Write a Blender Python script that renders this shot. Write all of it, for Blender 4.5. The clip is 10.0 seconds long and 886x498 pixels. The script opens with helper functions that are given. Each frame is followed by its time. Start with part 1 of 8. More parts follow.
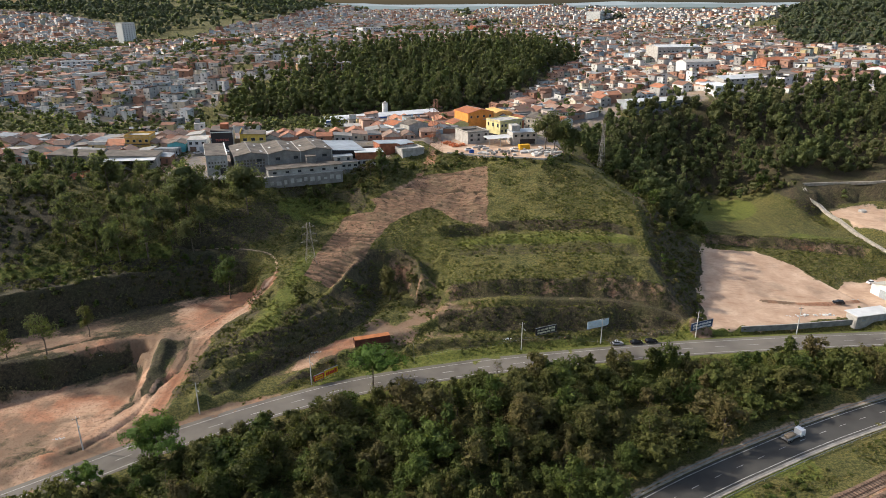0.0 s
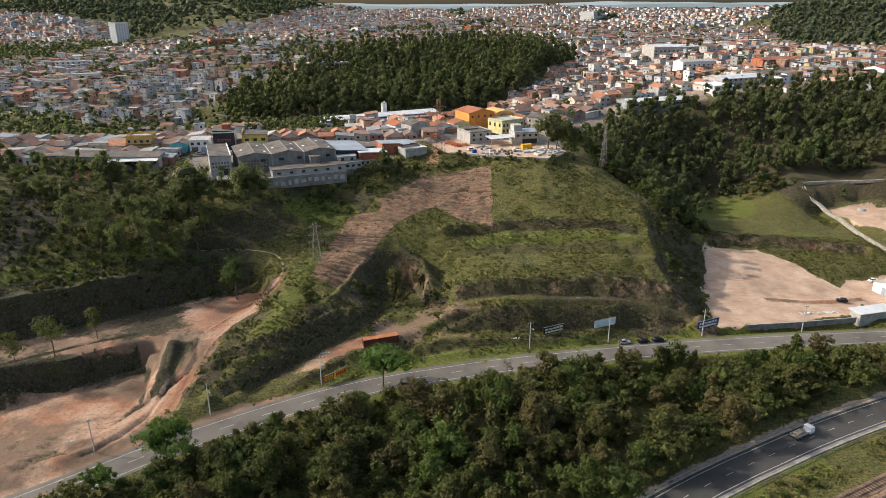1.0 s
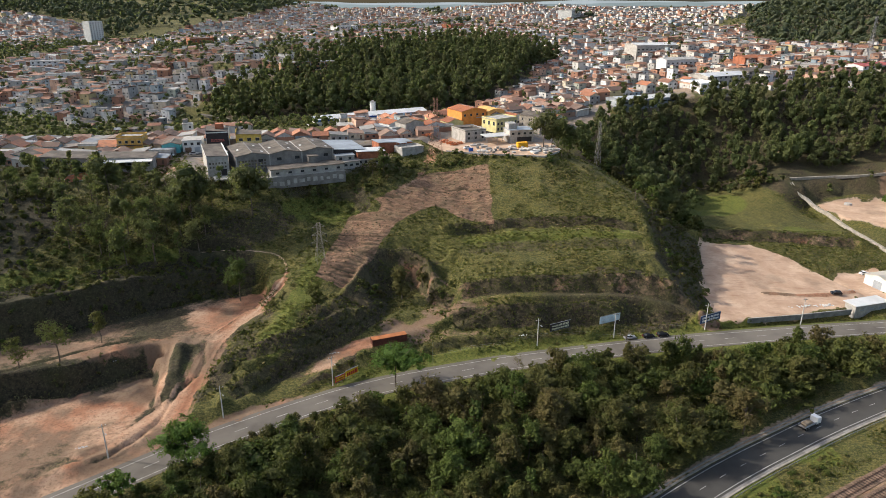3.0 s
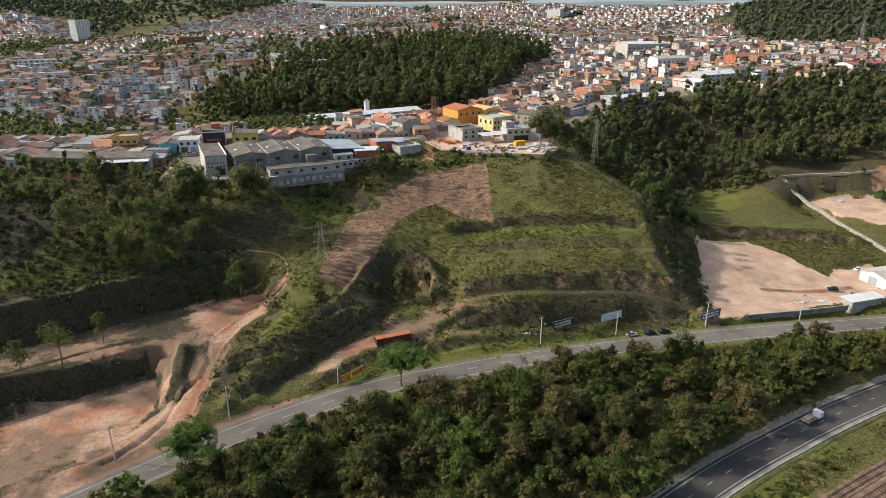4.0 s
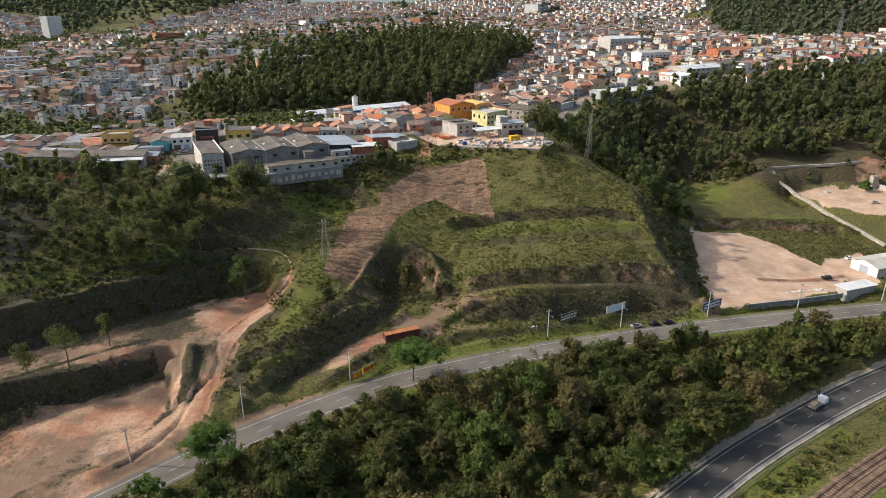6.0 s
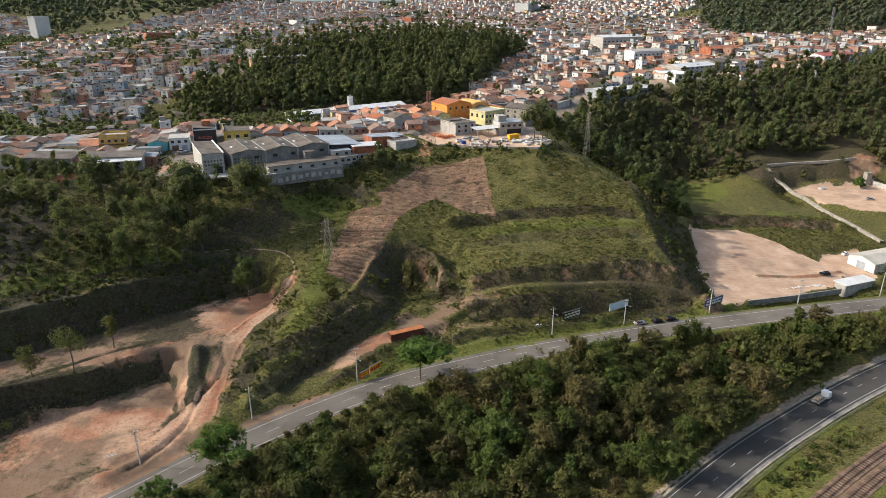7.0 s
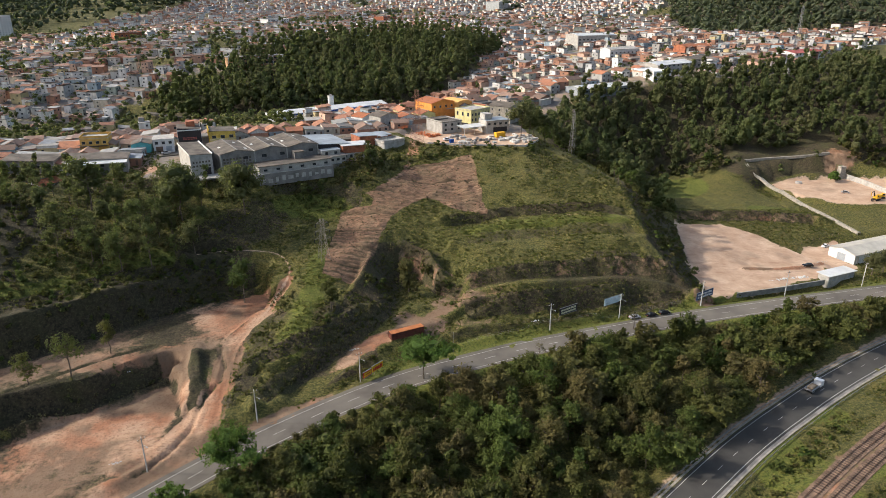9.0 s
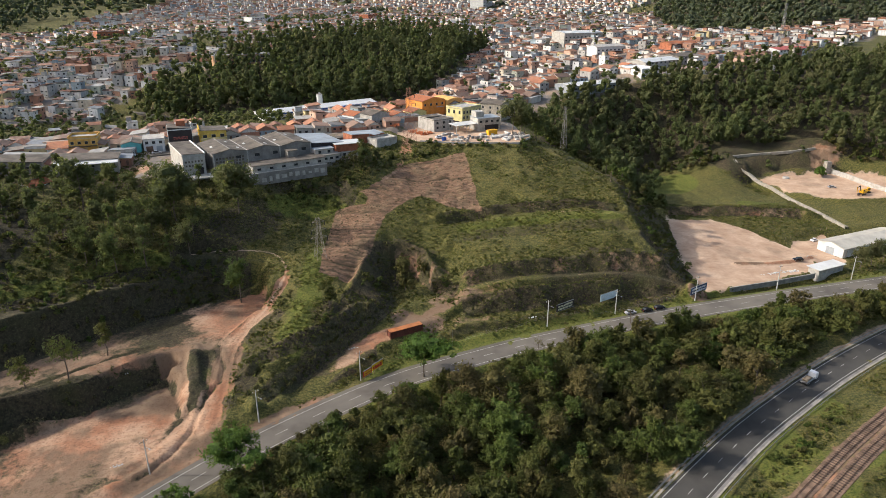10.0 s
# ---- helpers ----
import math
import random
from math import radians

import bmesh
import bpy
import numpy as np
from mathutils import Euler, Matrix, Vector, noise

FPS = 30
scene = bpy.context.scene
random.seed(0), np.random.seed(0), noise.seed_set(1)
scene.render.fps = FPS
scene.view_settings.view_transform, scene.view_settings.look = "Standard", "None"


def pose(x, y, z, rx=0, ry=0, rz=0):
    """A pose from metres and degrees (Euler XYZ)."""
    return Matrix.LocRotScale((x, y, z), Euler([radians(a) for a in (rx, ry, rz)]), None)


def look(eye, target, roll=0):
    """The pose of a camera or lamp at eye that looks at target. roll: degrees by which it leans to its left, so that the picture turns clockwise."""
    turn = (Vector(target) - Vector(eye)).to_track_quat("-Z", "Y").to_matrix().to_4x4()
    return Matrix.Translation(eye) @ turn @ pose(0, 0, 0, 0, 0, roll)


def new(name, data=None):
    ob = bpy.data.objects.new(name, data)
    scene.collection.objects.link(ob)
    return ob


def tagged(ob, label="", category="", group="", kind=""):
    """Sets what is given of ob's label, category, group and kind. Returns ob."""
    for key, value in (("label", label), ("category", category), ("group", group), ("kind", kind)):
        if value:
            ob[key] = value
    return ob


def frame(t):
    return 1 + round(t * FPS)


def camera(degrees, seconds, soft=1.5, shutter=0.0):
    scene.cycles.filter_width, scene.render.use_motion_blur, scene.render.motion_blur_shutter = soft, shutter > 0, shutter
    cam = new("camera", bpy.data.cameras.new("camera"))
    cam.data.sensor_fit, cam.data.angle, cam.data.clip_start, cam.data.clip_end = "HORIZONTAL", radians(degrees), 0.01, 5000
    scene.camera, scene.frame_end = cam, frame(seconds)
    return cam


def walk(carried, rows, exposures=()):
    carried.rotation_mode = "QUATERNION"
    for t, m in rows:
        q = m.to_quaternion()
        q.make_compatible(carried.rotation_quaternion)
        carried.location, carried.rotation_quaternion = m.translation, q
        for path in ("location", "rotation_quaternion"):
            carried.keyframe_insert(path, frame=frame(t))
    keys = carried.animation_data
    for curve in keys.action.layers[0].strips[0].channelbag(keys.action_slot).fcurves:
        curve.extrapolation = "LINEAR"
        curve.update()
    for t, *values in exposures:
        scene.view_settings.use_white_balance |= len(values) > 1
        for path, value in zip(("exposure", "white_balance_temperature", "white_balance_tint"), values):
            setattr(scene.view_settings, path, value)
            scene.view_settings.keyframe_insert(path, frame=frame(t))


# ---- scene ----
cam = camera(67.2, 10.0, 0.7)
METRES, EYE, TILT = 50.0, 112.0, -20.3
ROWS = [
    (0.0, 0.0, 0.0, 0.0, 0.0, 0.0, -0.0),
    (0.5, -0.0529, -0.0012, 0.0, -0.19, -0.0, 0.07),
    (1.0, -0.1054, -0.0024, 0.0008, -0.64, -0.02, 0.22),
    (1.5, -0.1582, -0.0027, 0.0011, -1.19, -0.04, 0.39),
    (2.0, -0.2116, -0.0025, 0.0012, -1.71, -0.05, 0.58),
    (2.5, -0.2644, -0.0015, 0.0006, -2.2, -0.1, 0.75),
    (4.0, -0.4192, 0.0025, 0.0012, -3.7, -0.25, 1.25),
    (4.5, -0.4708, 0.0056, 0.0009, -4.29, -0.36, 1.44),
    (5.0, -0.5226, 0.0092, 0.0005, -4.81, -0.49, 1.65),
    (5.5, -0.574, 0.013, 0.0007, -5.29, -0.59, 1.86),
    (7.0, -0.724, 0.023, 0.0026, -6.58, -0.75, 2.51),
    (7.5, -0.7713, 0.0268, 0.0046, -7.15, -0.77, 2.68),
    (8.0, -0.8184, 0.0307, 0.0058, -7.72, -0.82, 2.87),
    (8.5, -0.8642, 0.0352, 0.0068, -8.4, -0.89, 3.12),
    (9.0, -0.91, 0.0401, 0.0085, -9.11, -0.98, 3.41),
    (9.5, -0.954, 0.0454, 0.0099, -9.78, -1.08, 3.71),
    (10.0, -0.9975, 0.0512, 0.0111, -10.44, -1.22, 3.96),
]
walk(cam, [(t, pose(0, 0, EYE, TILT, 0, 0) @ pose(METRES * x, METRES * y, METRES * z, 90 + pitch, roll, yaw)) for t, x, y, z, yaw, pitch, roll in ROWS])

# ---- sky and sun ----
SUN_ELEVATION, SUN_HEADING = 33.0, -79.0     # degrees; heading clockwise from +y
world = bpy.data.worlds.new("world")
scene.world = world
world.use_nodes = True
wn = world.node_tree.nodes
sky = wn.new("ShaderNodeTexSky")
sky.sky_type = "NISHITA"
sky.sun_disc = False
sky.sun_elevation, sky.sun_rotation = radians(SUN_ELEVATION), radians(SUN_HEADING)
sky.air_density, sky.dust_density, sky.ozone_density = 1.2, 4.0, 1.0
wn["Background"].inputs[1].default_value = 0.15
world.node_tree.links.new(sky.outputs[0], wn["Background"].inputs[0])
sun = new("sun", bpy.data.lights.new("sun", "SUN"))
sun.data.energy, sun.data.angle, sun.data.color = 3.0, radians(0.6), (1.0, 0.96, 0.89)
to_sun = Vector((math.sin(radians(SUN_HEADING)) * math.cos(radians(SUN_ELEVATION)), math.cos(radians(SUN_HEADING)) * math.cos(radians(SUN_ELEVATION)), math.sin(radians(SUN_ELEVATION))))
sun.matrix_world = look(to_sun * 500, (0, 0, 0))
scene.view_settings.exposure = 0.53

# ---- materials ----
class Nodes:
    """Short hand for node trees."""

    def __init__(self, name, rough=0.9, metal=0.0):
        self.mat = bpy.data.materials.new(name)
        self.mat.use_nodes = True
        self.t = self.mat.node_tree
        self.b = self.t.nodes["Principled BSDF"]
        self.b.inputs["Roughness"].default_value = rough
        self.b.inputs["Metallic"].default_value = metal
        self.b.inputs["Specular IOR Level"].default_value = 0.3

    def link(self, a, b):
        self.t.links.new(a, b)

    def put(self, socket, value):
        if isinstance(value, bpy.types.NodeSocket):
            self.link(value, socket)
        else:
            socket.default_value = (*value, 1.0) if isinstance(value, tuple) and len(value) == 3 and socket.type == "RGBA" else value

    def where(self):
        return self.t.nodes.new("ShaderNodeTexCoord").outputs["Object"]

    def place(self):
        return self.t.nodes.new("ShaderNodeNewGeometry").outputs["Position"]

    def stretch(self, vec, scale):
        n = self.t.nodes.new("ShaderNodeMapping")
        self.link(vec, n.inputs[0])
        n.inputs[3].default_value = scale
        return n.outputs[0]

    def noise(self, scale, detail=3.0, vec=None, rough=0.6):
        n = self.t.nodes.new("ShaderNodeTexNoise")
        n.inputs["Scale"].default_value, n.inputs["Detail"].default_value, n.inputs["Roughness"].default_value = scale, detail, rough
        self.link(vec if vec is not None else self.place(), n.inputs["Vector"])
        return n.outputs[0]

    def wave(self, scale, vec, distort=2.0, axis="X"):
        n = self.t.nodes.new("ShaderNodeTexWave")
        n.bands_direction = axis
        n.inputs["Scale"].default_value, n.inputs["Distortion"].default_value, n.inputs["Detail"].default_value = scale, distort, 3
        self.link(vec, n.inputs["Vector"])
        return n.outputs["Fac"]

    def ramp(self, fac, stops, sharp=False):
        n = self.t.nodes.new("ShaderNodeValToRGB")
        e = n.color_ramp.elements
        n.color_ramp.interpolation = "CONSTANT" if sharp else "LINEAR"
        while len(e) < len(stops):
            e.new(0.5)
        for k, (at, c) in zip(e, stops):
            k.position, k.color = at, (*c, 1.0) if isinstance(c, tuple) else (c, c, c, 1.0)
        self.link(fac, n.inputs[0])
        return n.outputs[0]

    def math(self, op, a, b=0.0, clamp=False):
        n = self.t.nodes.new("ShaderNodeMath")
        n.operation, n.use_clamp = op, clamp
        self.put(n.inputs[0], a)
        self.put(n.inputs[1], b)
        return n.outputs[0]

    def mix(self, fac, a, b, kind="MIX"):
        n = self.t.nodes.new("ShaderNodeMix")
        n.data_type, n.blend_type = "RGBA", kind
        self.put(n.inputs["Factor"], fac)
        self.put([s for s in n.inputs if s.name == "A" and s.type == "RGBA"][0], a)
        self.put([s for s in n.inputs if s.name == "B" and s.type == "RGBA"][0], b)
        return [s for s in n.outputs if s.type == "RGBA"][0]

    def attribute(self, name):
        n = self.t.nodes.new("ShaderNodeAttribute")
        n.attribute_name = name
        return n

    def parts(self, color):
        n = self.t.nodes.new("ShaderNodeSeparateColor")
        self.link(color, n.inputs[0])
        return n.outputs

    def random(self):
        return self.t.nodes.new("ShaderNodeObjectInfo").outputs["Random"]

    def island(self):
        return self.t.nodes.new("ShaderNodeNewGeometry").outputs["Random Per Island"]

    def done(self, color, bump=None, strength=0.5, distance=0.1):
        self.put(self.b.inputs["Base Color"], color)
        if bump is not None:
            n = self.t.nodes.new("ShaderNodeBump")
            n.inputs["Strength"].default_value, n.inputs["Distance"].default_value = strength, distance
            self.link(bump, n.inputs["Height"])
            self.link(n.outputs[0], self.b.inputs["Normal"])
        return self.mat


def worn(name, color, rough=0.8, metal=0.0, grain=3.0, blotch=0.4, amount=0.35, bump=0.3):
    """A plain surface with grain, blotches and fine relief."""
    n = Nodes(name, rough, metal)
    g, s = n.noise(grain, 4), n.noise(blotch, 3)
    dark = tuple(c * (1 - amount) for c in color)
    light = tuple(min(1.0, c * (1 + amount * 0.45)) for c in color)
    c = n.mix(n.ramp(s, [(0.35, 0.0), (0.65, 1.0)]), dark, light)
    c = n.mix(n.math("MULTIPLY", n.ramp(g, [(0.4, 0.0), (0.75, 1.0)]), 0.45), c, dark)
    return n.done(c, g, bump, 0.05)


def palette(name, colors, by_island, amount=0.3, rough=0.85, ribs=0.0):
    """A surface whose paint differs from piece to piece."""
    n = Nodes(name, rough)
    r = n.island() if by_island else n.random()
    c = n.ramp(r, [(i / len(colors), k) for i, k in enumerate(colors)], True)
    v = n.math("MULTIPLY", r, 37.0)
    v = n.math("FRACT", v)
    c = n.mix(n.math("MULTIPLY", v, amount), c, (0.05, 0.04, 0.035))
    stain = n.noise(0.6, 4, n.stretch(n.place(), (1, 1, 0.35)))
    c = n.mix(n.math("MULTIPLY", n.ramp(stain, [(0.42, 0.0), (0.75, 1.0)]), 0.5), c, (0.09, 0.08, 0.07))
    h = n.noise(5.0, 3)
    if ribs:
        h = n.wave(ribs, n.where(), 0.0)
    return n.done(c, h, 0.4, 0.06)


WALLS = [(0.66, 0.65, 0.62), (0.34, 0.17, 0.11), (0.5, 0.48, 0.45), (0.4, 0.22, 0.15), (0.62, 0.54, 0.42), (0.34, 0.33, 0.32),
         (0.7, 0.69, 0.67), (0.45, 0.27, 0.19), (0.52, 0.42, 0.22), (0.55, 0.53, 0.5), (0.3, 0.38, 0.43), (0.55, 0.36, 0.27), (0.42, 0.41, 0.39), (0.62, 0.6, 0.55), (0.4, 0.43, 0.36), (0.4, 0.2, 0.13), (0.72, 0.71, 0.7), (0.6, 0.5, 0.45)]
TILES = [(0.28, 0.125, 0.075), (0.2, 0.1, 0.065), (0.33, 0.16, 0.095), (0.16, 0.1, 0.075), (0.24, 0.13, 0.09), (0.3, 0.17, 0.12)]
tank_blue = worn("tank_blue", (0.16, 0.24, 0.33), 0.5)
TILES_NEAR = [(0.4, 0.16, 0.085), (0.26, 0.125, 0.08), (0.46, 0.2, 0.11), (0.19, 0.12, 0.09), (0.34, 0.15, 0.09), (0.3, 0.19, 0.14)]
SLABS = [(0.3, 0.29, 0.27), (0.22, 0.21, 0.2), (0.4, 0.38, 0.35), (0.17, 0.165, 0.16), (0.46, 0.45, 0.43), (0.3, 0.23, 0.18), (0.3, 0.19, 0.14), (0.2, 0.17, 0.145), (0.27, 0.29, 0.31)]
# far walls get extra whites and pale greys that stand in for haze
wall_paint, wall_paint_far_haze = palette("wall_paint", WALLS, False), palette("wall_paint_far_haze", WALLS + [(0.74, 0.73, 0.72), (0.66, 0.66, 0.66), (0.7, 0.66, 0.6), (0.56, 0.57, 0.58)], True, 0.2)
roof_tile, roof_tile_far = palette("roof_tile", TILES_NEAR, False, ribs=3.0), palette("roof_tile_far", TILES, True)
roof_slab, roof_slab_far = palette("roof_slab", SLABS, False), palette("roof_slab_far", SLABS, True)
glass_dark = worn("window_glass", (0.035, 0.04, 0.045), 0.15, 0.0, 2.0, 0.5, 0.3, 0.0)
door_paint = worn("door_paint", (0.16, 0.1, 0.07), 0.6)
concrete = worn("concrete", (0.4, 0.38, 0.35), 0.9, grain=4.0, blotch=0.5, amount=0.28)
weathered_concrete = worn("weathered_concrete", (0.34, 0.305, 0.255), 0.92, grain=3.0, blotch=0.6, amount=0.35)
old_concrete = worn("old_concrete", (0.23, 0.215, 0.2), 0.92, grain=2.0, blotch=0.3, amount=0.35)
fibre_cement = worn("fibre_cement", (0.135, 0.114, 0.094), 0.9, grain=2.5, blotch=0.2, amount=0.5)
white_sheet = worn("white_sheet", (0.56, 0.56, 0.55), 0.45, grain=2.0, blotch=0.2, amount=0.15)
grey_sheet = worn("grey_sheet", (0.34, 0.37, 0.4), 0.5, 0.2, grain=2.0, blotch=0.2, amount=0.3)
blue_sheet = worn("blue_sheet", (0.02, 0.09, 0.36), 0.5)
white_wall = worn("white_wall", (0.62, 0.62, 0.61), 0.7, amount=0.18)
cream_wall = worn("cream_wall", (0.62, 0.54, 0.26), 0.8, amount=0.25)
orange_wall = worn("orange_wall", (0.68, 0.27, 0.06), 0.8, amount=0.2)
red_brick = worn("red_brick", (0.36, 0.13, 0.07), 0.9, grain=8.0, amount=0.4)
turquoise = worn("turquoise_paint", (0.12, 0.4, 0.42), 0.7, amount=0.2)
black_wall = worn("black_wall", (0.035, 0.03, 0.032), 0.6)
tile_roof = palette("tile_roof_big", [(0.36, 0.12, 0.05)], False, ribs=3.0)
steel = worn("galvanised_steel", (0.3, 0.3, 0.3), 0.5, 0.5, amount=0.3)
rust_steel = worn("red_brown_tower_paint", (0.3, 0.16, 0.11), 0.6, 0.1, amount=0.3)
pole_concrete = worn("pole_concrete", (0.5, 0.48, 0.45), 0.85, amount=0.3)
line_paint = worn("line_paint", (0.42, 0.41, 0.38), 0.7, grain=3.0, blotch=0.8, amount=0.35, bump=0.0)
black_rubber = worn("rubber", (0.02, 0.02, 0.02), 0.8)
chrome = worn("rim_metal", (0.5, 0.5, 0.5), 0.3, 0.8)
car_black = worn("black_car_paint", (0.012, 0.012, 0.014), 0.2, amount=0.1, bump=0.0)
car_white = worn("white_car_paint", (0.75, 0.75, 0.75), 0.25, amount=0.1, bump=0.0)
car_silver = worn("silver_car_paint", (0.42, 0.43, 0.45), 0.3, 0.4, amount=0.1, bump=0.0)
digger_yellow = worn("digger_yellow", (0.68, 0.36, 0.02), 0.5, amount=0.25)
bark = worn("bark", (0.14, 0.11, 0.085), 0.95, grain=6.0, blotch=1.5, amount=0.5)
wood_post = worn("wood_post", (0.22, 0.17, 0.12), 0.9)


def asphalt(name, base, lane):
    n = Nodes(name, 0.85)
    grain, patch, long_stain = n.noise(12.0, 3), n.noise(0.25, 4), n.noise(0.06, 3)
    c = n.mix(n.ramp(patch, [(0.35, 0.0), (0.68, 1.0)]), tuple(k * 0.72 for k in base), base)
    c = n.mix(n.ramp(long_stain, [(0.4, 0.0), (0.62, 1.0)]), c, tuple(k * 1.25 for k in base))
    c = n.mix(n.math("MULTIPLY", grain, 0.3), c, tuple(k * 0.5 for k in base))
    return n.done(c, grain, 0.3, 0.02)


asphalt_old = asphalt("old_asphalt", (0.132, 0.116, 0.097), 3.5)
asphalt_new = asphalt("new_asphalt", (0.058, 0.054, 0.048), 3.5)


def leaves(name, stops, through_light=0.33, bump_scale=2.2, gap_shade=0.6, relief=1.0):
    """Foliage: colour differs from tree to tree and from leaf to leaf."""
    n = Nodes(name, 0.75)
    tint = n.math("FRACT", n.math("ADD", n.attribute("tint").outputs["Fac"], n.random()))
    c = n.ramp(tint, stops)
    leaf = n.island()
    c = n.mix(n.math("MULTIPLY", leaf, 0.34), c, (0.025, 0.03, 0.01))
    # near-black noise paints the shade between leaves into the colour
    c = n.mix(n.ramp(n.noise(bump_scale * 1.3, 4), [(0.34, gap_shade), (0.5, 0.0)]), c, (0.02, 0.025, 0.01))
    c = n.mix(n.math("MULTIPLY", n.ramp(n.noise(0.35, 3), [(0.45, 0.0), (0.7, 1.0)]), 0.35), c, (0.1, 0.095, 0.03))
    n.done(c, n.noise(bump_scale, 4), relief, 0.9 / bump_scale)
    tr = n.t.nodes.new("ShaderNodeBsdfTranslucent")
    n.link(n.mix(0.5, c, (0.12, 0.15, 0.02)), tr.inputs[0])
    m = n.t.nodes.new("ShaderNodeMixShader")
    m.inputs[0].default_value = through_light
    n.link(n.b.outputs[0], m.inputs[1])
    n.link(tr.outputs[0], m.inputs[2])
    n.link(m.outputs[0], n.t.nodes["Material Output"].inputs[0])
    return n.mat


leaf_broad = leaves("broad_leaves", [(0.0, (0.067, 0.076, 0.013)), (0.18, (0.111, 0.103, 0.023)), (0.34, (0.065, 0.107, 0.015)), (0.5, (0.117, 0.107, 0.027)), (0.64, (0.144, 0.105, 0.040)), (0.78, (0.078, 0.083, 0.017)), (0.9, (0.100, 0.144, 0.023)), (1.0, (0.089, 0.088, 0.019))])
leaf_bright = leaves("bright_leaves", [(0.0, (0.1, 0.19, 0.03)), (1.0, (0.12, 0.21, 0.035))], 0.42)
leaf_airy = leaves("thin_olive_leaves", [(0.0, (0.12, 0.125, 0.03)), (0.5, (0.15, 0.14, 0.04)), (1.0, (0.1, 0.12, 0.03))], 0.42)
leaf_tall = leaves("tall_tree_leaves", [(0.0, (0.116, 0.140, 0.056)), (0.25, (0.177, 0.182, 0.079)), (0.5, (0.128, 0.164, 0.059)), (0.7, (0.196, 0.182, 0.090)), (0.85, (0.140, 0.170, 0.068)), (1.0, (0.164, 0.193, 0.068))], 0.6, 1.3, 0.2, 0.4)
# far woods: haze is put into the colour as paler, greyer leaves
leaf_haze = leaves("haze_paled_leaves", [(0.0, (0.09, 0.115, 0.07)), (0.5, (0.115, 0.13, 0.08)), (1.0, (0.1, 0.13, 0.075))], 0.5, 1.3, 0.25, 0.5)
leaf_scrub = leaves("scrub_leaves", [(0.0, (0.06, 0.066, 0.016)), (0.3, (0.105, 0.092, 0.03)), (0.55, (0.08, 0.092, 0.02)), (0.8, (0.13, 0.105, 0.045)), (1.0, (0.07, 0.075, 0.018))])
leaf_dry = leaves("dry_leaves", [(0.0, (0.17, 0.13, 0.075)), (1.0, (0.14, 0.12, 0.06))])
leaf_clod = leaves("clods_and_stubble", [(0.0, (0.07, 0.048, 0.026)), (0.35, (0.05, 0.046, 0.02)), (0.6, (0.11, 0.07, 0.04)), (1.0, (0.06, 0.05, 0.022))], 0.1)
grass_tuft = leaves("grass_tufts", [(0.0, (0.075, 0.085, 0.018)), (0.3, (0.15, 0.14, 0.034)), (0.5, (0.2, 0.155, 0.06)), (0.65, (0.045, 0.055, 0.012)), (0.8, (0.1, 0.115, 0.02)), (1.0, (0.13, 0.13, 0.028))], 0.45)


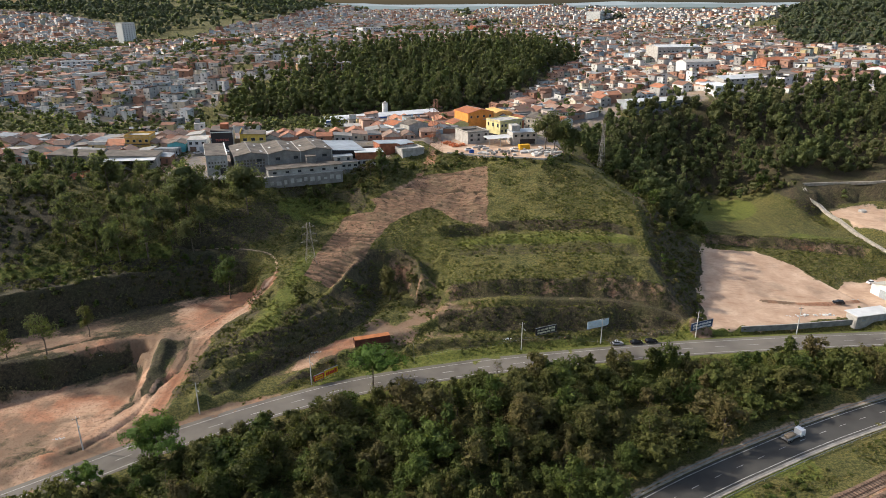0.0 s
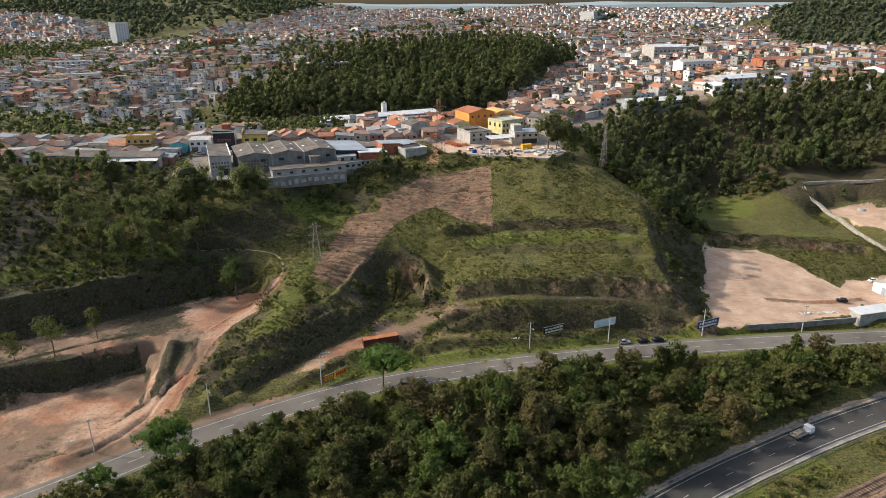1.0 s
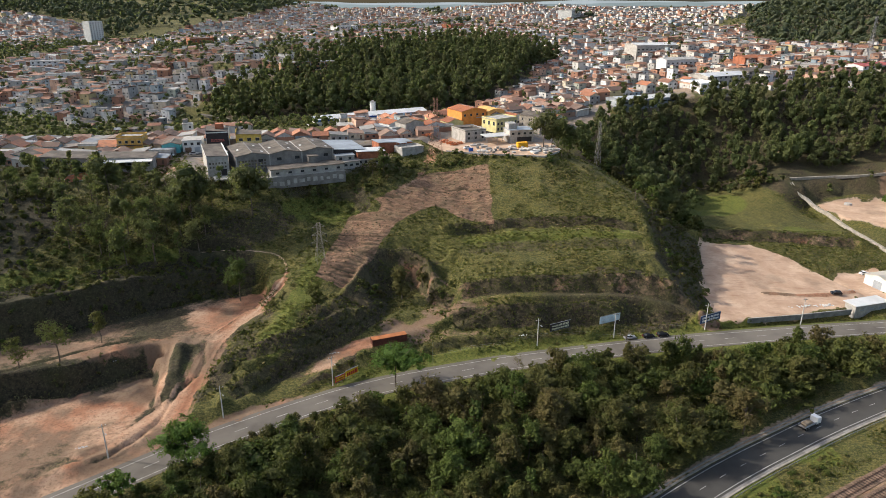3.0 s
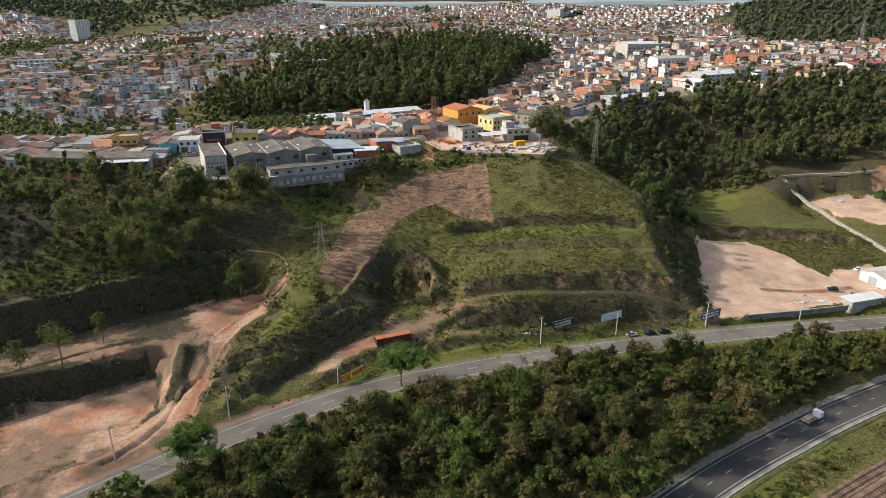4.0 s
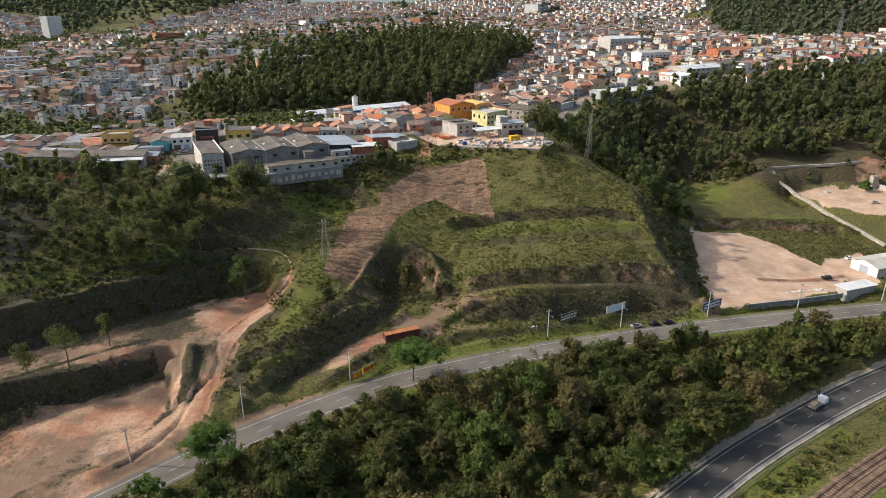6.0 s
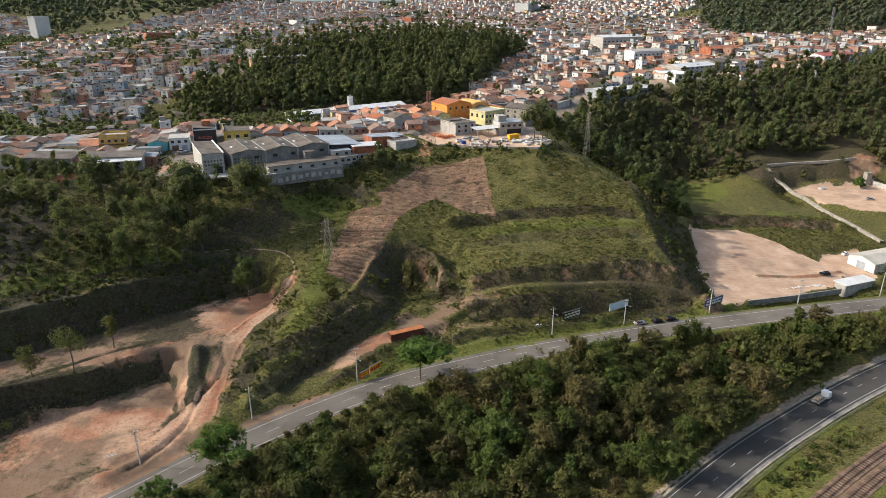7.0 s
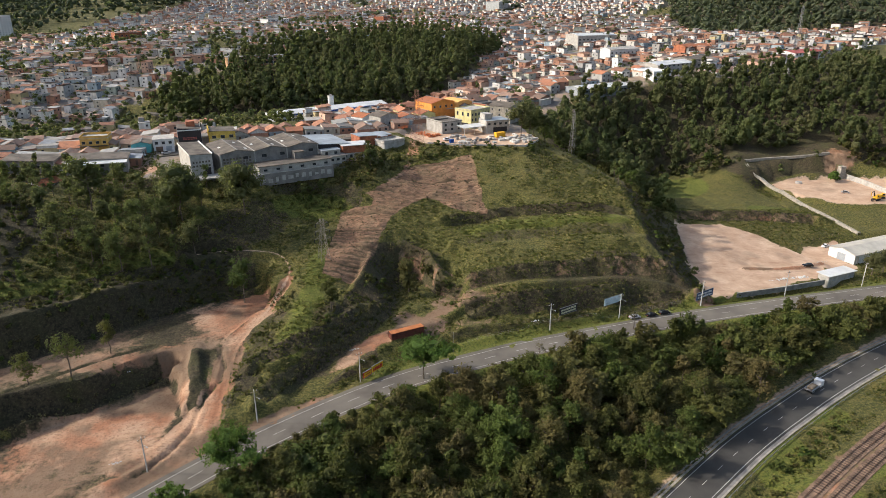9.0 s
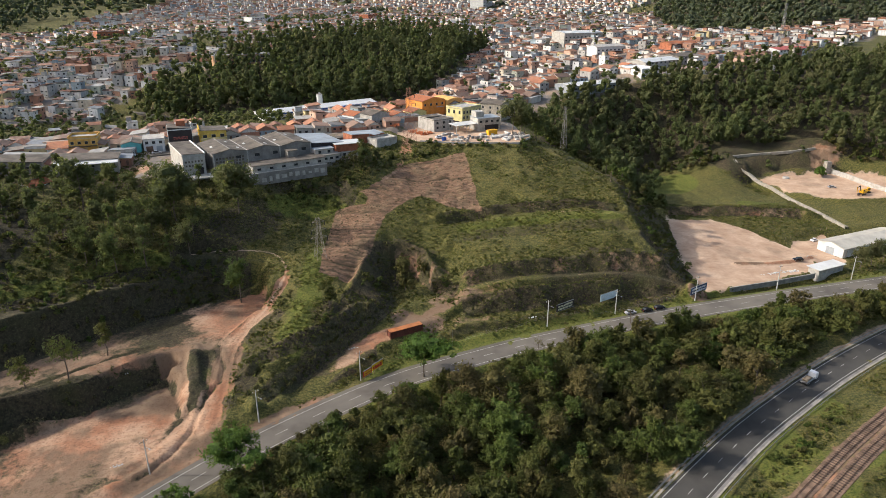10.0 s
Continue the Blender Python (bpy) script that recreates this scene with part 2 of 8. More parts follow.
def ground_material():
    n = Nodes("ground", 0.95)
    a, b = n.parts(n.attribute("zone_a").outputs["Color"]), n.parts(n.attribute("zone_b").outputs["Color"])
    fine, mid, wide, grain = n.noise(0.9, 5), n.noise(0.12, 5), n.noise(0.02, 4), n.noise(4.0, 3)
    # grass: green, olive and straw, in patches
    g = n.mix(n.ramp(mid, [(0.36, 0.0), (0.62, 1.0)]), (0.064, 0.066, 0.013), (0.128, 0.1, 0.026))
    g = n.mix(n.ramp(fine, [(0.5, 0.0), (0.78, 1.0)]), g, (0.15, 0.115, 0.045))
    g = n.mix(n.ramp(wide, [(0.4, 0.0), (0.65, 0.6)]), g, (0.095, 0.088, 0.02))
    g = n.mix(n.ramp(n.noise(2.4, 4), [(0.36, 0.85), (0.5, 0.0)]), g, (0.028, 0.034, 0.009))
    g = n.mix(n.ramp(n.noise(3.4, 4), [(0.52, 0.0), (0.64, 0.6)]), g, (0.19, 0.165, 0.055))
    g = n.mix(n.ramp(n.noise(1.5, 5, n.stretch(n.place(), (0.38, 1.25, 1.6))), [(0.4, 0.8), (0.5, 0.0)]), g, (0.035, 0.04, 0.01))
    g = n.mix(n.ramp(n.noise(1.15, 5), [(0.4, 0.75), (0.49, 0.0)]), g, (0.032, 0.038, 0.009))
    g = n.mix(n.ramp(n.noise(1.35, 5), [(0.53, 0.0), (0.62, 0.6)]), g, (0.175, 0.155, 0.045))
    lush = n.mix(n.ramp(fine, [(0.35, 0.0), (0.7, 1.0)]), (0.08, 0.098, 0.015), (0.15, 0.142, 0.03))
    lush = n.mix(n.ramp(n.noise(1.9, 4), [(0.36, 0.8), (0.5, 0.0)]), lush, (0.03, 0.042, 0.008))
    dry = n.mix(n.ramp(fine, [(0.38, 0.0), (0.68, 1.0)]), (0.026, 0.021, 0.012), (0.088, 0.064, 0.035))
    dry = n.mix(n.ramp(mid, [(0.45, 0.0), (0.7, 0.8)]), dry, (0.055, 0.055, 0.018))
    dry = n.mix(n.ramp(n.noise(2.1, 4), [(0.52, 0.0), (0.64, 0.7)]), dry, (0.135, 0.115, 0.05))
    # shade painted onto the west bank: its dry growth is darkened by place
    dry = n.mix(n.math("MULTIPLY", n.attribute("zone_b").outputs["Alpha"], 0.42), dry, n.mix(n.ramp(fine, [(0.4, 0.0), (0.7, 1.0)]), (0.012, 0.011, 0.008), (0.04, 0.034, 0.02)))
    soil = n.mix(n.ramp(mid, [(0.35, 0.0), (0.62, 1.0)]), (0.275, 0.122, 0.066), (0.39, 0.2, 0.118))
    soil = n.mix(n.ramp(n.noise(0.06, 5), [(0.44, 0.0), (0.58, 0.9)]), soil, (0.42, 0.272, 0.178))
    soil = n.mix(n.ramp(n.noise(0.045, 6), [(0.45, 0.0), (0.54, 0.85)]), soil, (0.155, 0.108, 0.07))
    soil = n.mix(n.math("MULTIPLY", n.ramp(fine, [(0.5, 0.0), (0.75, 1.0)]), 0.4), soil, (0.15, 0.08, 0.045))
    soil = n.mix(n.ramp(n.noise(1.5, 5), [(0.54, 0.0), (0.63, 0.5)]), soil, (0.12, 0.07, 0.042))
    ruts = n.noise(0.8, 5, n.stretch(n.place(), (0.9, 0.9, 0.5)))
    soil = n.mix(n.ramp(ruts, [(0.54, 0.0), (0.66, 0.45)]), soil, (0.14, 0.085, 0.05))
    rows = n.noise(1.1, 5, n.stretch(n.place(), (0.35, 1.2, 1.0)))
    plough = n.mix(n.ramp(rows, [(0.36, 0.0), (0.62, 1.0)]), (0.15, 0.084, 0.05), (0.27, 0.16, 0.1))
    plough = n.mix(n.ramp(n.noise(1.6, 4), [(0.58, 0.0), (0.66, 0.8)]), plough, (0.07, 0.05, 0.025))
    plough = n.mix(n.ramp(mid, [(0.5, 0.0), (0.72, 0.6)]), plough, (0.2, 0.15, 0.085))
    plough = n.mix(n.ramp(grain, [(0.56, 0.0), (0.68, 0.6)]), plough, (0.075, 0.06, 0.025))
    plough = n.mix(n.attribute("zone_a").outputs["Alpha"], plough, (0.055, 0.043, 0.022))
    gravel = n.mix(n.ramp(mid, [(0.35, 0.0), (0.65, 1.0)]), (0.39, 0.25, 0.165), (0.54, 0.385, 0.27))
    gravel = n.mix(n.ramp(n.noise(0.05, 5), [(0.58, 0.0), (0.68, 0.55)]), gravel, (0.22, 0.16, 0.115))
    gravel = n.mix(n.ramp(n.noise(0.6, 4, n.stretch(n.place(), (0.3, 1.3, 1.0))), [(0.54, 0.0), (0.66, 0.42)]), gravel, (0.25, 0.15, 0.095))
    gravel = n.mix(n.math("MULTIPLY", n.ramp(fine, [(0.45, 0.0), (0.75, 1.0)]), 0.35), gravel, (0.3, 0.2, 0.14))
    streets = n.mix(n.ramp(n.noise(0.08, 4), [(0.4, 0.0), (0.6, 1.0)]), (0.16, 0.15, 0.14), (0.27, 0.2, 0.145))
    streets = n.mix(n.ramp(mid, [(0.55, 0.0), (0.65, 1.0)]), streets, (0.08, 0.085, 0.03))

    def edge(mask):
        jag = n.math("ADD", n.math("MULTIPLY", n.math("SUBTRACT", n.noise(0.55, 5), 0.5), 0.9), n.math("MULTIPLY", n.math("SUBTRACT", grain, 0.5), 0.25))
        near = n.math("MULTIPLY", n.math("SUBTRACT", 1.0, mask), mask)
        v = n.math("ADD", mask, n.math("MULTIPLY", n.math("MULTIPLY", near, 4.0), jag))
        return n.ramp(v, [(0.38, 0.0), (0.62, 1.0)])

    c = n.mix(edge(a[2]), g, lush)
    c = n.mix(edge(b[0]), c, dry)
    c = n.mix(edge(b[2]), c, streets)
    c = n.mix(edge(a[1]), c, plough)
    c = n.mix(edge(a[0]), c, soil)
    c = n.mix(edge(b[1]), c, gravel)
    h = n.math("ADD", n.math("MULTIPLY", fine, 0.5), n.math("MULTIPLY", n.noise(2.6, 5), 0.5))
    smoothed = n.math("MULTIPLY", n.math("MAXIMUM", a[0], b[1]), 0.7)
    return n.done(c, n.math("MULTIPLY", h, n.math("SUBTRACT", 1.0, smoothed)), 1.0, 0.6)


ground_mat = ground_material()

# ---- the lie of the land ----
def lattice(x, y, scale, seed):
    """Smooth value noise in -1..1."""
    rng = np.random.RandomState(seed)
    table = rng.rand(256, 256) * 2 - 1
    u, v = x / scale + 1000.3, y / scale + 1000.7
    i, j = np.floor(u).astype(int), np.floor(v).astype(int)
    f, g = u - i, v - j
    f, g = f * f * (3 - 2 * f), g * g * (3 - 2 * g)
    t = lambda p, q: table[p % 256, q % 256]
    return (t(i, j) * (1 - f) + t(i + 1, j) * f) * (1 - g) + (t(i, j + 1) * (1 - f) + t(i + 1, j + 1) * f) * g


def smooth(a, b, v):
    t = np.clip((v - a) / (b - a), 0.0, 1.0)
    return t * t * (3 - 2 * t)


def line_distance(x, y, line):
    """Distance to a polyline, the place along it (0..n-1) and the side (+ is to its left)."""
    best, along, side = np.full(np.shape(x), 1e9), np.zeros(np.shape(x)), np.ones(np.shape(x))
    for k in range(len(line) - 1):
        (ax, ay), (bx, by) = line[k][:2], line[k + 1][:2]
        dx, dy = bx - ax, by - ay
        t = np.clip(((x - ax) * dx + (y - ay) * dy) / (dx * dx + dy * dy), 0, 1)
        d = np.hypot(x - ax - t * dx, y - ay - t * dy)
        s = np.sign(dx * (y - ay) - dy * (x - ax))
        near = d < best
        best, along, side = np.where(near, d, best), np.where(near, k + t, along), np.where(near, s, side)
    return best, along, side


def in_polygon(x, y, poly):
    """Signed distance to a polygon's outline, positive inside."""
    inside = np.zeros(np.shape(x), bool)
    n = len(poly)
    for k in range(n):
        (ax, ay), (bx, by) = poly[k], poly[(k + 1) % n]
        cross = ((ay > y) != (by > y)) & (x < (bx - ax) * (y - ay) / (by - ay + 1e-12) + ax)
        inside ^= cross
    d = line_distance(x, y, list(poly) + [poly[0]])[0]
    return np.where(inside, d, -d)


VALLEY = [(-140, 60, -6), (-60, 60, -9), (20, 60, -10), (120, 60, -7), (-110, 110, -1.5), (-60, 120, -4), (-62, 138, -3), (-20, 120, -7), (-20, 150, -4.5), (20, 110, -8),
          (15, 140, -6), (20, 172, -3), (60, 165, -4), (90, 178, -4), (120, 192, -3.5), (150, 202, -3), (200, 213, -3), (110, 120, -5.5), (160, 150, -5.5), (240, 180, -5), (0, -50, -10), (-300, 0, -5), (300, 0, -6)]
HILL = [(49, 310, 41), (86, 324, 28), (88, 270, 26), (84, 251, 20.5), (63, 269, 25.5), (10, 258, 21.5), (76, 255.5, 22.3), (36, 247, 19), (52, 236.5, 17), (14, 232.5, 15), (22, 309, 39), (20, 268, 24.8), (-22, 269, 26),
        (-44, 270, 23.5), (-39.5, 228.5, 14.8), (86, 238, 12.4), (-31, 246, 20.5), (-7, 292, 32.5), (4, 323, 42.5), (-19, 234, 6.6), (-34, 212, 9.0), (80, 282, 30), (-49, 250, 20.5), (108, 303, 12), (103, 330, 17)]
TERRACES = [(19, 223.5, 11.6), (60, 226, 10), (60, 232, 15.5), (88, 220, 3), (39.5, 222, 10.4), (40, 230, 15.8), (-3, 215.5, 8), (-11, 214.5, 5.5), (12, 204.5, 3.2), (40, 212, 3), (62, 215, 2), (-35, 193, 3.9),
            (-55, 233.5, 19), (-65, 194, 10.9), (-70, 184, 7.5), (-76, 167, 3.4), (-59.5, 203, 13.0), (-67.4, 207.8, 10.9), (-66, 213.5, 12.6), (-52.7, 199.3, 11.0), (-42.9, 207.8, 12.4), (-48, 189, 5.9), (5, 222, 10.5), (-12, 226, 6.5), (-50, 178, 1.5), (75, 222, 8.5), (76, 213, 1.5), (-59, 215, 15.2), (-48, 212, 13.2)]
# outlying heights, beyond view, are raised to put the west slope in shade
WEST = [(-100, 235, 22), (-114, 233, 24.5), (-85, 246, 20), (-66, 240, 18.2), (-80, 263, 30), (-103, 254, 29.5), (-130, 240, 29), (-160, 230, 33), (-165, 207, 27), (-200, 255, 45), (-150, 278, 38.5), (-56, 280, 29.5), (-110, 226, 20),
        (-90, 186, 6.8), (-87, 179, 6), (-72, 281, 37), (-34, 287, 36), (-140, 205, 21), (-230, 200, 42), (-300, 250, 52), (-70, 255, 22), (-88, 235, 12), (-15, 303, 36), (-108, 280, 38)]
EAST = [(155, 333, 5.5), (166, 299, 7), (158, 352, 6), (163, 306, 6.6), (176, 284, 3.2), (150, 295, 4.5), (203, 343, 6), (201, 297, 4), (213, 340, 8.5), (213, 352, 15.5), (197, 348, 15), (220, 315, 7.5), (250, 305, 7.5), (250, 340, 9),
        (248, 352, 20), (130, 320, 7), (128, 345, 8), (233, 378, 22), (167, 395, 17), (146, 418, 36), (194, 407, 34), (261, 415, 46), (300, 330, 16), (330, 370, 35), (182, 262, 0), (200, 245, -1.5), (260, 255, 0), (300, 230, -1)]
TOWN = [(-110, 310, 41.5), (-50, 320, 42), (4, 369, 44), (44, 362, 43), (113, 425, 46), (180, 436, 53), (163, 431, 48), (136, 428, 46), (-180, 318, 41), (-160, 345, 41.5), (-44, 500, 27), (-80, 450, 33), (-209, 537, 24), (-254, 570, 37), (-209, 600, 45), (79, 577, 35), (164, 615, 44),
        (254, 587, 59), (281, 491, 60), (272, 694, 68), (268, 857, 66), (-110, 603, 50), (-160, 530, 23), (-60, 620, 46), (20, 650, 50), (81, 690, 56), (135, 743, 48), (-30, 700, 62), (-250, 420, 33), (60, 480, 36), (-120, 400, 37), (150, 500, 42)]
FAR = [(-368, 1143, 54), (-413, 1178, 50), (-188, 1260, 63), (-340, 720, 44), (-550, 700, 40), (-480, 1230, 47), (-600, 1500, 74), (-480, 1750, 98), (-680, 1750, 108), (-850, 1650, 108), (-500, 1000, 48), (0, 1000, 62), (0, 1600, 80), (580, 2200, 84), (450, 1000, 66), (620, 1000, 96), (800, 1250, 108), (420, 780, 58), (1200, 900, 100), (1200, 2000, 96), (-900, 1950, 122),
       (-1300, 1300, 80), (-1200, 600, 60), (800, 300, 40), (-900, 100, 20), (900, -600, 0), (-900, -900, 0), (-2500, 4000, 20), (0, 3400, 30), (2500, 4000, 20), (4300, 1000, 60), (-4300, 1000, 40), (3500, -3500, 0), (-3500, -3500, 0)]

EAST_CREST = [(84.2, 258, 23.6), (84.4, 245, 18.9), (86, 236, 13.6), (86.5, 228, 9.5), (86, 277, 28.2), (87, 290, 29), (108, 258, 3.2), (115, 275, 4)]

_p = np.array(EAST_CREST + VALLEY + HILL + TERRACES + WEST + EAST + TOWN + FAR, float)
_q = _p[:, :2] / 100.0


def _kernel(d2):
    return 0.5 * d2 * np.log(d2 + 1e-9)


_n = len(_q)
_a = np.zeros((_n + 3, _n + 3))
_a[:_n, :_n] = _kernel(((_q[:, None] - _q[None]) ** 2).sum(2)) + np.eye(_n) * 2e-4
_a[:_n, _n], _a[:_n, _n + 1:] = 1, _q
_a[_n, :_n], _a[_n + 1:, :_n] = 1, _q.T
_w = np.linalg.solve(_a, np.concatenate([_p[:, 2], np.zeros(3)]))


def rolling(x, y):
    """The smooth lie of the land through the spot heights."""
    x, y = np.asarray(x, float), np.asarray(y, float)
    flat = np.stack([x.ravel(), y.ravel()], 1) / 100.0
    out = np.empty(len(flat))
    for k in range(0, len(flat), 20000):
        c = flat[k:k + 20000]
        out[k:k + 20000] = _kernel(((c[:, None] - _q[None]) ** 2).sum(2)) @ _w[:_n] + _w[_n] + c @ _w[_n + 1:]
    return out.reshape(x.shape)


def curve_points(line, step=4.0):
    """A polyline made smooth (Catmull-Rom), with a point about every step metres."""
    p = [np.array(q, float) for q in line]
    p = [2 * p[0] - p[1]] + p + [2 * p[-1] - p[-2]]
    out = []
    for k in range(1, len(p) - 2):
        a, b, c, d = p[k - 1:k + 3]
        m = max(2, int(np.linalg.norm((c - b)[:2]) / step))
        for t in np.arange(m) / m:
            out.append(tuple(0.5 * (2 * b + (c - a) * t + (2 * a - 5 * b + 4 * c - d) * t * t + (3 * b - a - 3 * c + d) * t ** 3)))
    out.append(tuple(p[-2]))
    return out


HIGHWAY = curve_points([(-330, -50, 0.6), (-190, 60, 0.6), (-140, 99, 0.6), (-100, 130.5, 0.6), (-71, 153.5, 0.6), (-33, 175.8, 0.6), (1, 187, 0.6), (26, 193, 0.6), (76, 201.8, 0.5), (120, 207.3, 0.2), (170, 212.5, -0.4), (240, 219, -1), (420, 232, -1)], 8)
LOW_ROAD = curve_points([(-120, 20, -5), (-40, 69, -5), (5, 100, -5), (42, 125.3, -5), (66, 140.3, -5), (87, 151.5, -5), (107, 161.5, -5), (135, 173.7, -5), (170, 186.5, -5), (240, 207, -4.6), (420, 236, -4)], 8)
RAILWAY = curve_points([(-80, 25, -4.6), (20, 87, -4.6), (75, 119, -4.6), (105, 134.5, -4.6), (150, 155, -4.6), (240, 186, -4.6), (420, 230, -4.6)], 8)
HAUL_ROAD = curve_points([(-84.5, 149, 1.2), (-83.4, 158, 2.0), (-82.6, 167, 3.2), (-82, 176, 5.0), (-81.4, 185, 7.0), (-80.2, 193, 8.6), (-77, 202, 9.4), (-71, 212, 10.6)], 3)
MOUND = curve_points([(-90.6, 195, 9.8), (-89.6, 188, 9.3), (-88.6, 180, 7.8), (-87.4, 174, 5.6), (-86.8, 170, 3.6)], 3)
TRACK = curve_points([(-71, 212, 10.8), (-67.5, 219, 12.6), (-64.5, 226, 15.0), (-62.8, 232, 16.9), (-63.9, 238.4, 18.2), (-66.2, 242.6, 19.0), (-69.8, 245.8, 19.5), (-75.5, 247.6, 19.9), (-84, 248, 20.5), (-93, 246.3, 20.9), (-101, 243.5, 21.3)], 3)
HILL_PATH = [(40, 267), (46, 264.6), (53.6, 261), (62, 257.4), (71, 254.8), (78, 254.2)]
LOW_CREST = curve_points([(-5.4, 207.0, 3.7), (-2, 209.6, 4.6), (3, 211.8, 5.8), (9, 213.6, 8.0), (15, 216.5, 9.8), (20, 218.6, 10.8)], 3)
RAMP = curve_points([(-58, 175, 1.0), (-47, 187, 2.8), (-37.5, 196, 3.9), (-27, 203.8, 4.4), (-17, 209.5, 4.9), (-9, 214, 5.8)], 4)
SHELF = curve_points([(-6, 207, 3.4), (12, 206, 3.4), (30, 206.5, 2.6), (44, 209, 1.8)], 3)
BENCH = curve_points([(2, 219.5, 9.8), (19, 221, 11.2), (39.5, 222.5, 10.6), (60, 223.5, 9.6), (76, 222, 7.2), (90, 219, 3.0)], 3)

BERM = [(126, 240), (140, 238.5), (155, 240.5), (166, 243.5)]

# banks: (x, y, foot's height, rise) along the foot, the slope to the left; then width, flat before it, fade behind it
LOW_BANKS = [
    ([(2, 221, 10, 4.3), (19, 222.5, 11.3, 3.8), (39.5, 224.2, 10.6, 5.4), (60, 225.2, 9.8, 6.2), (76, 224, 8.0, 7.0), (87, 222, 5.0, 6.5)], 4.2, 2.4, 9),
    ([(-2, 208.5, 3.5, 5.2), (14, 209.5, 3.4, 6.6), (30, 210.5, 2.8, 7.2), (50, 214, 2.0, 7.4), (75, 216.5, 1.5, 6.0), (88, 216.5, 1.2, 2.2)], 5.5, 1.2, 2),
    ([(-10, 198.5, 0.9, 2.6), (14, 203, 0.9, 2.4), (34, 205.3, 0.9, 1.6), (46, 208, 0.9, 0.9)], 2.6, 1.0, 1.5),
]
HIGH_BANKS = [
    ([(2, 262, 21.4, 3.6), (30, 265.3, 22.1, 3.8), (60, 263, 22.6, 3.6), (78, 258, 22.5, 2.6)], 3.0, 8.0, 7),
    ([(6, 246, 17.8, 2.2), (30, 247, 18.8, 1.9), (55, 246.5, 19.0, 2.0), (78, 245, 18.6, 2.0)], 6.5, 2.0, 3),
]
WEST_BANKS = [
    ([(-160, 150.5, 2.2, 9.2), (-137, 166, 2.0, 9.0), (-128, 171.6, 1.9, 8.5), (-118, 176, 1.9, 8.1), (-103.3, 186, 1.9, 7.9), (-97, 190, 2.6, 6.8)], 3.6, 0.8, 2),
    ([(-175, 170, 10.5, 13), (-141, 191.5, 10.4, 12.5), (-107, 216, 9.8, 11.5), (-90, 229.5, 9.2, 9), (-75, 236.5, 8.8, 8)], 5.6, 1.0, 8),
    ([(-68, 169.5, 2.6, 2.2, 4), (-59, 179.5, 1.8, 4.2, 4.5), (-49.6, 188.8, 2.6, 4.4, 4.6), (-42.8, 195.5, 3.5, 3.6, 5), (-33, 207, 5, 9.0, 13.5), (-27.5, 214, 5.4, 9.8, 14), (-25.5, 222, 5.8, 10.4, 13), (-24.5, 231, 6.2, 11.6, 11), (-23, 239, 6.5, 12.4, 9), (-19, 244, 6.8, 12.6, 7)], 6.2, 1.0, 3),
    ([(-69, 183.5, 8.0, 1.2), (-64.5, 186.0, 8.2, 2.2), (-58, 190.0, 7.8, 3.2), (-50.5, 194.8, 7.2, 4.0), (-42, 201.0, 6.4, 5.6), (-36.5, 207.5, 6.6, 5.0)], 4.6, 0.8, 3),
    ([(-19.5, 244, 6.8, 12.5), (-14.5, 241, 6.7, 12.0), (-13, 235.5, 6.5, 9.6), (-11, 229, 6.4, 6.6), (-8, 224, 6.5, 4.8), (-3, 219.5, 6.8, 3.6)], 4.2, 1.5, 6),
]
EAST_BANKS = [
    ([(124, 299, 4.0, 3.4), (145, 296, 3.4, 4.2), (165, 291.5, 2.8, 4.6), (194, 286, 2.0, 4.4)], 3.0, 4.0, 12),
    ([(206, 347, 8, 8), (230, 350, 8, 10.5), (252, 349, 8.5, 12.5)], 5.0, 1.0, 10),
    ([(96, 219, 1, 4, 8), (97, 226, 1.4, 8.5, 11.5), (100.7, 236.4, 2.0, 13.5, 17), (106.6, 252, 2.8, 19.2, 22.5), (114.6, 272.6, 3.7, 24, 28), (120, 287, 4.5, 23.5, 31)], 20.0, 0.6, 4),
]
STEPS = LOW_BANKS + HIGH_BANKS + WEST_BANKS + EAST_BANKS
GULLY = [(-97.5, 145.2), (-95.5, 147), (-93.2, 150.5), (-91, 153), (-89.1, 157.4), (-87.3, 161.7), (-86.1, 169), (-84.6, 173.9), (-81.6, 179.3), (-80.8, 185), (-82.9, 193)]
FURROW = [(-140, 171), (-130.7, 178.6), (-123.6, 183.9), (-114.8, 190.8), (-103.2, 196.6)]
APRON = [(-100, 147), (-92.5, 164), (-89.5, 169), (-84, 170), (-79.5, 160), (-82, 148)]
CUT_FACE = [(-101, 193.2), (-95, 195), (-91.8, 194), (-91, 186), (-89.6, 176), (-89, 169), (-91, 168), (-93.6, 176), (-95.5, 184), (-100, 189)]
PAD_EDGE = [(-89.5, 163), (-92.5, 157), (-96.5, 152.4), (-102, 148.6), (-113, 140.4), (-125, 131.5), (-145, 116)]
PAD_SLOPE = PAD_EDGE + [(-140, 112), (-121, 129.5), (-115.7, 133.6), (-107, 139.0), (-99, 143.6), (-95, 146.6), (-90, 154)]
DRY_SLOPE = [(176, 370), (184, 348), (199, 337), (204, 346), (230, 351), (255, 351), (264, 374), (220, 372)]
WEST_SHELF = [(-165, 200), (-151, 209.3), (-137, 217.6), (-130.7, 222.3), (-119.3, 233), (-105, 236)]
GOAT_PATH = [(-19, 291), (-10, 304), (-7, 316), (-4, 328)]

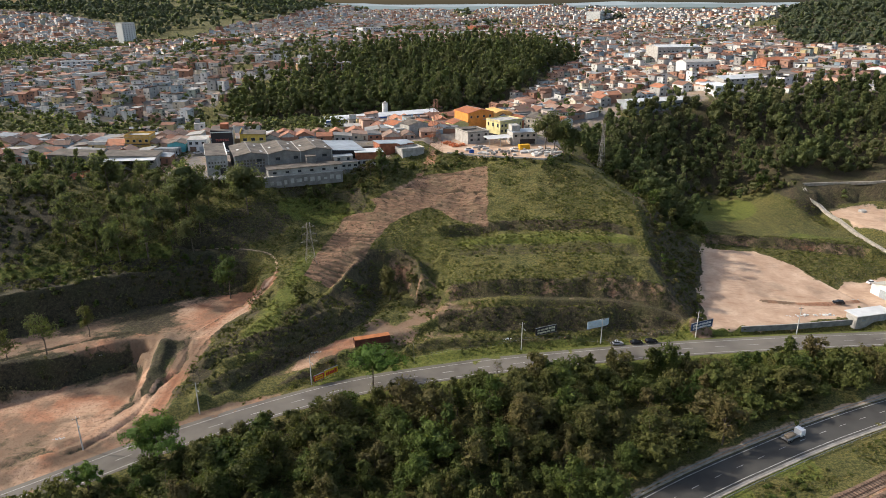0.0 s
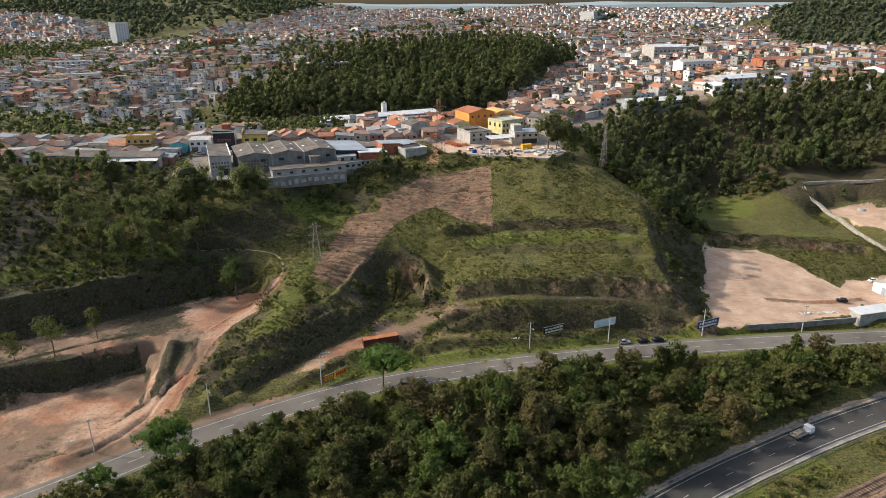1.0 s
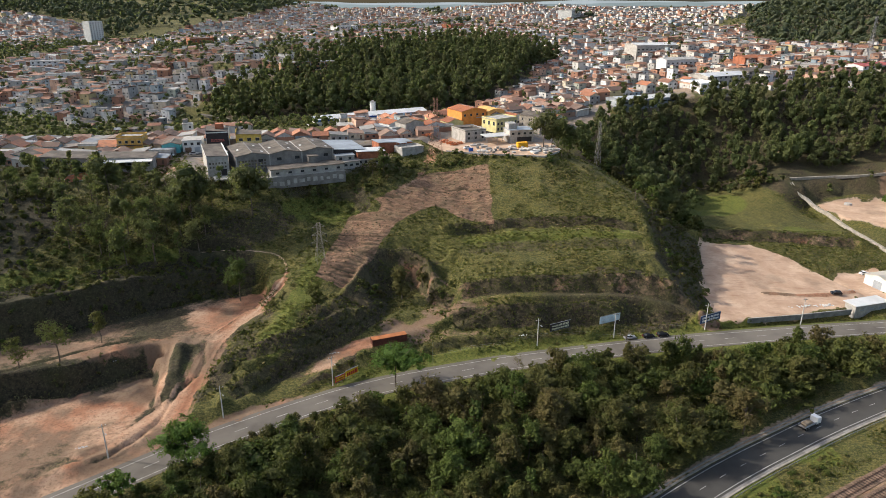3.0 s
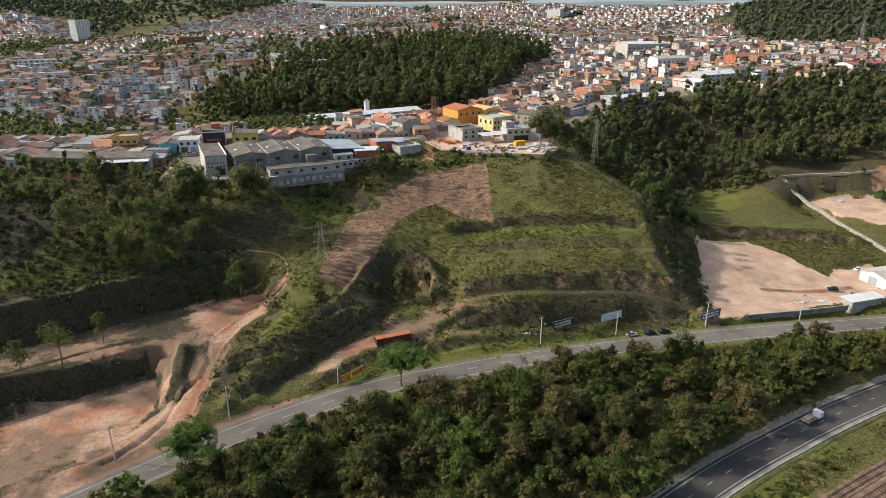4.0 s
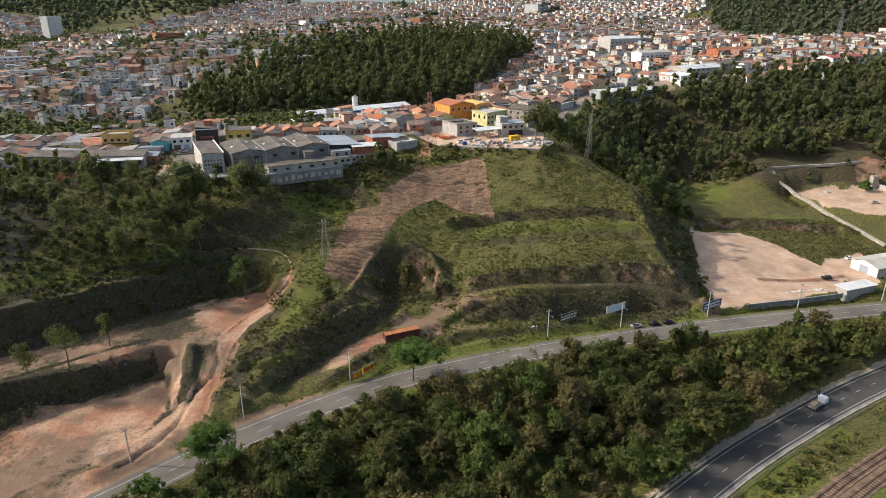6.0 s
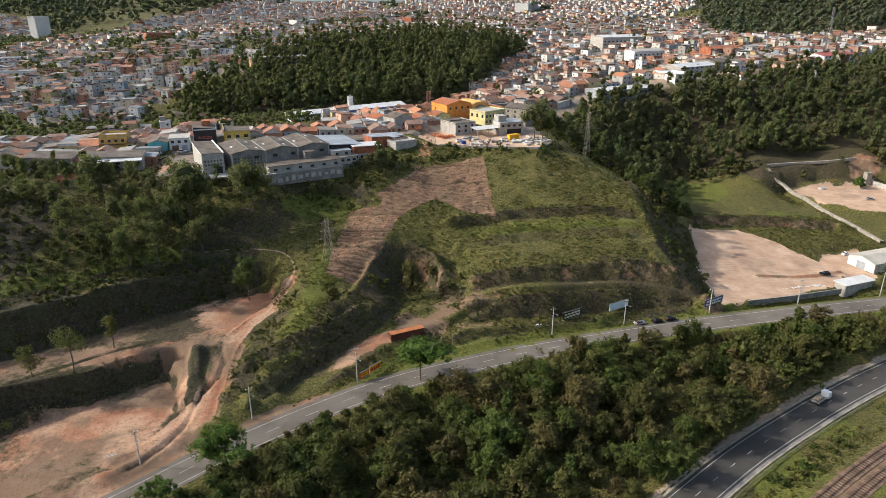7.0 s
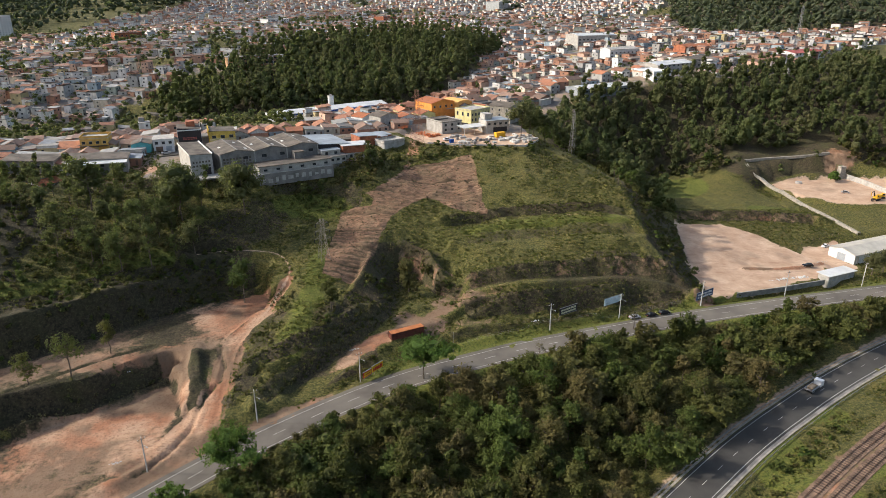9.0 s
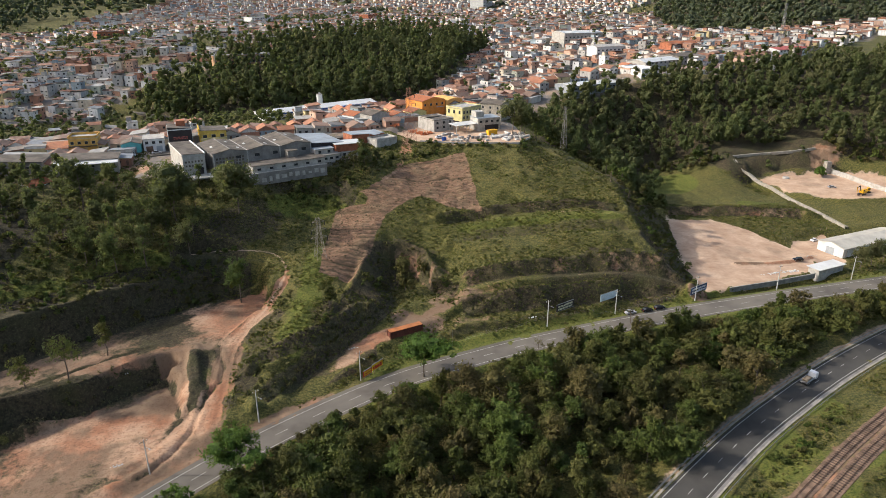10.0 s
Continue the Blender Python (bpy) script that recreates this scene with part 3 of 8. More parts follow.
LOW_PAD = [(-190, 120), (-150, 155), (-129, 167), (-117, 174.6), (-97.8, 186.5), (-95, 184), (-92.6, 175), (-91, 165), (-97, 149), (-112, 136), (-145, 110), (-180, 82)]
HIGH_PAD = [(-190, 148), (-134, 174.5), (-120, 181.5), (-101, 191), (-85, 193), (-76, 208), (-68, 222), (-72, 233), (-90, 226), (-107, 214), (-141, 190), (-195, 165)]
PALE_PAD = [(121, 291), (145, 291), (156, 277), (168, 242), (159, 231), (148, 227), (97, 215.5), (100, 236), (112, 270)]
GULLY_FLOOR = [(-25, 215), (-24, 231), (-22, 240), (-15.5, 240), (-13.5, 230), (-9.5, 223), (-13, 215)]
SCARP_SHELF = [(-6, 220.5), (3, 218.8), (8.5, 216), (4, 213.4), (-4, 212.8)]
YARD = [(-8, 345), (-1, 326), (20, 317), (48, 311), (60, 325), (58, 345), (12, 366)]
WORKS = [(-122, 286), (-100, 282), (-79, 281.5), (-46, 294.5), (-28, 304), (-24, 345), (-122, 335)]
SHED_YARD = [(163, 224), (172, 262), (185, 268), (250, 262), (290, 240), (270, 222)]
SHED_APRON = [(163, 233), (166, 258), (173, 264), (192, 268), (192, 256), (180, 254), (180, 240), (174, 232)]
QUARRY = [(203, 338), (208, 312), (225, 296), (300, 285), (300, 320), (255, 345), (215, 345)]


def furrows(x, y):
    """The drills of the ploughed strips (-1..1) and the few deep, weedy furrows across them (0..1)."""
    run = y + 0.1 * x + lattice(x, y, 14, 71) * 2.2 + lattice(x, y, 5, 72) * 0.9 + lattice(x, y, 2, 77) * 0.35
    gap = (run % 12.4) - 6.2
    return np.cos(2 * np.pi * run / 2.3), np.exp(-(gap / 0.55) ** 2) * smooth(-0.5, 0.0, lattice(x, y, 16, 73))


def land(x, y):
    x, y = np.asarray(x, float), np.asarray(y, float)
    z = rolling(x, y)
    rough = np.ones(np.shape(x))
    far = smooth(700, 2200, np.hypot(x, y))
    z = z + far * (lattice(x, y, 420, 3) * 26 + lattice(x, y, 170, 4) * 9) - far * 8

    over = smooth(2400, 3600, np.hypot(x, y))
    z = z * (1 - over) + 15 * over

    def close_to(line, margin):
        a = np.array([q[:2] for q in line], float)
        return (x > a[:, 0].min() - margin) & (x < a[:, 0].max() + margin) & (y > a[:, 1].min() - margin) & (y < a[:, 1].max() + margin)

    def level(poly, height, width, wave=0.15):
        nonlocal z, rough
        near = close_to(poly, width + 1)
        if near.any():
            h = height[near] if isinstance(height, np.ndarray) else height
            k = smooth(-width, 0.5, in_polygon(x[near], y[near], poly))
            z[near], rough[near] = z[near] * (1 - k) + h * k, rough[near] * (1 - k * (1 - wave))

    def bed(line, half, width, wave=0.05):
        nonlocal z, rough
        near = close_to(line, half + width + 1)
        if not near.any():
            return
        d, along, _ = line_distance(x[near], y[near], line)
        i = np.clip(along.astype(int), 0, len(line) - 2)
        heights = np.array([q[2] for q in line])
        h = heights[i] + (heights[i + 1] - heights[i]) * (along - i)
        k = 1 - smooth(half, half + width, d)
        z[near], rough[near] = z[near] * (1 - k) + h * k, rough[near] * (1 - k * (1 - wave))

    level(WORKS, 41.0, 4)
    level(YARD, 42.3, 4)
    level(SHED_YARD, -1.6, 5)
    level(QUARRY, 8.0, 3.5)
    level(HIGH_PAD, 9.8 + (x + 110) * -0.035, 2.6, 0.1)
    level(LOW_PAD, 1.8, 2.0, 0.08)
    level(GULLY_FLOOR, 6.3, 2.5, 0.5)
    level(APRON, 1.7, 2.0, 0.3)
    for line, wide, flat, fade in STEPS:
        near = close_to(line, wide * 1.6 + fade + 8)
        if not near.any():
            continue
        xn, yn = x[near], y[near]
        d, along, side = line_distance(xn, yn, line)
        s = d * side
        i = np.clip(along.astype(int), 0, len(line) - 2)
        f = along - i
        table = np.array(line)
        toe, rise = (table[i, k] + (table[i + 1, k] - table[i, k]) * f for k in (2, 3))
        if table.shape[1] > 4:
            wide = table[i, 4] + (table[i + 1, 4] - table[i, 4]) * f
        ends = np.where((along <= 0) | (along >= len(line) - 1), 1 - smooth(0, 6, np.hypot(xn - np.where(along <= 0, line[0][0], line[-1][0]), yn - np.where(along <= 0, line[0][1], line[-1][1])) - np.abs(s) * 0.7), 1.0)
        k = smooth(-flat - 2.5, -flat, s) * (1 - smooth(wide, wide + fade, s)) * ends
        ragged = lattice(xn, yn, 6.0, 17) * 0.9 + lattice(xn, yn, 2.4, 18) * 0.4
        z[near] = z[near] * (1 - k) + (toe + rise * np.clip((s + ragged) / wide, 0, 1)) * k
    level(PALE_PAD, 1.5 - 0.05 * (x - 125) + 0.06 * (y - 245), 2.5, 0.15)
    bed(TRACK, 1.3, 1.6, 0.2)
    bed(HAUL_ROAD, 2.8, 1.8, 0.25)
    bed(MOUND, 0.8, 2.4, 1.3)
    bed(RAMP, 3.0, 3.5, 0.4)
    bed(SHELF, 1.8, 2.0, 0.4)
    bed(BENCH, 1.1, 1.2, 0.3)
    bed(LOW_CREST, 0.7, 2.2, 0.5)
    bed(RAILWAY, 6.0, 5.0)
    bed(LOW_ROAD, 6.6, 5.0)
    bed(HIGHWAY, 6.2, 5.5)
    g = line_distance(x, y, GULLY)[0]
    z = z - 0.7 * np.exp(-(g / 0.65) ** 2) + 0.22 * np.exp(-((g - 1.3) / 0.6) ** 2)
    pad = (x > -150) & (x < -70) & (y > 100) & (y < 215)
    if pad.any():
        xp, yp = x[pad], y[pad]
        lip = 0.5 * np.exp(-(line_distance(xp, yp, PAD_EDGE)[0] / 1.3) ** 2) * smooth(-0.6, 0.2, lattice(xp, yp, 5, 84))
        torn = smooth(-1, 1, in_polygon(xp, yp, PAD_SLOPE)) * (0.32 * lattice(xp, yp, 1.7, 85) + 0.25 * lattice(xp, yp, 3.4, 86))
        ruts = 0.16 * np.exp(-((line_distance(xp, yp, HAUL_ROAD)[0] - 1.5) / 0.45) ** 2)
        z[pad] += lip + torn - ruts
    f = line_distance(x, y, FURROW)[0]
    z = z - 0.5 * np.exp(-(f / 0.55) ** 2) + 0.25 * np.exp(-((f - 1.3) / 0.6) ** 2)
    z = z + 1.7 * np.exp(-((x - 90) / 2.2) ** 2 - ((y - 215.5) / 1.6) ** 2)
    z = z + 0.95 * np.exp(-(line_distance(x, y, BERM)[0] / 0.9) ** 2)
    near = 1 - smooth(380, 700, np.hypot(x, y - 100))
    z = z + rough * near * (lattice(x, y, 9.0, 5) * 0.5 + lattice(x, y, 3.7, 6) * 0.34 + lattice(x, y, 23.0, 7) * 0.6)
    z = z + near * (0.12 + 0.88 * rough) * (lattice(x, y, 2.2, 8) * 0.22 + lattice(x, y, 1.2, 9) * 0.12)
    # small steps that follow the slope of the grazed hill, and the furrows of the ploughed strips
    hill = (x > -60) & (x < 92) & (y > 220) & (y < 318)
    if hill.any():
        xh, yh, zh = x[hill], y[hill], z[hill]
        tilled = smooth(-0.6, 1.2, in_polygon(xh, yh, PLOUGH_A))
        tread = np.sin(2 * np.pi * (zh + 0.35 * lattice(xh, yh, 6, 75)) / 0.95) * 0.13 * smooth(-0.5, 0.4, lattice(xh, yh, 11, 76))
        drill, deep = furrows(xh, yh)
        drill = 0.16 * drill - 0.5 * deep
        z[hill] = zh + tread * (1 - tilled) * rough[hill] + tilled * (drill + 0.16 * lattice(xh, yh, 1.25, 74))
    return z


def height(x, y):
    return float(land(np.array([x]), np.array([y]))[0])


# ---- where what grows or lies bare ----
PLOUGH_A = [(-51, 226.6), (-49.7, 240), (-45.5, 260.7), (-42.4, 272.7), (-30.4, 273.4), (-28.7, 276.5), (-32.7, 279.7), (-26.6, 283.1), (-21.5, 288.3), (-9.3, 303.8), (5.5, 306.3), (20.8, 310.1), (18.9, 266), (3.9, 270.6), (-1.8, 277), (-7.2, 277.9), (-13.6, 273.5), (-22.2, 266.2), (-24.7, 260.4), (-30.5, 244.6), (-34.7, 232.5), (-39.6, 223)]
TERRACE_GREEN = [(2, 255), (12, 262), (40, 263), (72, 259), (80, 253), (60, 250), (30, 251), (8, 250)]
FIELD = [(137, 367), (171, 358), (190, 338), (200, 303), (170, 297), (140, 303), (126, 312), (124, 345)]
CENTRE_WOOD = [(-178, 520), (-150, 512), (-20, 516), (40, 545), (72, 600), (120, 690), (148, 745), (100, 775), (20, 720), (-60, 700), (-95, 640), (-130, 600), (-165, 565)]
EAST_WOOD = [(96, 318), (100, 302), (124, 300), (128, 350), (150, 372), (172, 362), (195, 356), (215, 360), (250, 358), (300, 330), (420, 300), (560, 420), (420, 470), (300, 452), (245, 446), (205, 441), (172, 436), (140, 427), (106, 417), (84, 378), (70, 345)]
FAR_WOOD = [(400, 770), (520, 780), (900, 700), (1500, 900), (1500, 1900), (900, 1700), (640, 1350), (480, 1000)]
WEST_HILL = [(-1500, 1450), (-1000, 1500), (-760, 1450), (-645, 1400), (-510, 1200), (-440, 1150), (-452, 1290), (-435, 1390), (-385, 1500), (-360, 1800), (-345, 2150), (-500, 2500), (-1500, 2600)]


def zones(x, y, z):
    """Shares of soil, plough, lush grass; dry bank, gravel, streets."""
    jig = lattice(x, y, 7, 11) * 1.6 + lattice(x, y, 2.7, 12) * 0.9
    inside = lambda poly, soft=1.5: smooth(-soft, soft, in_polygon(x, y, poly) + jig)
    along = lambda line, half, soft=1.5: 1 - smooth(half - soft, half + soft, line_distance(x, y, line)[0] + jig)
    d_high, _, side_high = line_distance(x, y, HIGHWAY)
    worn_low = 0.74 + 0.34 * lattice(x, y, 13, 24) + 0.16 * lattice(x, y, 4, 25)
    worn_high = 0.62 + 0.42 * lattice(x, y, 14, 26) + 0.18 * lattice(x, y, 4.5, 27) + 0.3 * smooth(-100, -78, x)
    soil = np.maximum.reduce([inside(LOW_PAD, 2.5) * np.clip(worn_low, 0, 1), inside(HIGH_PAD, 2.0) * np.clip(worn_high, 0, 1), along(HAUL_ROAD, 3.6), along(RAMP, 3.2, 2.5) * smooth(-58, -40, x), along(SHELF, 1.0) * 0.5, along(TRACK[:7], 1.8, 1.2) * 0.8])
    soil = np.maximum(soil, (1 - smooth(4, 9, np.hypot((x + 18) * 0.7 + (y - 208) * 0.4, y - 208) + jig * 1.3)) * 0.8)
    verge = (side_high > 0) * (1 - smooth(6.5, 9.5, d_high + jig * 0.6)) * (1 - smooth(-62, -40, x))
    verge = np.maximum(verge, (side_high > 0) * (1 - smooth(13, 17, d_high + jig)) * (x < -86) * 0.9)
    soil = np.maximum(soil, verge)
    soil = np.maximum(soil, (1 - smooth(4, 8, np.hypot(x + 8, y - 217) + jig * 1.6)) * 0.55)
    soil = np.maximum(soil, (1 - smooth(3, 6, np.hypot(x - 92, y - 214.5) + jig)))
    soil = np.maximum(soil, (1 - smooth(6, 13, np.hypot((x + 133) * 0.6, y - 300) + jig)))
    soil = np.maximum(soil, smooth(9, 2, np.hypot((x - 258) * 0.5, y - 352) + jig))
    soil = np.maximum(soil, 0.42 * (1 - smooth(4, 10, np.hypot((x - 1) * 0.7, y - 221) + jig * 2.4)))
    soil = np.maximum(soil, along(GOAT_PATH, 2.2, 2.0) * 0.62)
    d_haul = line_distance(x, y, HAUL_ROAD)[0]
    soil = soil * (1 - 0.55 * np.exp(-((d_haul - 2.8 + jig * 0.3) / 0.5) ** 2) - 0.35 * np.exp(-((d_haul - 0.8) / 0.35) ** 2))
    soil = soil * (1 - 0.5 * np.exp(-((line_distance(x, y, GULLY)[0] + jig * 0.2) / 0.5) ** 2))
    soil = soil * (1 - smooth(-1.2, 1.0, in_polygon(x, y, PAD_SLOPE) + jig * 0.6) * np.clip(0.3 + 0.22 * lattice(x, y, 3.2, 82), 0, 0.6))
    soil = soil * (1 - 0.9 * np.exp(-((line_distance(x, y, FURROW)[0] + jig * 0.15) / 0.7) ** 2))
    soil = np.maximum(soil, 0.75 * smooth(-0.2, 0.2, lattice(x, y, 4.5, 28)) * (1 - smooth(3, 6, np.hypot((x + 5.5) * 1.2, (y - 231) * 0.6) + jig)))
    for line, wide in ((EAST_BANKS[0][0], 3.2), (LOW_BANKS[0][0][2:], 4.4)):
        d, _, side = line_distance(x, y, line)
        soil = np.maximum(soil, (side > 0) * (1 - smooth(wide - 0.8, wide + 0.4, d)) * (0.43 + 0.1 * lattice(x, y, 8, 30)))
    plough = smooth(-0.6, 0.6, in_polygon(x, y, PLOUGH_A) + jig * 0.35)
    lush = np.maximum(inside(TERRACE_GREEN, 2.5) * 0.62, (1 - smooth(2, 8, np.abs(x + 61 - (y - 195) * 0.26) + jig)) * (y > 186) * (y < 246) * 0.75)
    d_field = in_polygon(x, y, FIELD)
    lush = np.maximum(lush, smooth(-2, 3, d_field + jig) * smooth(0.15, -0.25, lattice(x, y, 26, 14) + (x - 160) * 0.012))
    shelf = 1 - smooth(1.5, 4.5, line_distance(x, y, WEST_SHELF)[0] + jig)
    bright = 1 - smooth(5, 10, np.hypot((x + 52) * 0.45, y - 275) + jig * 1.5)
    mound = (1 - smooth(1.2, 3.0, line_distance(x, y, MOUND)[0] + jig * 0.4)) * smooth(-0.3, 0.3, lattice(x, y, 2.6, 83) + 0.2)
    lush = np.maximum.reduce([lush, shelf * 0.7, bright * 0.75, mound * 0.5])
    lush = np.maximum(lush, (1 - smooth(10, 15, d_high + jig)) * 0.7 * (x > -40))
    d_low, _, side_low = line_distance(x, y, LOW_ROAD)
    lush = np.maximum(lush, (side_low < 0) * (1 - smooth(24, 40, d_low)) * 0.85 * smooth(-0.35, 0.2, lattice(x, y, 11, 19)))
    gx = 2.0
    slope = np.hypot(rolling(x + gx, y) - rolling(x - gx, y), rolling(x, y + gx) - rolling(x, y - gx)) / (2 * gx)
    bank = smooth(0.42, 0.75, slope + jig * 0.05) * (1 - smooth(300, 420, y))
    bank = np.maximum.reduce([bank, smooth(-3, 3, in_polygon(x, y, EAST_WOOD)), smooth(-3, 3, in_polygon(x, y, CENTRE_WOOD)), smooth(-3, 3, in_polygon(x, y, FAR_WOOD))])
    for line, wide, flat, fade in STEPS:
        d, along_it, side = line_distance(x, y, line)
        if len(line[0]) > 4:
            wide = np.interp(along_it, np.arange(len(line)), [q[4] for q in line])
        s = d * side + jig * 0.4
        bank = np.maximum(bank, smooth(-0.8, 0.3, s) * (1 - smooth(wide, wide + 1.2, s)) * ((along_it > 0.02) & (along_it < len(line) - 1.02)) * (0.5 + 0.5 * smooth(2.0, 3.8, np.mean([q[3] for q in line]))))
    # dark dry growth that also paints the shade of the west slope
    bank = np.maximum(bank, (x < -80) * (y > 212 + 0.6 * np.minimum(x + 115, 0)) * smooth(-0.1, 0.4, lattice(x, y, 22, 16)) * (1 - smooth(285, 300, y)))
    bank = np.maximum(bank, smooth(-0.1, 0.3, lattice(x, y, 6, 29) + 0.3) * (x > -84) * (x < -34) * (y > 158) * (y < 212) * (line_distance(x, y, RAMP)[0] > 3) * (d_high > 10) * smooth(4, 7, np.abs(x + 61 - (y - 195) * 0.26) + jig) * 0.75)
    for poly in (HIGH_PAD, LOW_PAD):
        d = in_polygon(x, y, poly)
        bank = np.maximum(bank, smooth(-14, -3, d) * (x < -76) * np.maximum(d > 0, y > 165))
    gravel = np.maximum.reduce([inside(PALE_PAD, 1.2), inside(YARD, 1.5), inside(SHED_APRON, 1.5), inside(QUARRY, 2) * (y > 290) * 0.95])
    gravel = gravel * smooth(0.6, 1.6, line_distance(x, y, BERM)[0] + jig * 0.2)
    thin = lambda line, half: 1 - smooth(half - 0.35, half + 0.45, line_distance(x, y, line)[0] + jig * 0.12)
    gravel = np.maximum.reduce([gravel, thin(TRACK, 0.6) * 0.62, thin(BENCH, 0.5) * (0.36 + 0.14 * lattice(x, y, 7, 80)), thin(HILL_PATH, 0.45) * 0.5, thin(LOW_CREST, 0.3) * 0.42])
    soil = np.maximum(soil, 1 - smooth(0.8, 1.8, line_distance(x, y, BERM)[0] + jig * 0.2))
    d_rail = line_distance(x, y, RAILWAY)[0]
    soil = np.maximum(soil, 0.6 * (1 - smooth(3.6, 5.4, d_rail + jig * 0.4)))
    gravel = np.maximum(gravel, (side_low > 0) * smooth(5, 5.5, d_low) * (1 - smooth(6.5, 8.5, d_low + jig * 0.5)) * 0.6)
    town = np.maximum.reduce([smooth(-6, 4, in_polygon(x, y, WORKS)), inside(QUARRY, 2) * (y > 300), smooth(-0.5, 0.5, town_share(x, y))])
    bank = bank * (1 - np.maximum(shelf, bright) * 0.9)
    bank = np.maximum(bank, smooth(-2, 2, in_polygon(x, y, DRY_SLOPE) + jig * 1.5) * 0.9)
    bank = np.maximum(bank, smooth(-2, 1, in_polygon(x, y, PAD_SLOPE)) * 0.95)
    face = in_polygon(x, y, CUT_FACE)
    soil = np.maximum(soil, smooth(-1.2, 1.0, in_polygon(x, y, SCARP_SHELF) + jig * 0.7) * 0.62)
    d_scarp, _, east = line_distance(x, y, WEST_BANKS[4][0])
    soil = np.maximum(soil, (east > 0) * (1 - smooth(3.0, 5.0, d_scarp + jig * 0.6)) * smooth(-0.4, 0.3, lattice(x, y, 4, 81)) * 0.6)
    soil = np.maximum(soil, smooth(-1.0, 0.8, face + jig * 0.5) * 0.95)
    soil = np.maximum(soil, smooth(-1.0, 0.8, in_polygon(x, y, APRON) + jig * 0.4) * (1 - 0.4 * np.exp(-((line_distance(x, y, GULLY)[0] + jig * 0.2) / 0.6) ** 2)))
    drill, deep = furrows(x, y)
    clods = lattice(x, y, 1.5, 78)
    rows = np.clip(0.75 * smooth(0.1, -0.75, drill + 0.7 * clods) * np.where(y < 262, 1.0, 0.45) * smooth(-0.7, 0.2, lattice(x, y, 9, 79)) + deep * (0.8 + 0.4 * clods), 0, 1)
    # mask of the shade painted onto the west bank
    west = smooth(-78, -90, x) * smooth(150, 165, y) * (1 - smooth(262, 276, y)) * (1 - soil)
    return (soil, plough, lush, rows), (bank, gravel, town, west)


def town_share(x, y):
    """Positive where the town stands."""
    v = np.where(y > 300, 1.0, -1.0)
    hill_edge = np.where(x < -118, 300.0, np.where(x < -20, 330.0, np.where(x < 64, 345.0, 405.0)))
    v = np.where(y < hill_edge, -1.0, v)
    for wood in (CENTRE_WOOD, EAST_WOOD, FAR_WOOD, WEST_HILL):
        v = np.where(in_polygon(x, y, wood) > -4, -1.0, v)
    v = np.where((x > 300) & (y < 470 + (x - 300) * 0.7), -1.0, v)
    green = lattice(x, y, 120, 21) + 0.6 * lattice(x, y, 45, 22)
    v = np.where((green > np.where(x < -60, 0.36, 0.62)) & (y > 470), -1.0, v)
    slope_belt = (x < -60) & (y > 385) & (y < 520 + 0 * x) & (lattice(x, y, 40, 23) > -0.15)
    v = np.where(slope_belt, -1.0, v)
    return np.where(np.hypot(x, y) > 2300, -1.0, v)


def spread(start, end, step, far, growth):
    """Grid lines: even between start and end, wider and wider out to far."""
    core = list(np.arange(start, end, step))
    hi, lo, s = [end], [start], step
    while hi[-1] < far:
        s *= growth
        hi.append(hi[-1] + s)
    s = step
    while lo[-1] > -far:
        s *= growth
        lo.append(lo[-1] - s)
    return np.array(lo[:0:-1] + core + hi)


def build_ground():
    gx, gy = spread(-142, 200, 0.8, 4700, 1.085), spread(150, 314, 0.62, 4700, 1.085)
    x, y = np.meshgrid(gx, gy)
    z = land(x, y)
    nx, ny = len(gx), len(gy)
    me = bpy.data.meshes.new("ground")
    co = np.stack([x, y, z], 2).reshape(-1, 3)
    i = np.arange(nx * ny).reshape(ny, nx)
    quads = np.stack([i[:-1, :-1], i[:-1, 1:], i[1:, 1:], i[1:, :-1]], 2).reshape(-1, 4)
    fill_mesh(me, co, quads)
    a, b = zones(x, y, z)
    for name, three in (("zone_a", a), ("zone_b", b)):
        layer = me.color_attributes.new(name, "FLOAT_COLOR", "POINT")
        data = np.ones((nx * ny, 4), np.float32)
        for k in range(4):
            data[:, k] = np.asarray(three[k], float).ravel()
        layer.data.foreach_set("color", data.ravel())
    me.materials.append(ground_mat)
    me.shade_smooth()
    return tagged(new("ground", me), "hilly ground of grass, red soil and ploughed strips", "ground", kind="structure")


def fill_mesh(me, co, quads):
    """Vertices and four-sided (or three-sided) faces from arrays."""
    co, quads = np.asarray(co, np.float32), np.asarray(quads, np.int32)
    n, k = quads.shape
    me.vertices.add(len(co))
    me.vertices.foreach_set("co", co.ravel())
    me.loops.add(n * k)
    me.loops.foreach_set("vertex_index", quads.ravel())
    me.polygons.add(n)
    me.polygons.foreach_set("loop_start", np.arange(0, n * k, k, dtype=np.int32))
    me.update(calc_edges=True)
    me.validate()
    me.shade_flat()
    return me


ground = build_ground()


# ---- building helpers ----
def part(name, me, material, parent=None, label=""):
    """Links a mesh (or a bmesh) as one object under a thing or a part."""
    if isinstance(me, bmesh.types.BMesh):
        bm, me = me, bpy.data.meshes.new(name)
        bm.to_mesh(me)
        bm.free()
    if material is not None and not me.materials:
        for m in material if isinstance(material, (list, tuple)) else (material,):
            me.materials.append(m)
    ob = new(name, me)
    ob.parent = parent
    return tagged(ob, label)


def thing(name, m, label, category, group=""):
    ob = new(name)
    ob.matrix_world = m
    ob.empty_display_size = 0.2
    return tagged(ob, label, category, group)


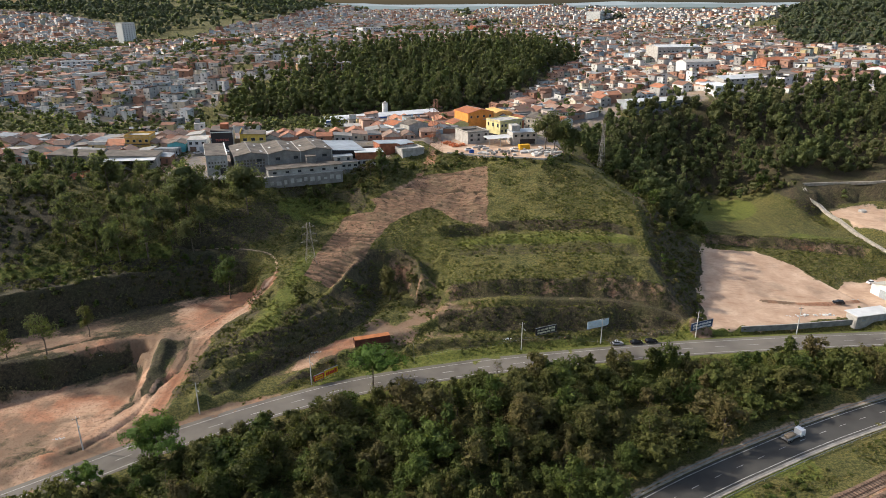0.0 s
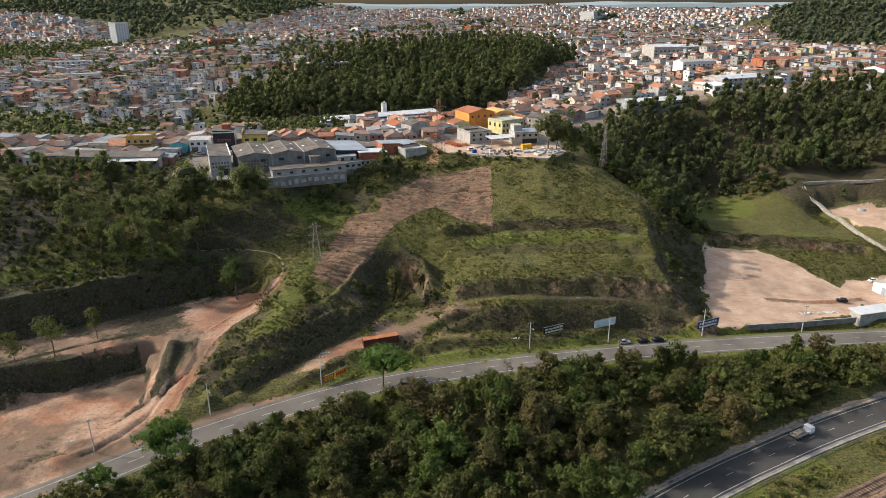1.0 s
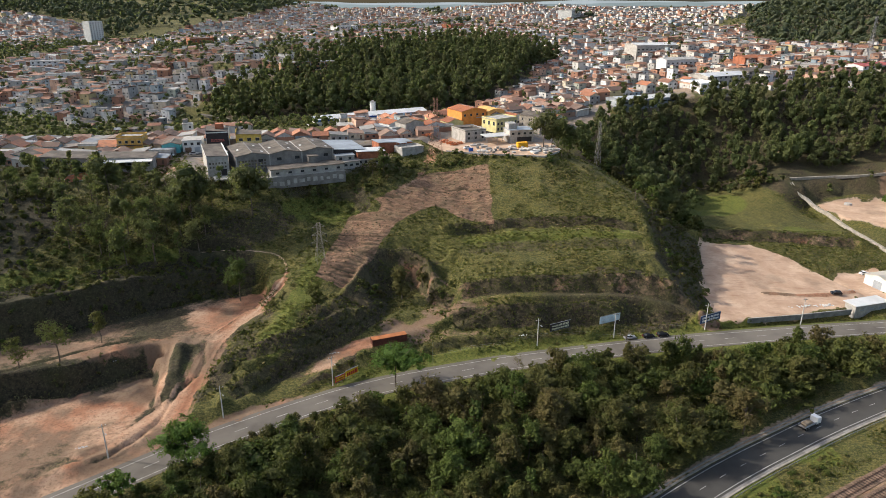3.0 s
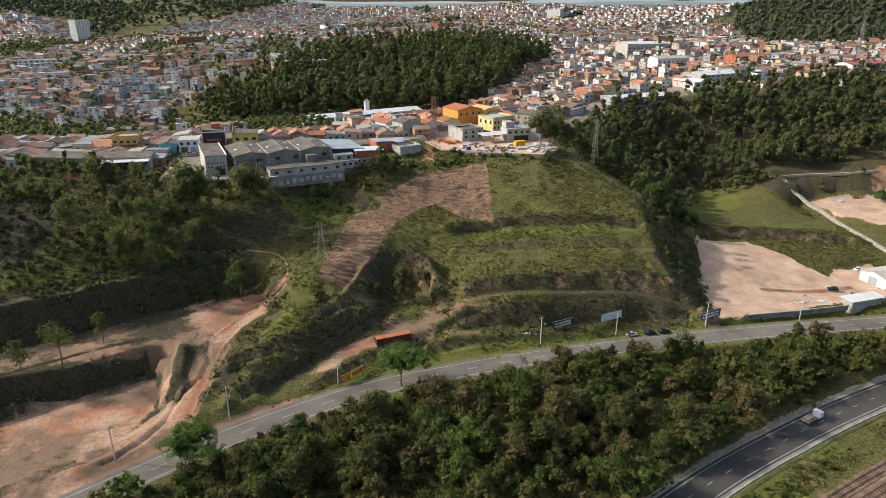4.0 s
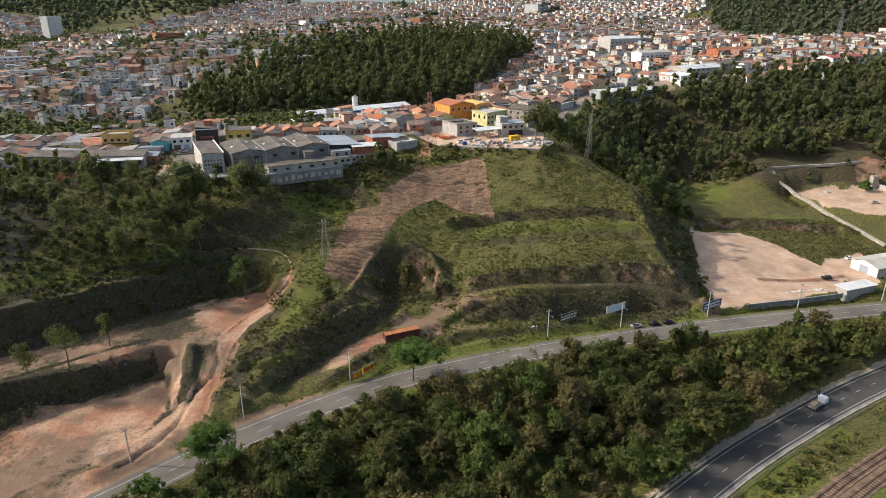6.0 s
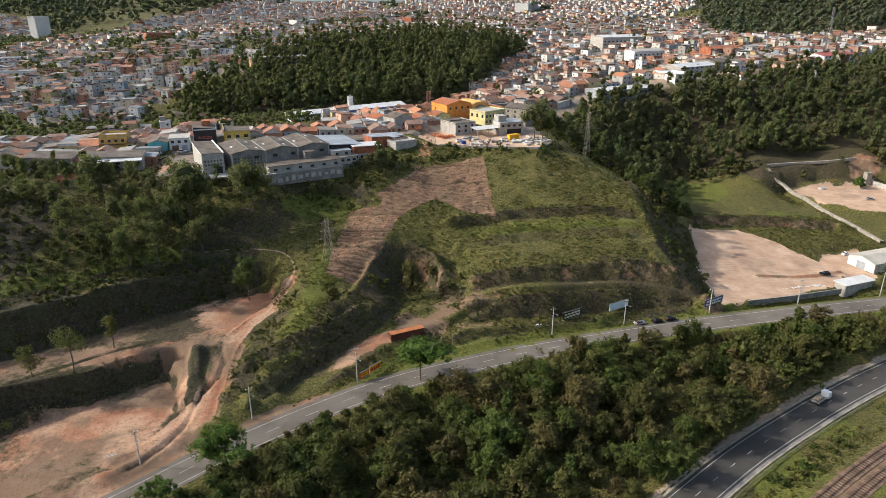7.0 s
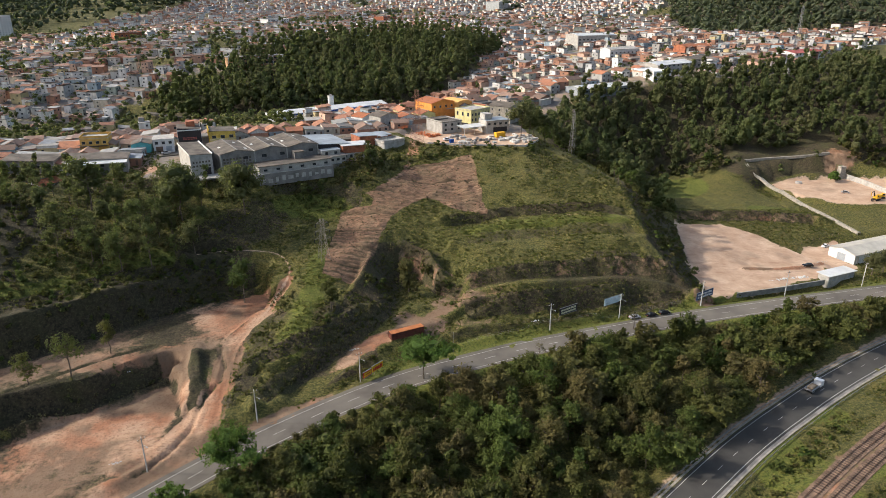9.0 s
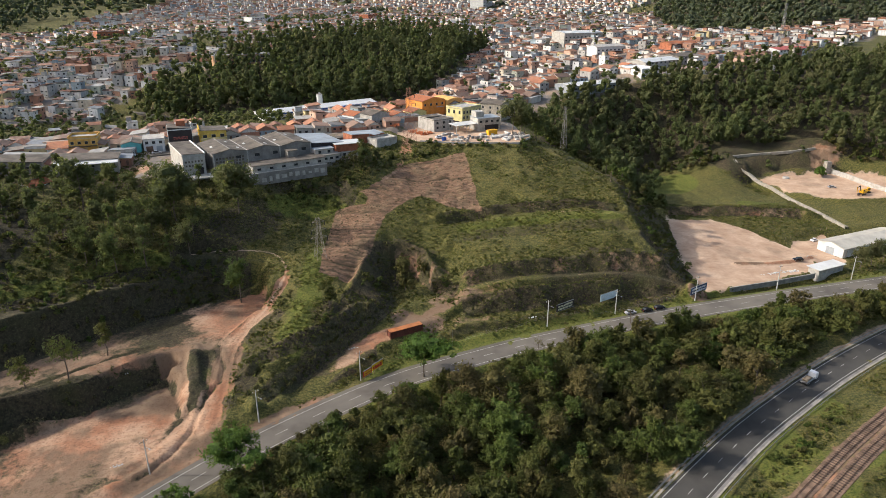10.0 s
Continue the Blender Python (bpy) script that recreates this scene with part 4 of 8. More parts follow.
def add_box(bm, size, at=(0, 0, 0), bevel=0.0, turn=None):
    """A box with its base at at (z is the underside)."""
    m = Matrix.Translation((at[0], at[1], at[2] + size[2] / 2))
    if turn is not None:
        m = m @ turn
    made = bmesh.ops.create_cube(bm, size=1.0, matrix=m @ Matrix.Diagonal((*size, 1)))
    if bevel:
        edges = list({e for v in made["verts"] for e in v.link_edges})
        bmesh.ops.bevel(bm, geom=edges, offset=bevel, segments=1, affect="EDGES")
    return bm


def box(size, at=(0, 0, 0), bevel=0.0, turn=None):
    return add_box(bmesh.new(), size, at, bevel, turn)


def add_tube(bm, a, b, r1, r2=None, sides=6):
    a, b = Vector(a), Vector(b)
    m = Matrix.Translation((a + b) / 2) @ (b - a).to_track_quat("Z", "Y").to_matrix().to_4x4()
    bmesh.ops.create_cone(bm, cap_ends=True, segments=sides, radius1=r1, radius2=r1 if r2 is None else r2, depth=(b - a).length, matrix=m)
    return bm


def tube(a, b, r1, r2=None, sides=6):
    return add_tube(bmesh.new(), a, b, r1, r2, sides)


def prism(outline, depth, axis="y"):
    """An outline in x, z drawn out along y from 0 to depth."""
    bm = bmesh.new()
    a = [bm.verts.new((x, 0, z)) for x, z in outline]
    b = [bm.verts.new((x, depth, z)) for x, z in outline]
    bm.faces.new(a)
    bm.faces.new(b[::-1])
    for k in range(len(a)):
        bm.faces.new((a[k - 1], b[k - 1], b[k], a[k])[::-1])
    bmesh.ops.recalc_face_normals(bm, faces=bm.faces)
    return bm


def bars(width, tall, rows, rng, thick=0.03, fill=0.75):
    """Plain bars in place of writing, on a plane facing -y, centred on the origin."""
    bm = bmesh.new()
    step = tall / rows
    for r in range(rows):
        x = -width / 2
        while x < width / 2 - 0.1:
            w = min(rng.uniform(0.08, 0.22) * width, width / 2 - x)
            add_box(bm, (w * 0.82, thick, step * fill * rng.uniform(0.7, 1)), (x + w / 2, 0, tall / 2 - (r + 0.9) * step))
            x += w
    return bm


def ribbon(line, lo, hi, lift, thick):
    """A strip beside a line, from offset lo to hi (to its left), lift above the line's height."""
    p = np.array(line)
    d = np.gradient(p[:, :2], axis=0)
    d /= np.linalg.norm(d, axis=1)[:, None]
    nrm = np.stack([-d[:, 1], d[:, 0]], 1)
    rows = []
    for off, dz in ((lo, lift), (hi, lift), (hi, lift - thick), (lo, lift - thick)):
        rows.append(np.column_stack([p[:, :2] + nrm * off, p[:, 2] + dz]))
    co = np.stack(rows, 1).reshape(-1, 3)
    k = np.arange(len(p) - 1)[:, None] * 4
    quads = np.concatenate([k + np.array([[a, a + 4, (a + 1) % 4 + 4, (a + 1) % 4]]) for a in range(4)])[:, ::-1]
    me = bpy.data.meshes.new("strip")
    return fill_mesh(me, co, quads)


def stretch_of(line, start, length):
    """The part of a line from start metres on, length long."""
    p = np.array(line)
    s = np.concatenate([[0], np.cumsum(np.linalg.norm(np.diff(p[:, :2], axis=0), axis=1))])
    at = np.linspace(start, start + length, max(2, int(length / 2) + 1))
    return np.stack([np.interp(at, s, p[:, k]) for k in range(3)], 1)


def line_length(line):
    p = np.array(line)
    return float(np.linalg.norm(np.diff(p[:, :2], axis=0), axis=1).sum())


# ---- trees ----
def ball(level):
    bm = bmesh.new()
    bmesh.ops.create_icosphere(bm, subdivisions=level, radius=1.0)
    made = np.array([v.co[:] for v in bm.verts]), np.array([[v.index for v in f.verts] for f in bm.faces])
    bm.free()
    return made


BALLS = {1: ball(1), 2: ball(2)}


def crown_arrays(rng, radius, tall, base, clumps, leaves_each, leaf, spread_out=1.0, inner=1, fill=0.8, taper=0.0):
    """A crown of several uneven limbs of foliage: leaf faces in clumps over and beyond each limb's own leafy mass.
    inner: how fine the mass is (0: none, for thin crowns); taper: how far the crown narrows towards its top."""
    limbs = int(np.clip(clumps // 3, 3, 11))
    centre, reach = [], []
    for k in range(limbs):
        a, h = rng.uniform(0, 2 * math.pi), (k + rng.rand()) / limbs
        narrow = (1 - taper * h) * (0.5 if h > 0.85 else 1.0)
        out = radius * spread_out * rng.uniform(0.28, 0.62) * narrow
        centre.append((math.cos(a) * out, math.sin(a) * out, base + tall * (0.16 + 0.66 * h)))
        wide = radius * rng.uniform(0.34, 0.56) * (1 - 0.6 * taper * h)
        reach.append((wide, wide, min(wide * 1.05, tall * rng.uniform(0.15, 0.27))))
    centre, reach = np.array(centre), np.array(reach)
    total = clumps * leaves_each
    groups = max(8, int(clumps * 4))
    limb = rng.randint(limbs, size=groups)
    d = rng.randn(groups, 3)
    d[:, 2] = np.where(rng.rand(groups) < 0.65, np.abs(d[:, 2]), d[:, 2])
    d /= np.linalg.norm(d, axis=1)[:, None]
    middle = centre[limb] + d * reach[limb] * rng.uniform(0.7, 1.1, (groups, 1))
    size = reach[limb].min(1) * rng.uniform(0.2, 0.36, groups)
    g = rng.randint(groups, size=total)
    p = middle[g] + np.clip(rng.randn(total, 3), -1.7, 1.7) * size[g][:, None] * 0.85
    nrm = d[g] + rng.randn(total, 3) * 0.55 + np.array([0, 0, 0.3])
    nrm /= np.linalg.norm(nrm, axis=1)[:, None]
    u = np.cross(nrm, rng.randn(total, 3))
    u /= np.linalg.norm(u, axis=1)[:, None] + 1e-9
    v = np.cross(nrm, u)
    w = leaf * rng.uniform(0.5, 1.25, (total, 1))
    lv = np.stack([p - u * w, p - v * w * 0.6 - nrm * w * 0.2, p + u * w, p + v * w * 0.6 + nrm * w * 0.1], 1).reshape(-1, 3)
    cv, cf = [np.zeros((3, 3)) + (0, 0, base + tall * 0.3)], [np.array([[0, 1, 2]])]
    if inner:
        bv, bf = BALLS[inner]
        for k in range(limbs):
            cf.append(bf + sum(len(q) for q in cv))
            cv.append(centre[k] + bv * reach[k] * fill * rng.uniform(0.5, 1.2, (len(bv), 1)))
    return lv, np.arange(len(lv)).reshape(-1, 4), np.concatenate(cv), np.concatenate(cf)


def mixed_mesh(name, lv, lf, cv, cf, mats, tint=None):
    """One mesh of leaf quads and inner triangles."""
    me = bpy.data.meshes.new(name)
    co = np.concatenate([lv, cv]).astype(np.float32)
    loops = np.concatenate([lf.ravel(), (cf + len(lv)).ravel()]).astype(np.int32)
    start = np.concatenate([np.arange(len(lf)) * 4, len(lf) * 4 + np.arange(len(cf)) * 3]).astype(np.int32)
    me.vertices.add(len(co))
    me.vertices.foreach_set("co", co.ravel())
    me.loops.add(len(loops))
    me.loops.foreach_set("vertex_index", loops)
    me.polygons.add(len(start))
    me.polygons.foreach_set("loop_start", start)
    me.polygons.foreach_set("material_index", np.concatenate([np.zeros(len(lf), np.int32), np.ones(len(cf), np.int32)]))
    me.update(calc_edges=True)
    me.shade_flat()
    for m in mats:
        me.materials.append(m)
    layer = me.attributes.new("tint", "FLOAT", "POINT")
    layer.data.foreach_set("value", np.zeros(len(co), np.float32) if tint is None else np.asarray(tint, np.float32))
    return me


def trunk_mesh(rng, tall, r, limbs, reach, lean=0.04):
    bm = bmesh.new()
    p, q = Vector((0, 0, -0.6)), r
    top = Vector((rng.uniform(-1, 1) * tall * lean, rng.uniform(-1, 1) * tall * lean, tall))
    for k in range(3):
        e = Vector((0, 0, -0.6)).lerp(top, (k + 1) / 3) + Vector((rng.uniform(-1, 1), rng.uniform(-1, 1), 0)) * r * 1.2
        add_tube(bm, p, e, q, q * 0.72, 6)
        p, q = e, q * 0.72
    for k in range(limbs):
        a = 2 * math.pi * (k + rng.rand() * 0.6) / limbs
        s = Vector((0, 0, 0)).lerp(top, rng.uniform(0.45, 0.9))
        e = s + Vector((math.cos(a) * reach, math.sin(a) * reach, reach * rng.uniform(0.5, 1.1)))
        m = s.lerp(e, 0.5) + Vector((0, 0, -0.08 * reach))
        add_tube(bm, s, m, r * 0.42, r * 0.3, 5)
        add_tube(bm, m, e, r * 0.3, r * 0.1, 5)
    me = bpy.data.meshes.new("trunk")
    bm.to_mesh(me)
    bm.free()
    me.materials.append(bark)
    return me


def tree_kind(seed, radius, tall, stem, clumps, each, leaf, mat, lean=0.04, inner=2, fill=0.8, taper=0.0):
    """Meshes of one kind of tree: trunk and crown; tall is the crown's height, stem the clear trunk's."""
    rng = np.random.RandomState(seed)
    return trunk_mesh(rng, stem + tall * 0.6, 0.05 * (stem + tall) ** 0.75 * 0.55 + 0.05, 5, radius * 0.6, lean), mixed_mesh("crown", *crown_arrays(rng, radius, tall, stem, clumps, each, leaf, inner=inner, fill=fill, taper=taper), (mat, mat))


def plant(kind, x, y, scale, turn, label, category="tree", group="", name="tree", sink=0.0):
    z = height(x, y) - sink
    ob = thing(name, Matrix.LocRotScale((x, y, z), Euler((0, 0, turn)), (scale, scale, scale * random.uniform(0.88, 1.14))), label, category, group)
    part("trunk", kind[0], None, ob)
    part("crown", kind[1], None, ob)
    return ob


def scatter(rng, xs, ys, spacing, keep, limit=100000):
    """Points about spacing apart where keep(x, y) holds."""
    gx, gy = np.meshgrid(np.arange(xs[0], xs[1], spacing), np.arange(ys[0], ys[1], spacing))
    gx, gy = gx.ravel() + rng.uniform(-0.42, 0.42, gx.size) * spacing, gy.ravel() + rng.uniform(-0.42, 0.42, gy.size) * spacing
    wedge = (gx > -0.68 * gy - 32) & (gx < 0.97 * gy - 20)      # the valley as seen from the air
    gx, gy = gx[wedge], gy[wedge]
    ok = keep(gx, gy)
    return gx[ok][:limit], gy[ok][:limit]


def joined_wood(name, xs, ys, kinds, rng, label, mats, size=(0.75, 1.25), lift=0.0, category="woodland", cap=None):
    """Trees that nobody could count, as one object."""
    zs = land(xs, ys)
    lv, lf, cv, cf, tl, tc, nl, nc = [], [], [], [], [], [], 0, 0
    for k, (x, y, z) in enumerate(zip(xs, ys, zs)):
        a, b, c, d = kinds[rng.randint(len(kinds))]
        s, w, t = rng.uniform(*size), rng.uniform(0, 2 * math.pi), rng.rand()
        if cap is not None:
            s = min(s, cap[k] / a[:, 2].max())
        m = np.array([[math.cos(w), -math.sin(w), 0], [math.sin(w), math.cos(w), 0], [0, 0, rng.uniform(0.85, 1.2)]]) * s
        lv.append(a @ m.T + (x, y, z + lift))
        cv.append(c @ m.T + (x, y, z + lift))
        lf.append(b + nl)
        cf.append(d + nc)
        nl, nc = nl + len(a), nc + len(c)
        tl.append(np.full(len(a), t))
        tc.append(np.full(len(c), t))
    me = mixed_mesh(name, np.concatenate(lv), np.concatenate(lf), np.concatenate(cv), np.concatenate(cf), mats, np.concatenate(tl + tc))
    return tagged(new(name, me), label, category, kind="stuff")


def between_roads(x, y):
    dh, _, sh = line_distance(x, y, HIGHWAY)
    dl, _, sl = line_distance(x, y, LOW_ROAD)
    return (sh < 0) & (dh > 6.8) & (sl > 0) & (dl > 8.5)


def tree_cap(x, y):
    """How high trees grow above their foot near the highway, where the verge is kept clear."""
    d = line_distance(x, y, HIGHWAY)[0]
    patchy = 1.8 + 0.8 * lattice(x, y, 13, 33) + 0.5 * smooth(0.1, 0.6, lattice(x, y, 33, 34))
    return np.maximum(2.6, ((d - 5.0) / 1.7 + 1.0) * patchy * np.where(x > 75, 1.8, 1.0) + 0.6 - land(x, y))


def valley_wood():
    """The dense broadleaf wood between the two roads."""
    rng = np.random.RandomState(5)
    shapes = [(4.8, 7.5, 1.4, 24, 60), (6.2, 8.5, 1.8, 30, 60), (3.4, 10.5, 1.8, 20, 56), (7.6, 8.0, 1.6, 33, 60), (4.0, 5.5, 1.0, 18, 56), (2.8, 8.0, 1.4, 15, 56), (4.6, 12.5, 1.8, 26, 58), (6.6, 11.5, 2.0, 32, 60)]
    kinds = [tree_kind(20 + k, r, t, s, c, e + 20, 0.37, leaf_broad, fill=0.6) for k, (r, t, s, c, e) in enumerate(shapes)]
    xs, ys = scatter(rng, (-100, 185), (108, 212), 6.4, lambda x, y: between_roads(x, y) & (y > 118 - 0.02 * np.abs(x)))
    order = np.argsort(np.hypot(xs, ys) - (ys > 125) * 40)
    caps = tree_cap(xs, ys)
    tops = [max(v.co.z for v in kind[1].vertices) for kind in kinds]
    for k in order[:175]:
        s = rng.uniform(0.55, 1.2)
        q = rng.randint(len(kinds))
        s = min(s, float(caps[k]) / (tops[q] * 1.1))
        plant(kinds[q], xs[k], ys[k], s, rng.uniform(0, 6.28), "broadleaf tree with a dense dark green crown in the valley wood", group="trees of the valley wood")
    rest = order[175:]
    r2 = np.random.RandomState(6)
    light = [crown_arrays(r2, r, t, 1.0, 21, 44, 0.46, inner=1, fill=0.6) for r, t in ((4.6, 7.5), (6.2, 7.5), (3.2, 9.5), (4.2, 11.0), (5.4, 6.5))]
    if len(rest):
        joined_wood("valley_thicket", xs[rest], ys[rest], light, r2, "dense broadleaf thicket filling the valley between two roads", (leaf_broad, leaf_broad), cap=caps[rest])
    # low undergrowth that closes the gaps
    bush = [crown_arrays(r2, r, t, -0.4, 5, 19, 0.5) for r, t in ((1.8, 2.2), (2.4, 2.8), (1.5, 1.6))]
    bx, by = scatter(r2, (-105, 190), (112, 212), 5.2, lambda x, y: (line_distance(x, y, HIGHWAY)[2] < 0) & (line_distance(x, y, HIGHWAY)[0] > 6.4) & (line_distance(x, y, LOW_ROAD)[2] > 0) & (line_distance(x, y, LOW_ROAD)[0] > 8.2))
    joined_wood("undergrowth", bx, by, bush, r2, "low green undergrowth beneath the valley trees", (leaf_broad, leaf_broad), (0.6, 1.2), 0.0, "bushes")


def east_wood():
    rng = np.random.RandomState(8)
    tall = [crown_arrays(rng, r, t, b, c, 15, 0.5, inner=2, fill=0.95, taper=0.45) for r, t, b, c in ((4.6, 14, 1.5, 17), (5.2, 16, 2.0, 19), (3.6, 18, 2.5, 16), (5.8, 11, 1.0, 18), (3.2, 17, 2.5, 13))]
    xs, ys = scatter(rng, (66, 430), (296, 470), 6.8, lambda x, y: (in_polygon(x, y, EAST_WOOD) > 0) & (np.hypot(x - 80, (y - 328) * 0.55) > 9) & ~((x > 188) & (x < 262) & (y < 367)))
    joined_wood("eucalyptus_wood", xs, ys, tall, rng, "dense tall dark green woodland on the slope behind the hill", (leaf_tall, leaf_tall), (0.7, 1.2))
    low = [crown_arrays(rng, r, t, 0.0, 8, 20, 0.7) for r, t in ((3.0, 4.5), (2.4, 3.6), (3.4, 6.0))]
    bx, by = scatter(rng, (80, 330), (296, 372), 4.5, lambda x, y: (in_polygon(x, y, EAST_WOOD) > -5) & (in_polygon(x, y, EAST_WOOD) < 12) & (in_polygon(x, y, FIELD) < -1) & (in_polygon(x, y, QUARRY) < -6) & ~((x > 190) & (x < 262)))
    joined_wood("wood_edge_shrubs", bx, by, low, rng, "leafy shrubs along the edge of the woodland", (leaf_broad, leaf_broad), (0.6, 1.2), 0.0, "bushes")


def centre_wood():
    rng = np.random.RandomState(9)
    tall = [crown_arrays(rng, r, t, b, c, 7, 0.85, inner=1, fill=1.05, taper=0.45) for r, t, b, c in ((5.0, 18, 1, 18), (5.6, 21, 1, 21), (4.0, 25, 2, 18), (6.2, 15, 1, 18), (3.4, 28, 4, 15))]
    xs, ys = scatter(rng, (-180, 150), (508, 778), 7.4, lambda x, y: in_polygon(x, y, CENTRE_WOOD) > 0)
    joined_wood("hilltop_wood", xs, ys, tall, rng, "tall dark green eucalyptus wood on the knoll within the town", (leaf_tall, leaf_tall), (0.85, 1.3))


def far_woods():
    rng = np.random.RandomState(10)
    blob = [crown_arrays(rng, r, t, 0, 5, 4, 1.8, inner=1, fill=1.0) for r, t in ((6, 11), (7.5, 12), (5, 10))]
    xs, ys = scatter(rng, (400, 1060), (740, 1500), 15.5, lambda x, y: (in_polygon(x, y, FAR_WOOD) > 0) & (y < 880 + 0.62 * (x - 400) + 260))
    joined_wood("far_wood", xs, ys, blob, rng, "distant wooded hill behind the town", (leaf_haze, leaf_haze), (1.0, 1.75))
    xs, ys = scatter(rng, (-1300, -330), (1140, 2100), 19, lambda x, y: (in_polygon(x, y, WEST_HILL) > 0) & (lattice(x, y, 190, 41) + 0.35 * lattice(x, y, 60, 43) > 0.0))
    joined_wood("far_west_wood", xs, ys, blob, rng, "distant woods on a grassy hill beyond the town", (leaf_haze, leaf_haze), (1.0, 1.9))
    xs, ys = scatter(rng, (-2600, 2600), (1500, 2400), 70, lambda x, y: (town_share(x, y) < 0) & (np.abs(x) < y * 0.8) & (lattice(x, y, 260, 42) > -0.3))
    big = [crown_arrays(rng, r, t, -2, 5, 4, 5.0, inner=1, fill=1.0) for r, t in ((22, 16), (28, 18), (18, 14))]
    joined_wood("horizon_woods", xs, ys, big, rng, "hazy wooded ridges on the horizon", (leaf_haze, leaf_haze), (0.7, 1.3))
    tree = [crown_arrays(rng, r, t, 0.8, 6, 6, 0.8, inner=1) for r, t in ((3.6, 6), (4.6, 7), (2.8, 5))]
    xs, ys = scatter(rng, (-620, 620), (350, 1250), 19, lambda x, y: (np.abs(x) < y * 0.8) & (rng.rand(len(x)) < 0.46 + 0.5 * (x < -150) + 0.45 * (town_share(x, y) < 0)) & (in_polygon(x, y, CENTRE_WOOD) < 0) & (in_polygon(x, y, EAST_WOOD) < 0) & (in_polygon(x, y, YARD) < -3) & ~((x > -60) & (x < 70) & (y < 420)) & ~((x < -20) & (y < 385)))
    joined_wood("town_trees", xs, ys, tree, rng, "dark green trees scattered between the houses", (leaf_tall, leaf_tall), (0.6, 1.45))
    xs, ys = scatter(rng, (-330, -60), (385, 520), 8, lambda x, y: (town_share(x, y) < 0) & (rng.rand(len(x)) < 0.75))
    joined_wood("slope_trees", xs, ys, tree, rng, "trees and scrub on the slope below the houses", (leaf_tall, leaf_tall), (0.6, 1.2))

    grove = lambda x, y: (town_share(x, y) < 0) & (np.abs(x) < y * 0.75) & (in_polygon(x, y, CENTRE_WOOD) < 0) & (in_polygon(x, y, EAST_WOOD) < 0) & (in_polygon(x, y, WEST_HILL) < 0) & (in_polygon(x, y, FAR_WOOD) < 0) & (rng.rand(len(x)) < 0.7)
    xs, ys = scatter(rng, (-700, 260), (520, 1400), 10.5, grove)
    joined_wood("town_groves", xs, ys, tree, rng, "groves of dark green trees between the town's streets", (leaf_tall, leaf_haze), (0.8, 1.7))


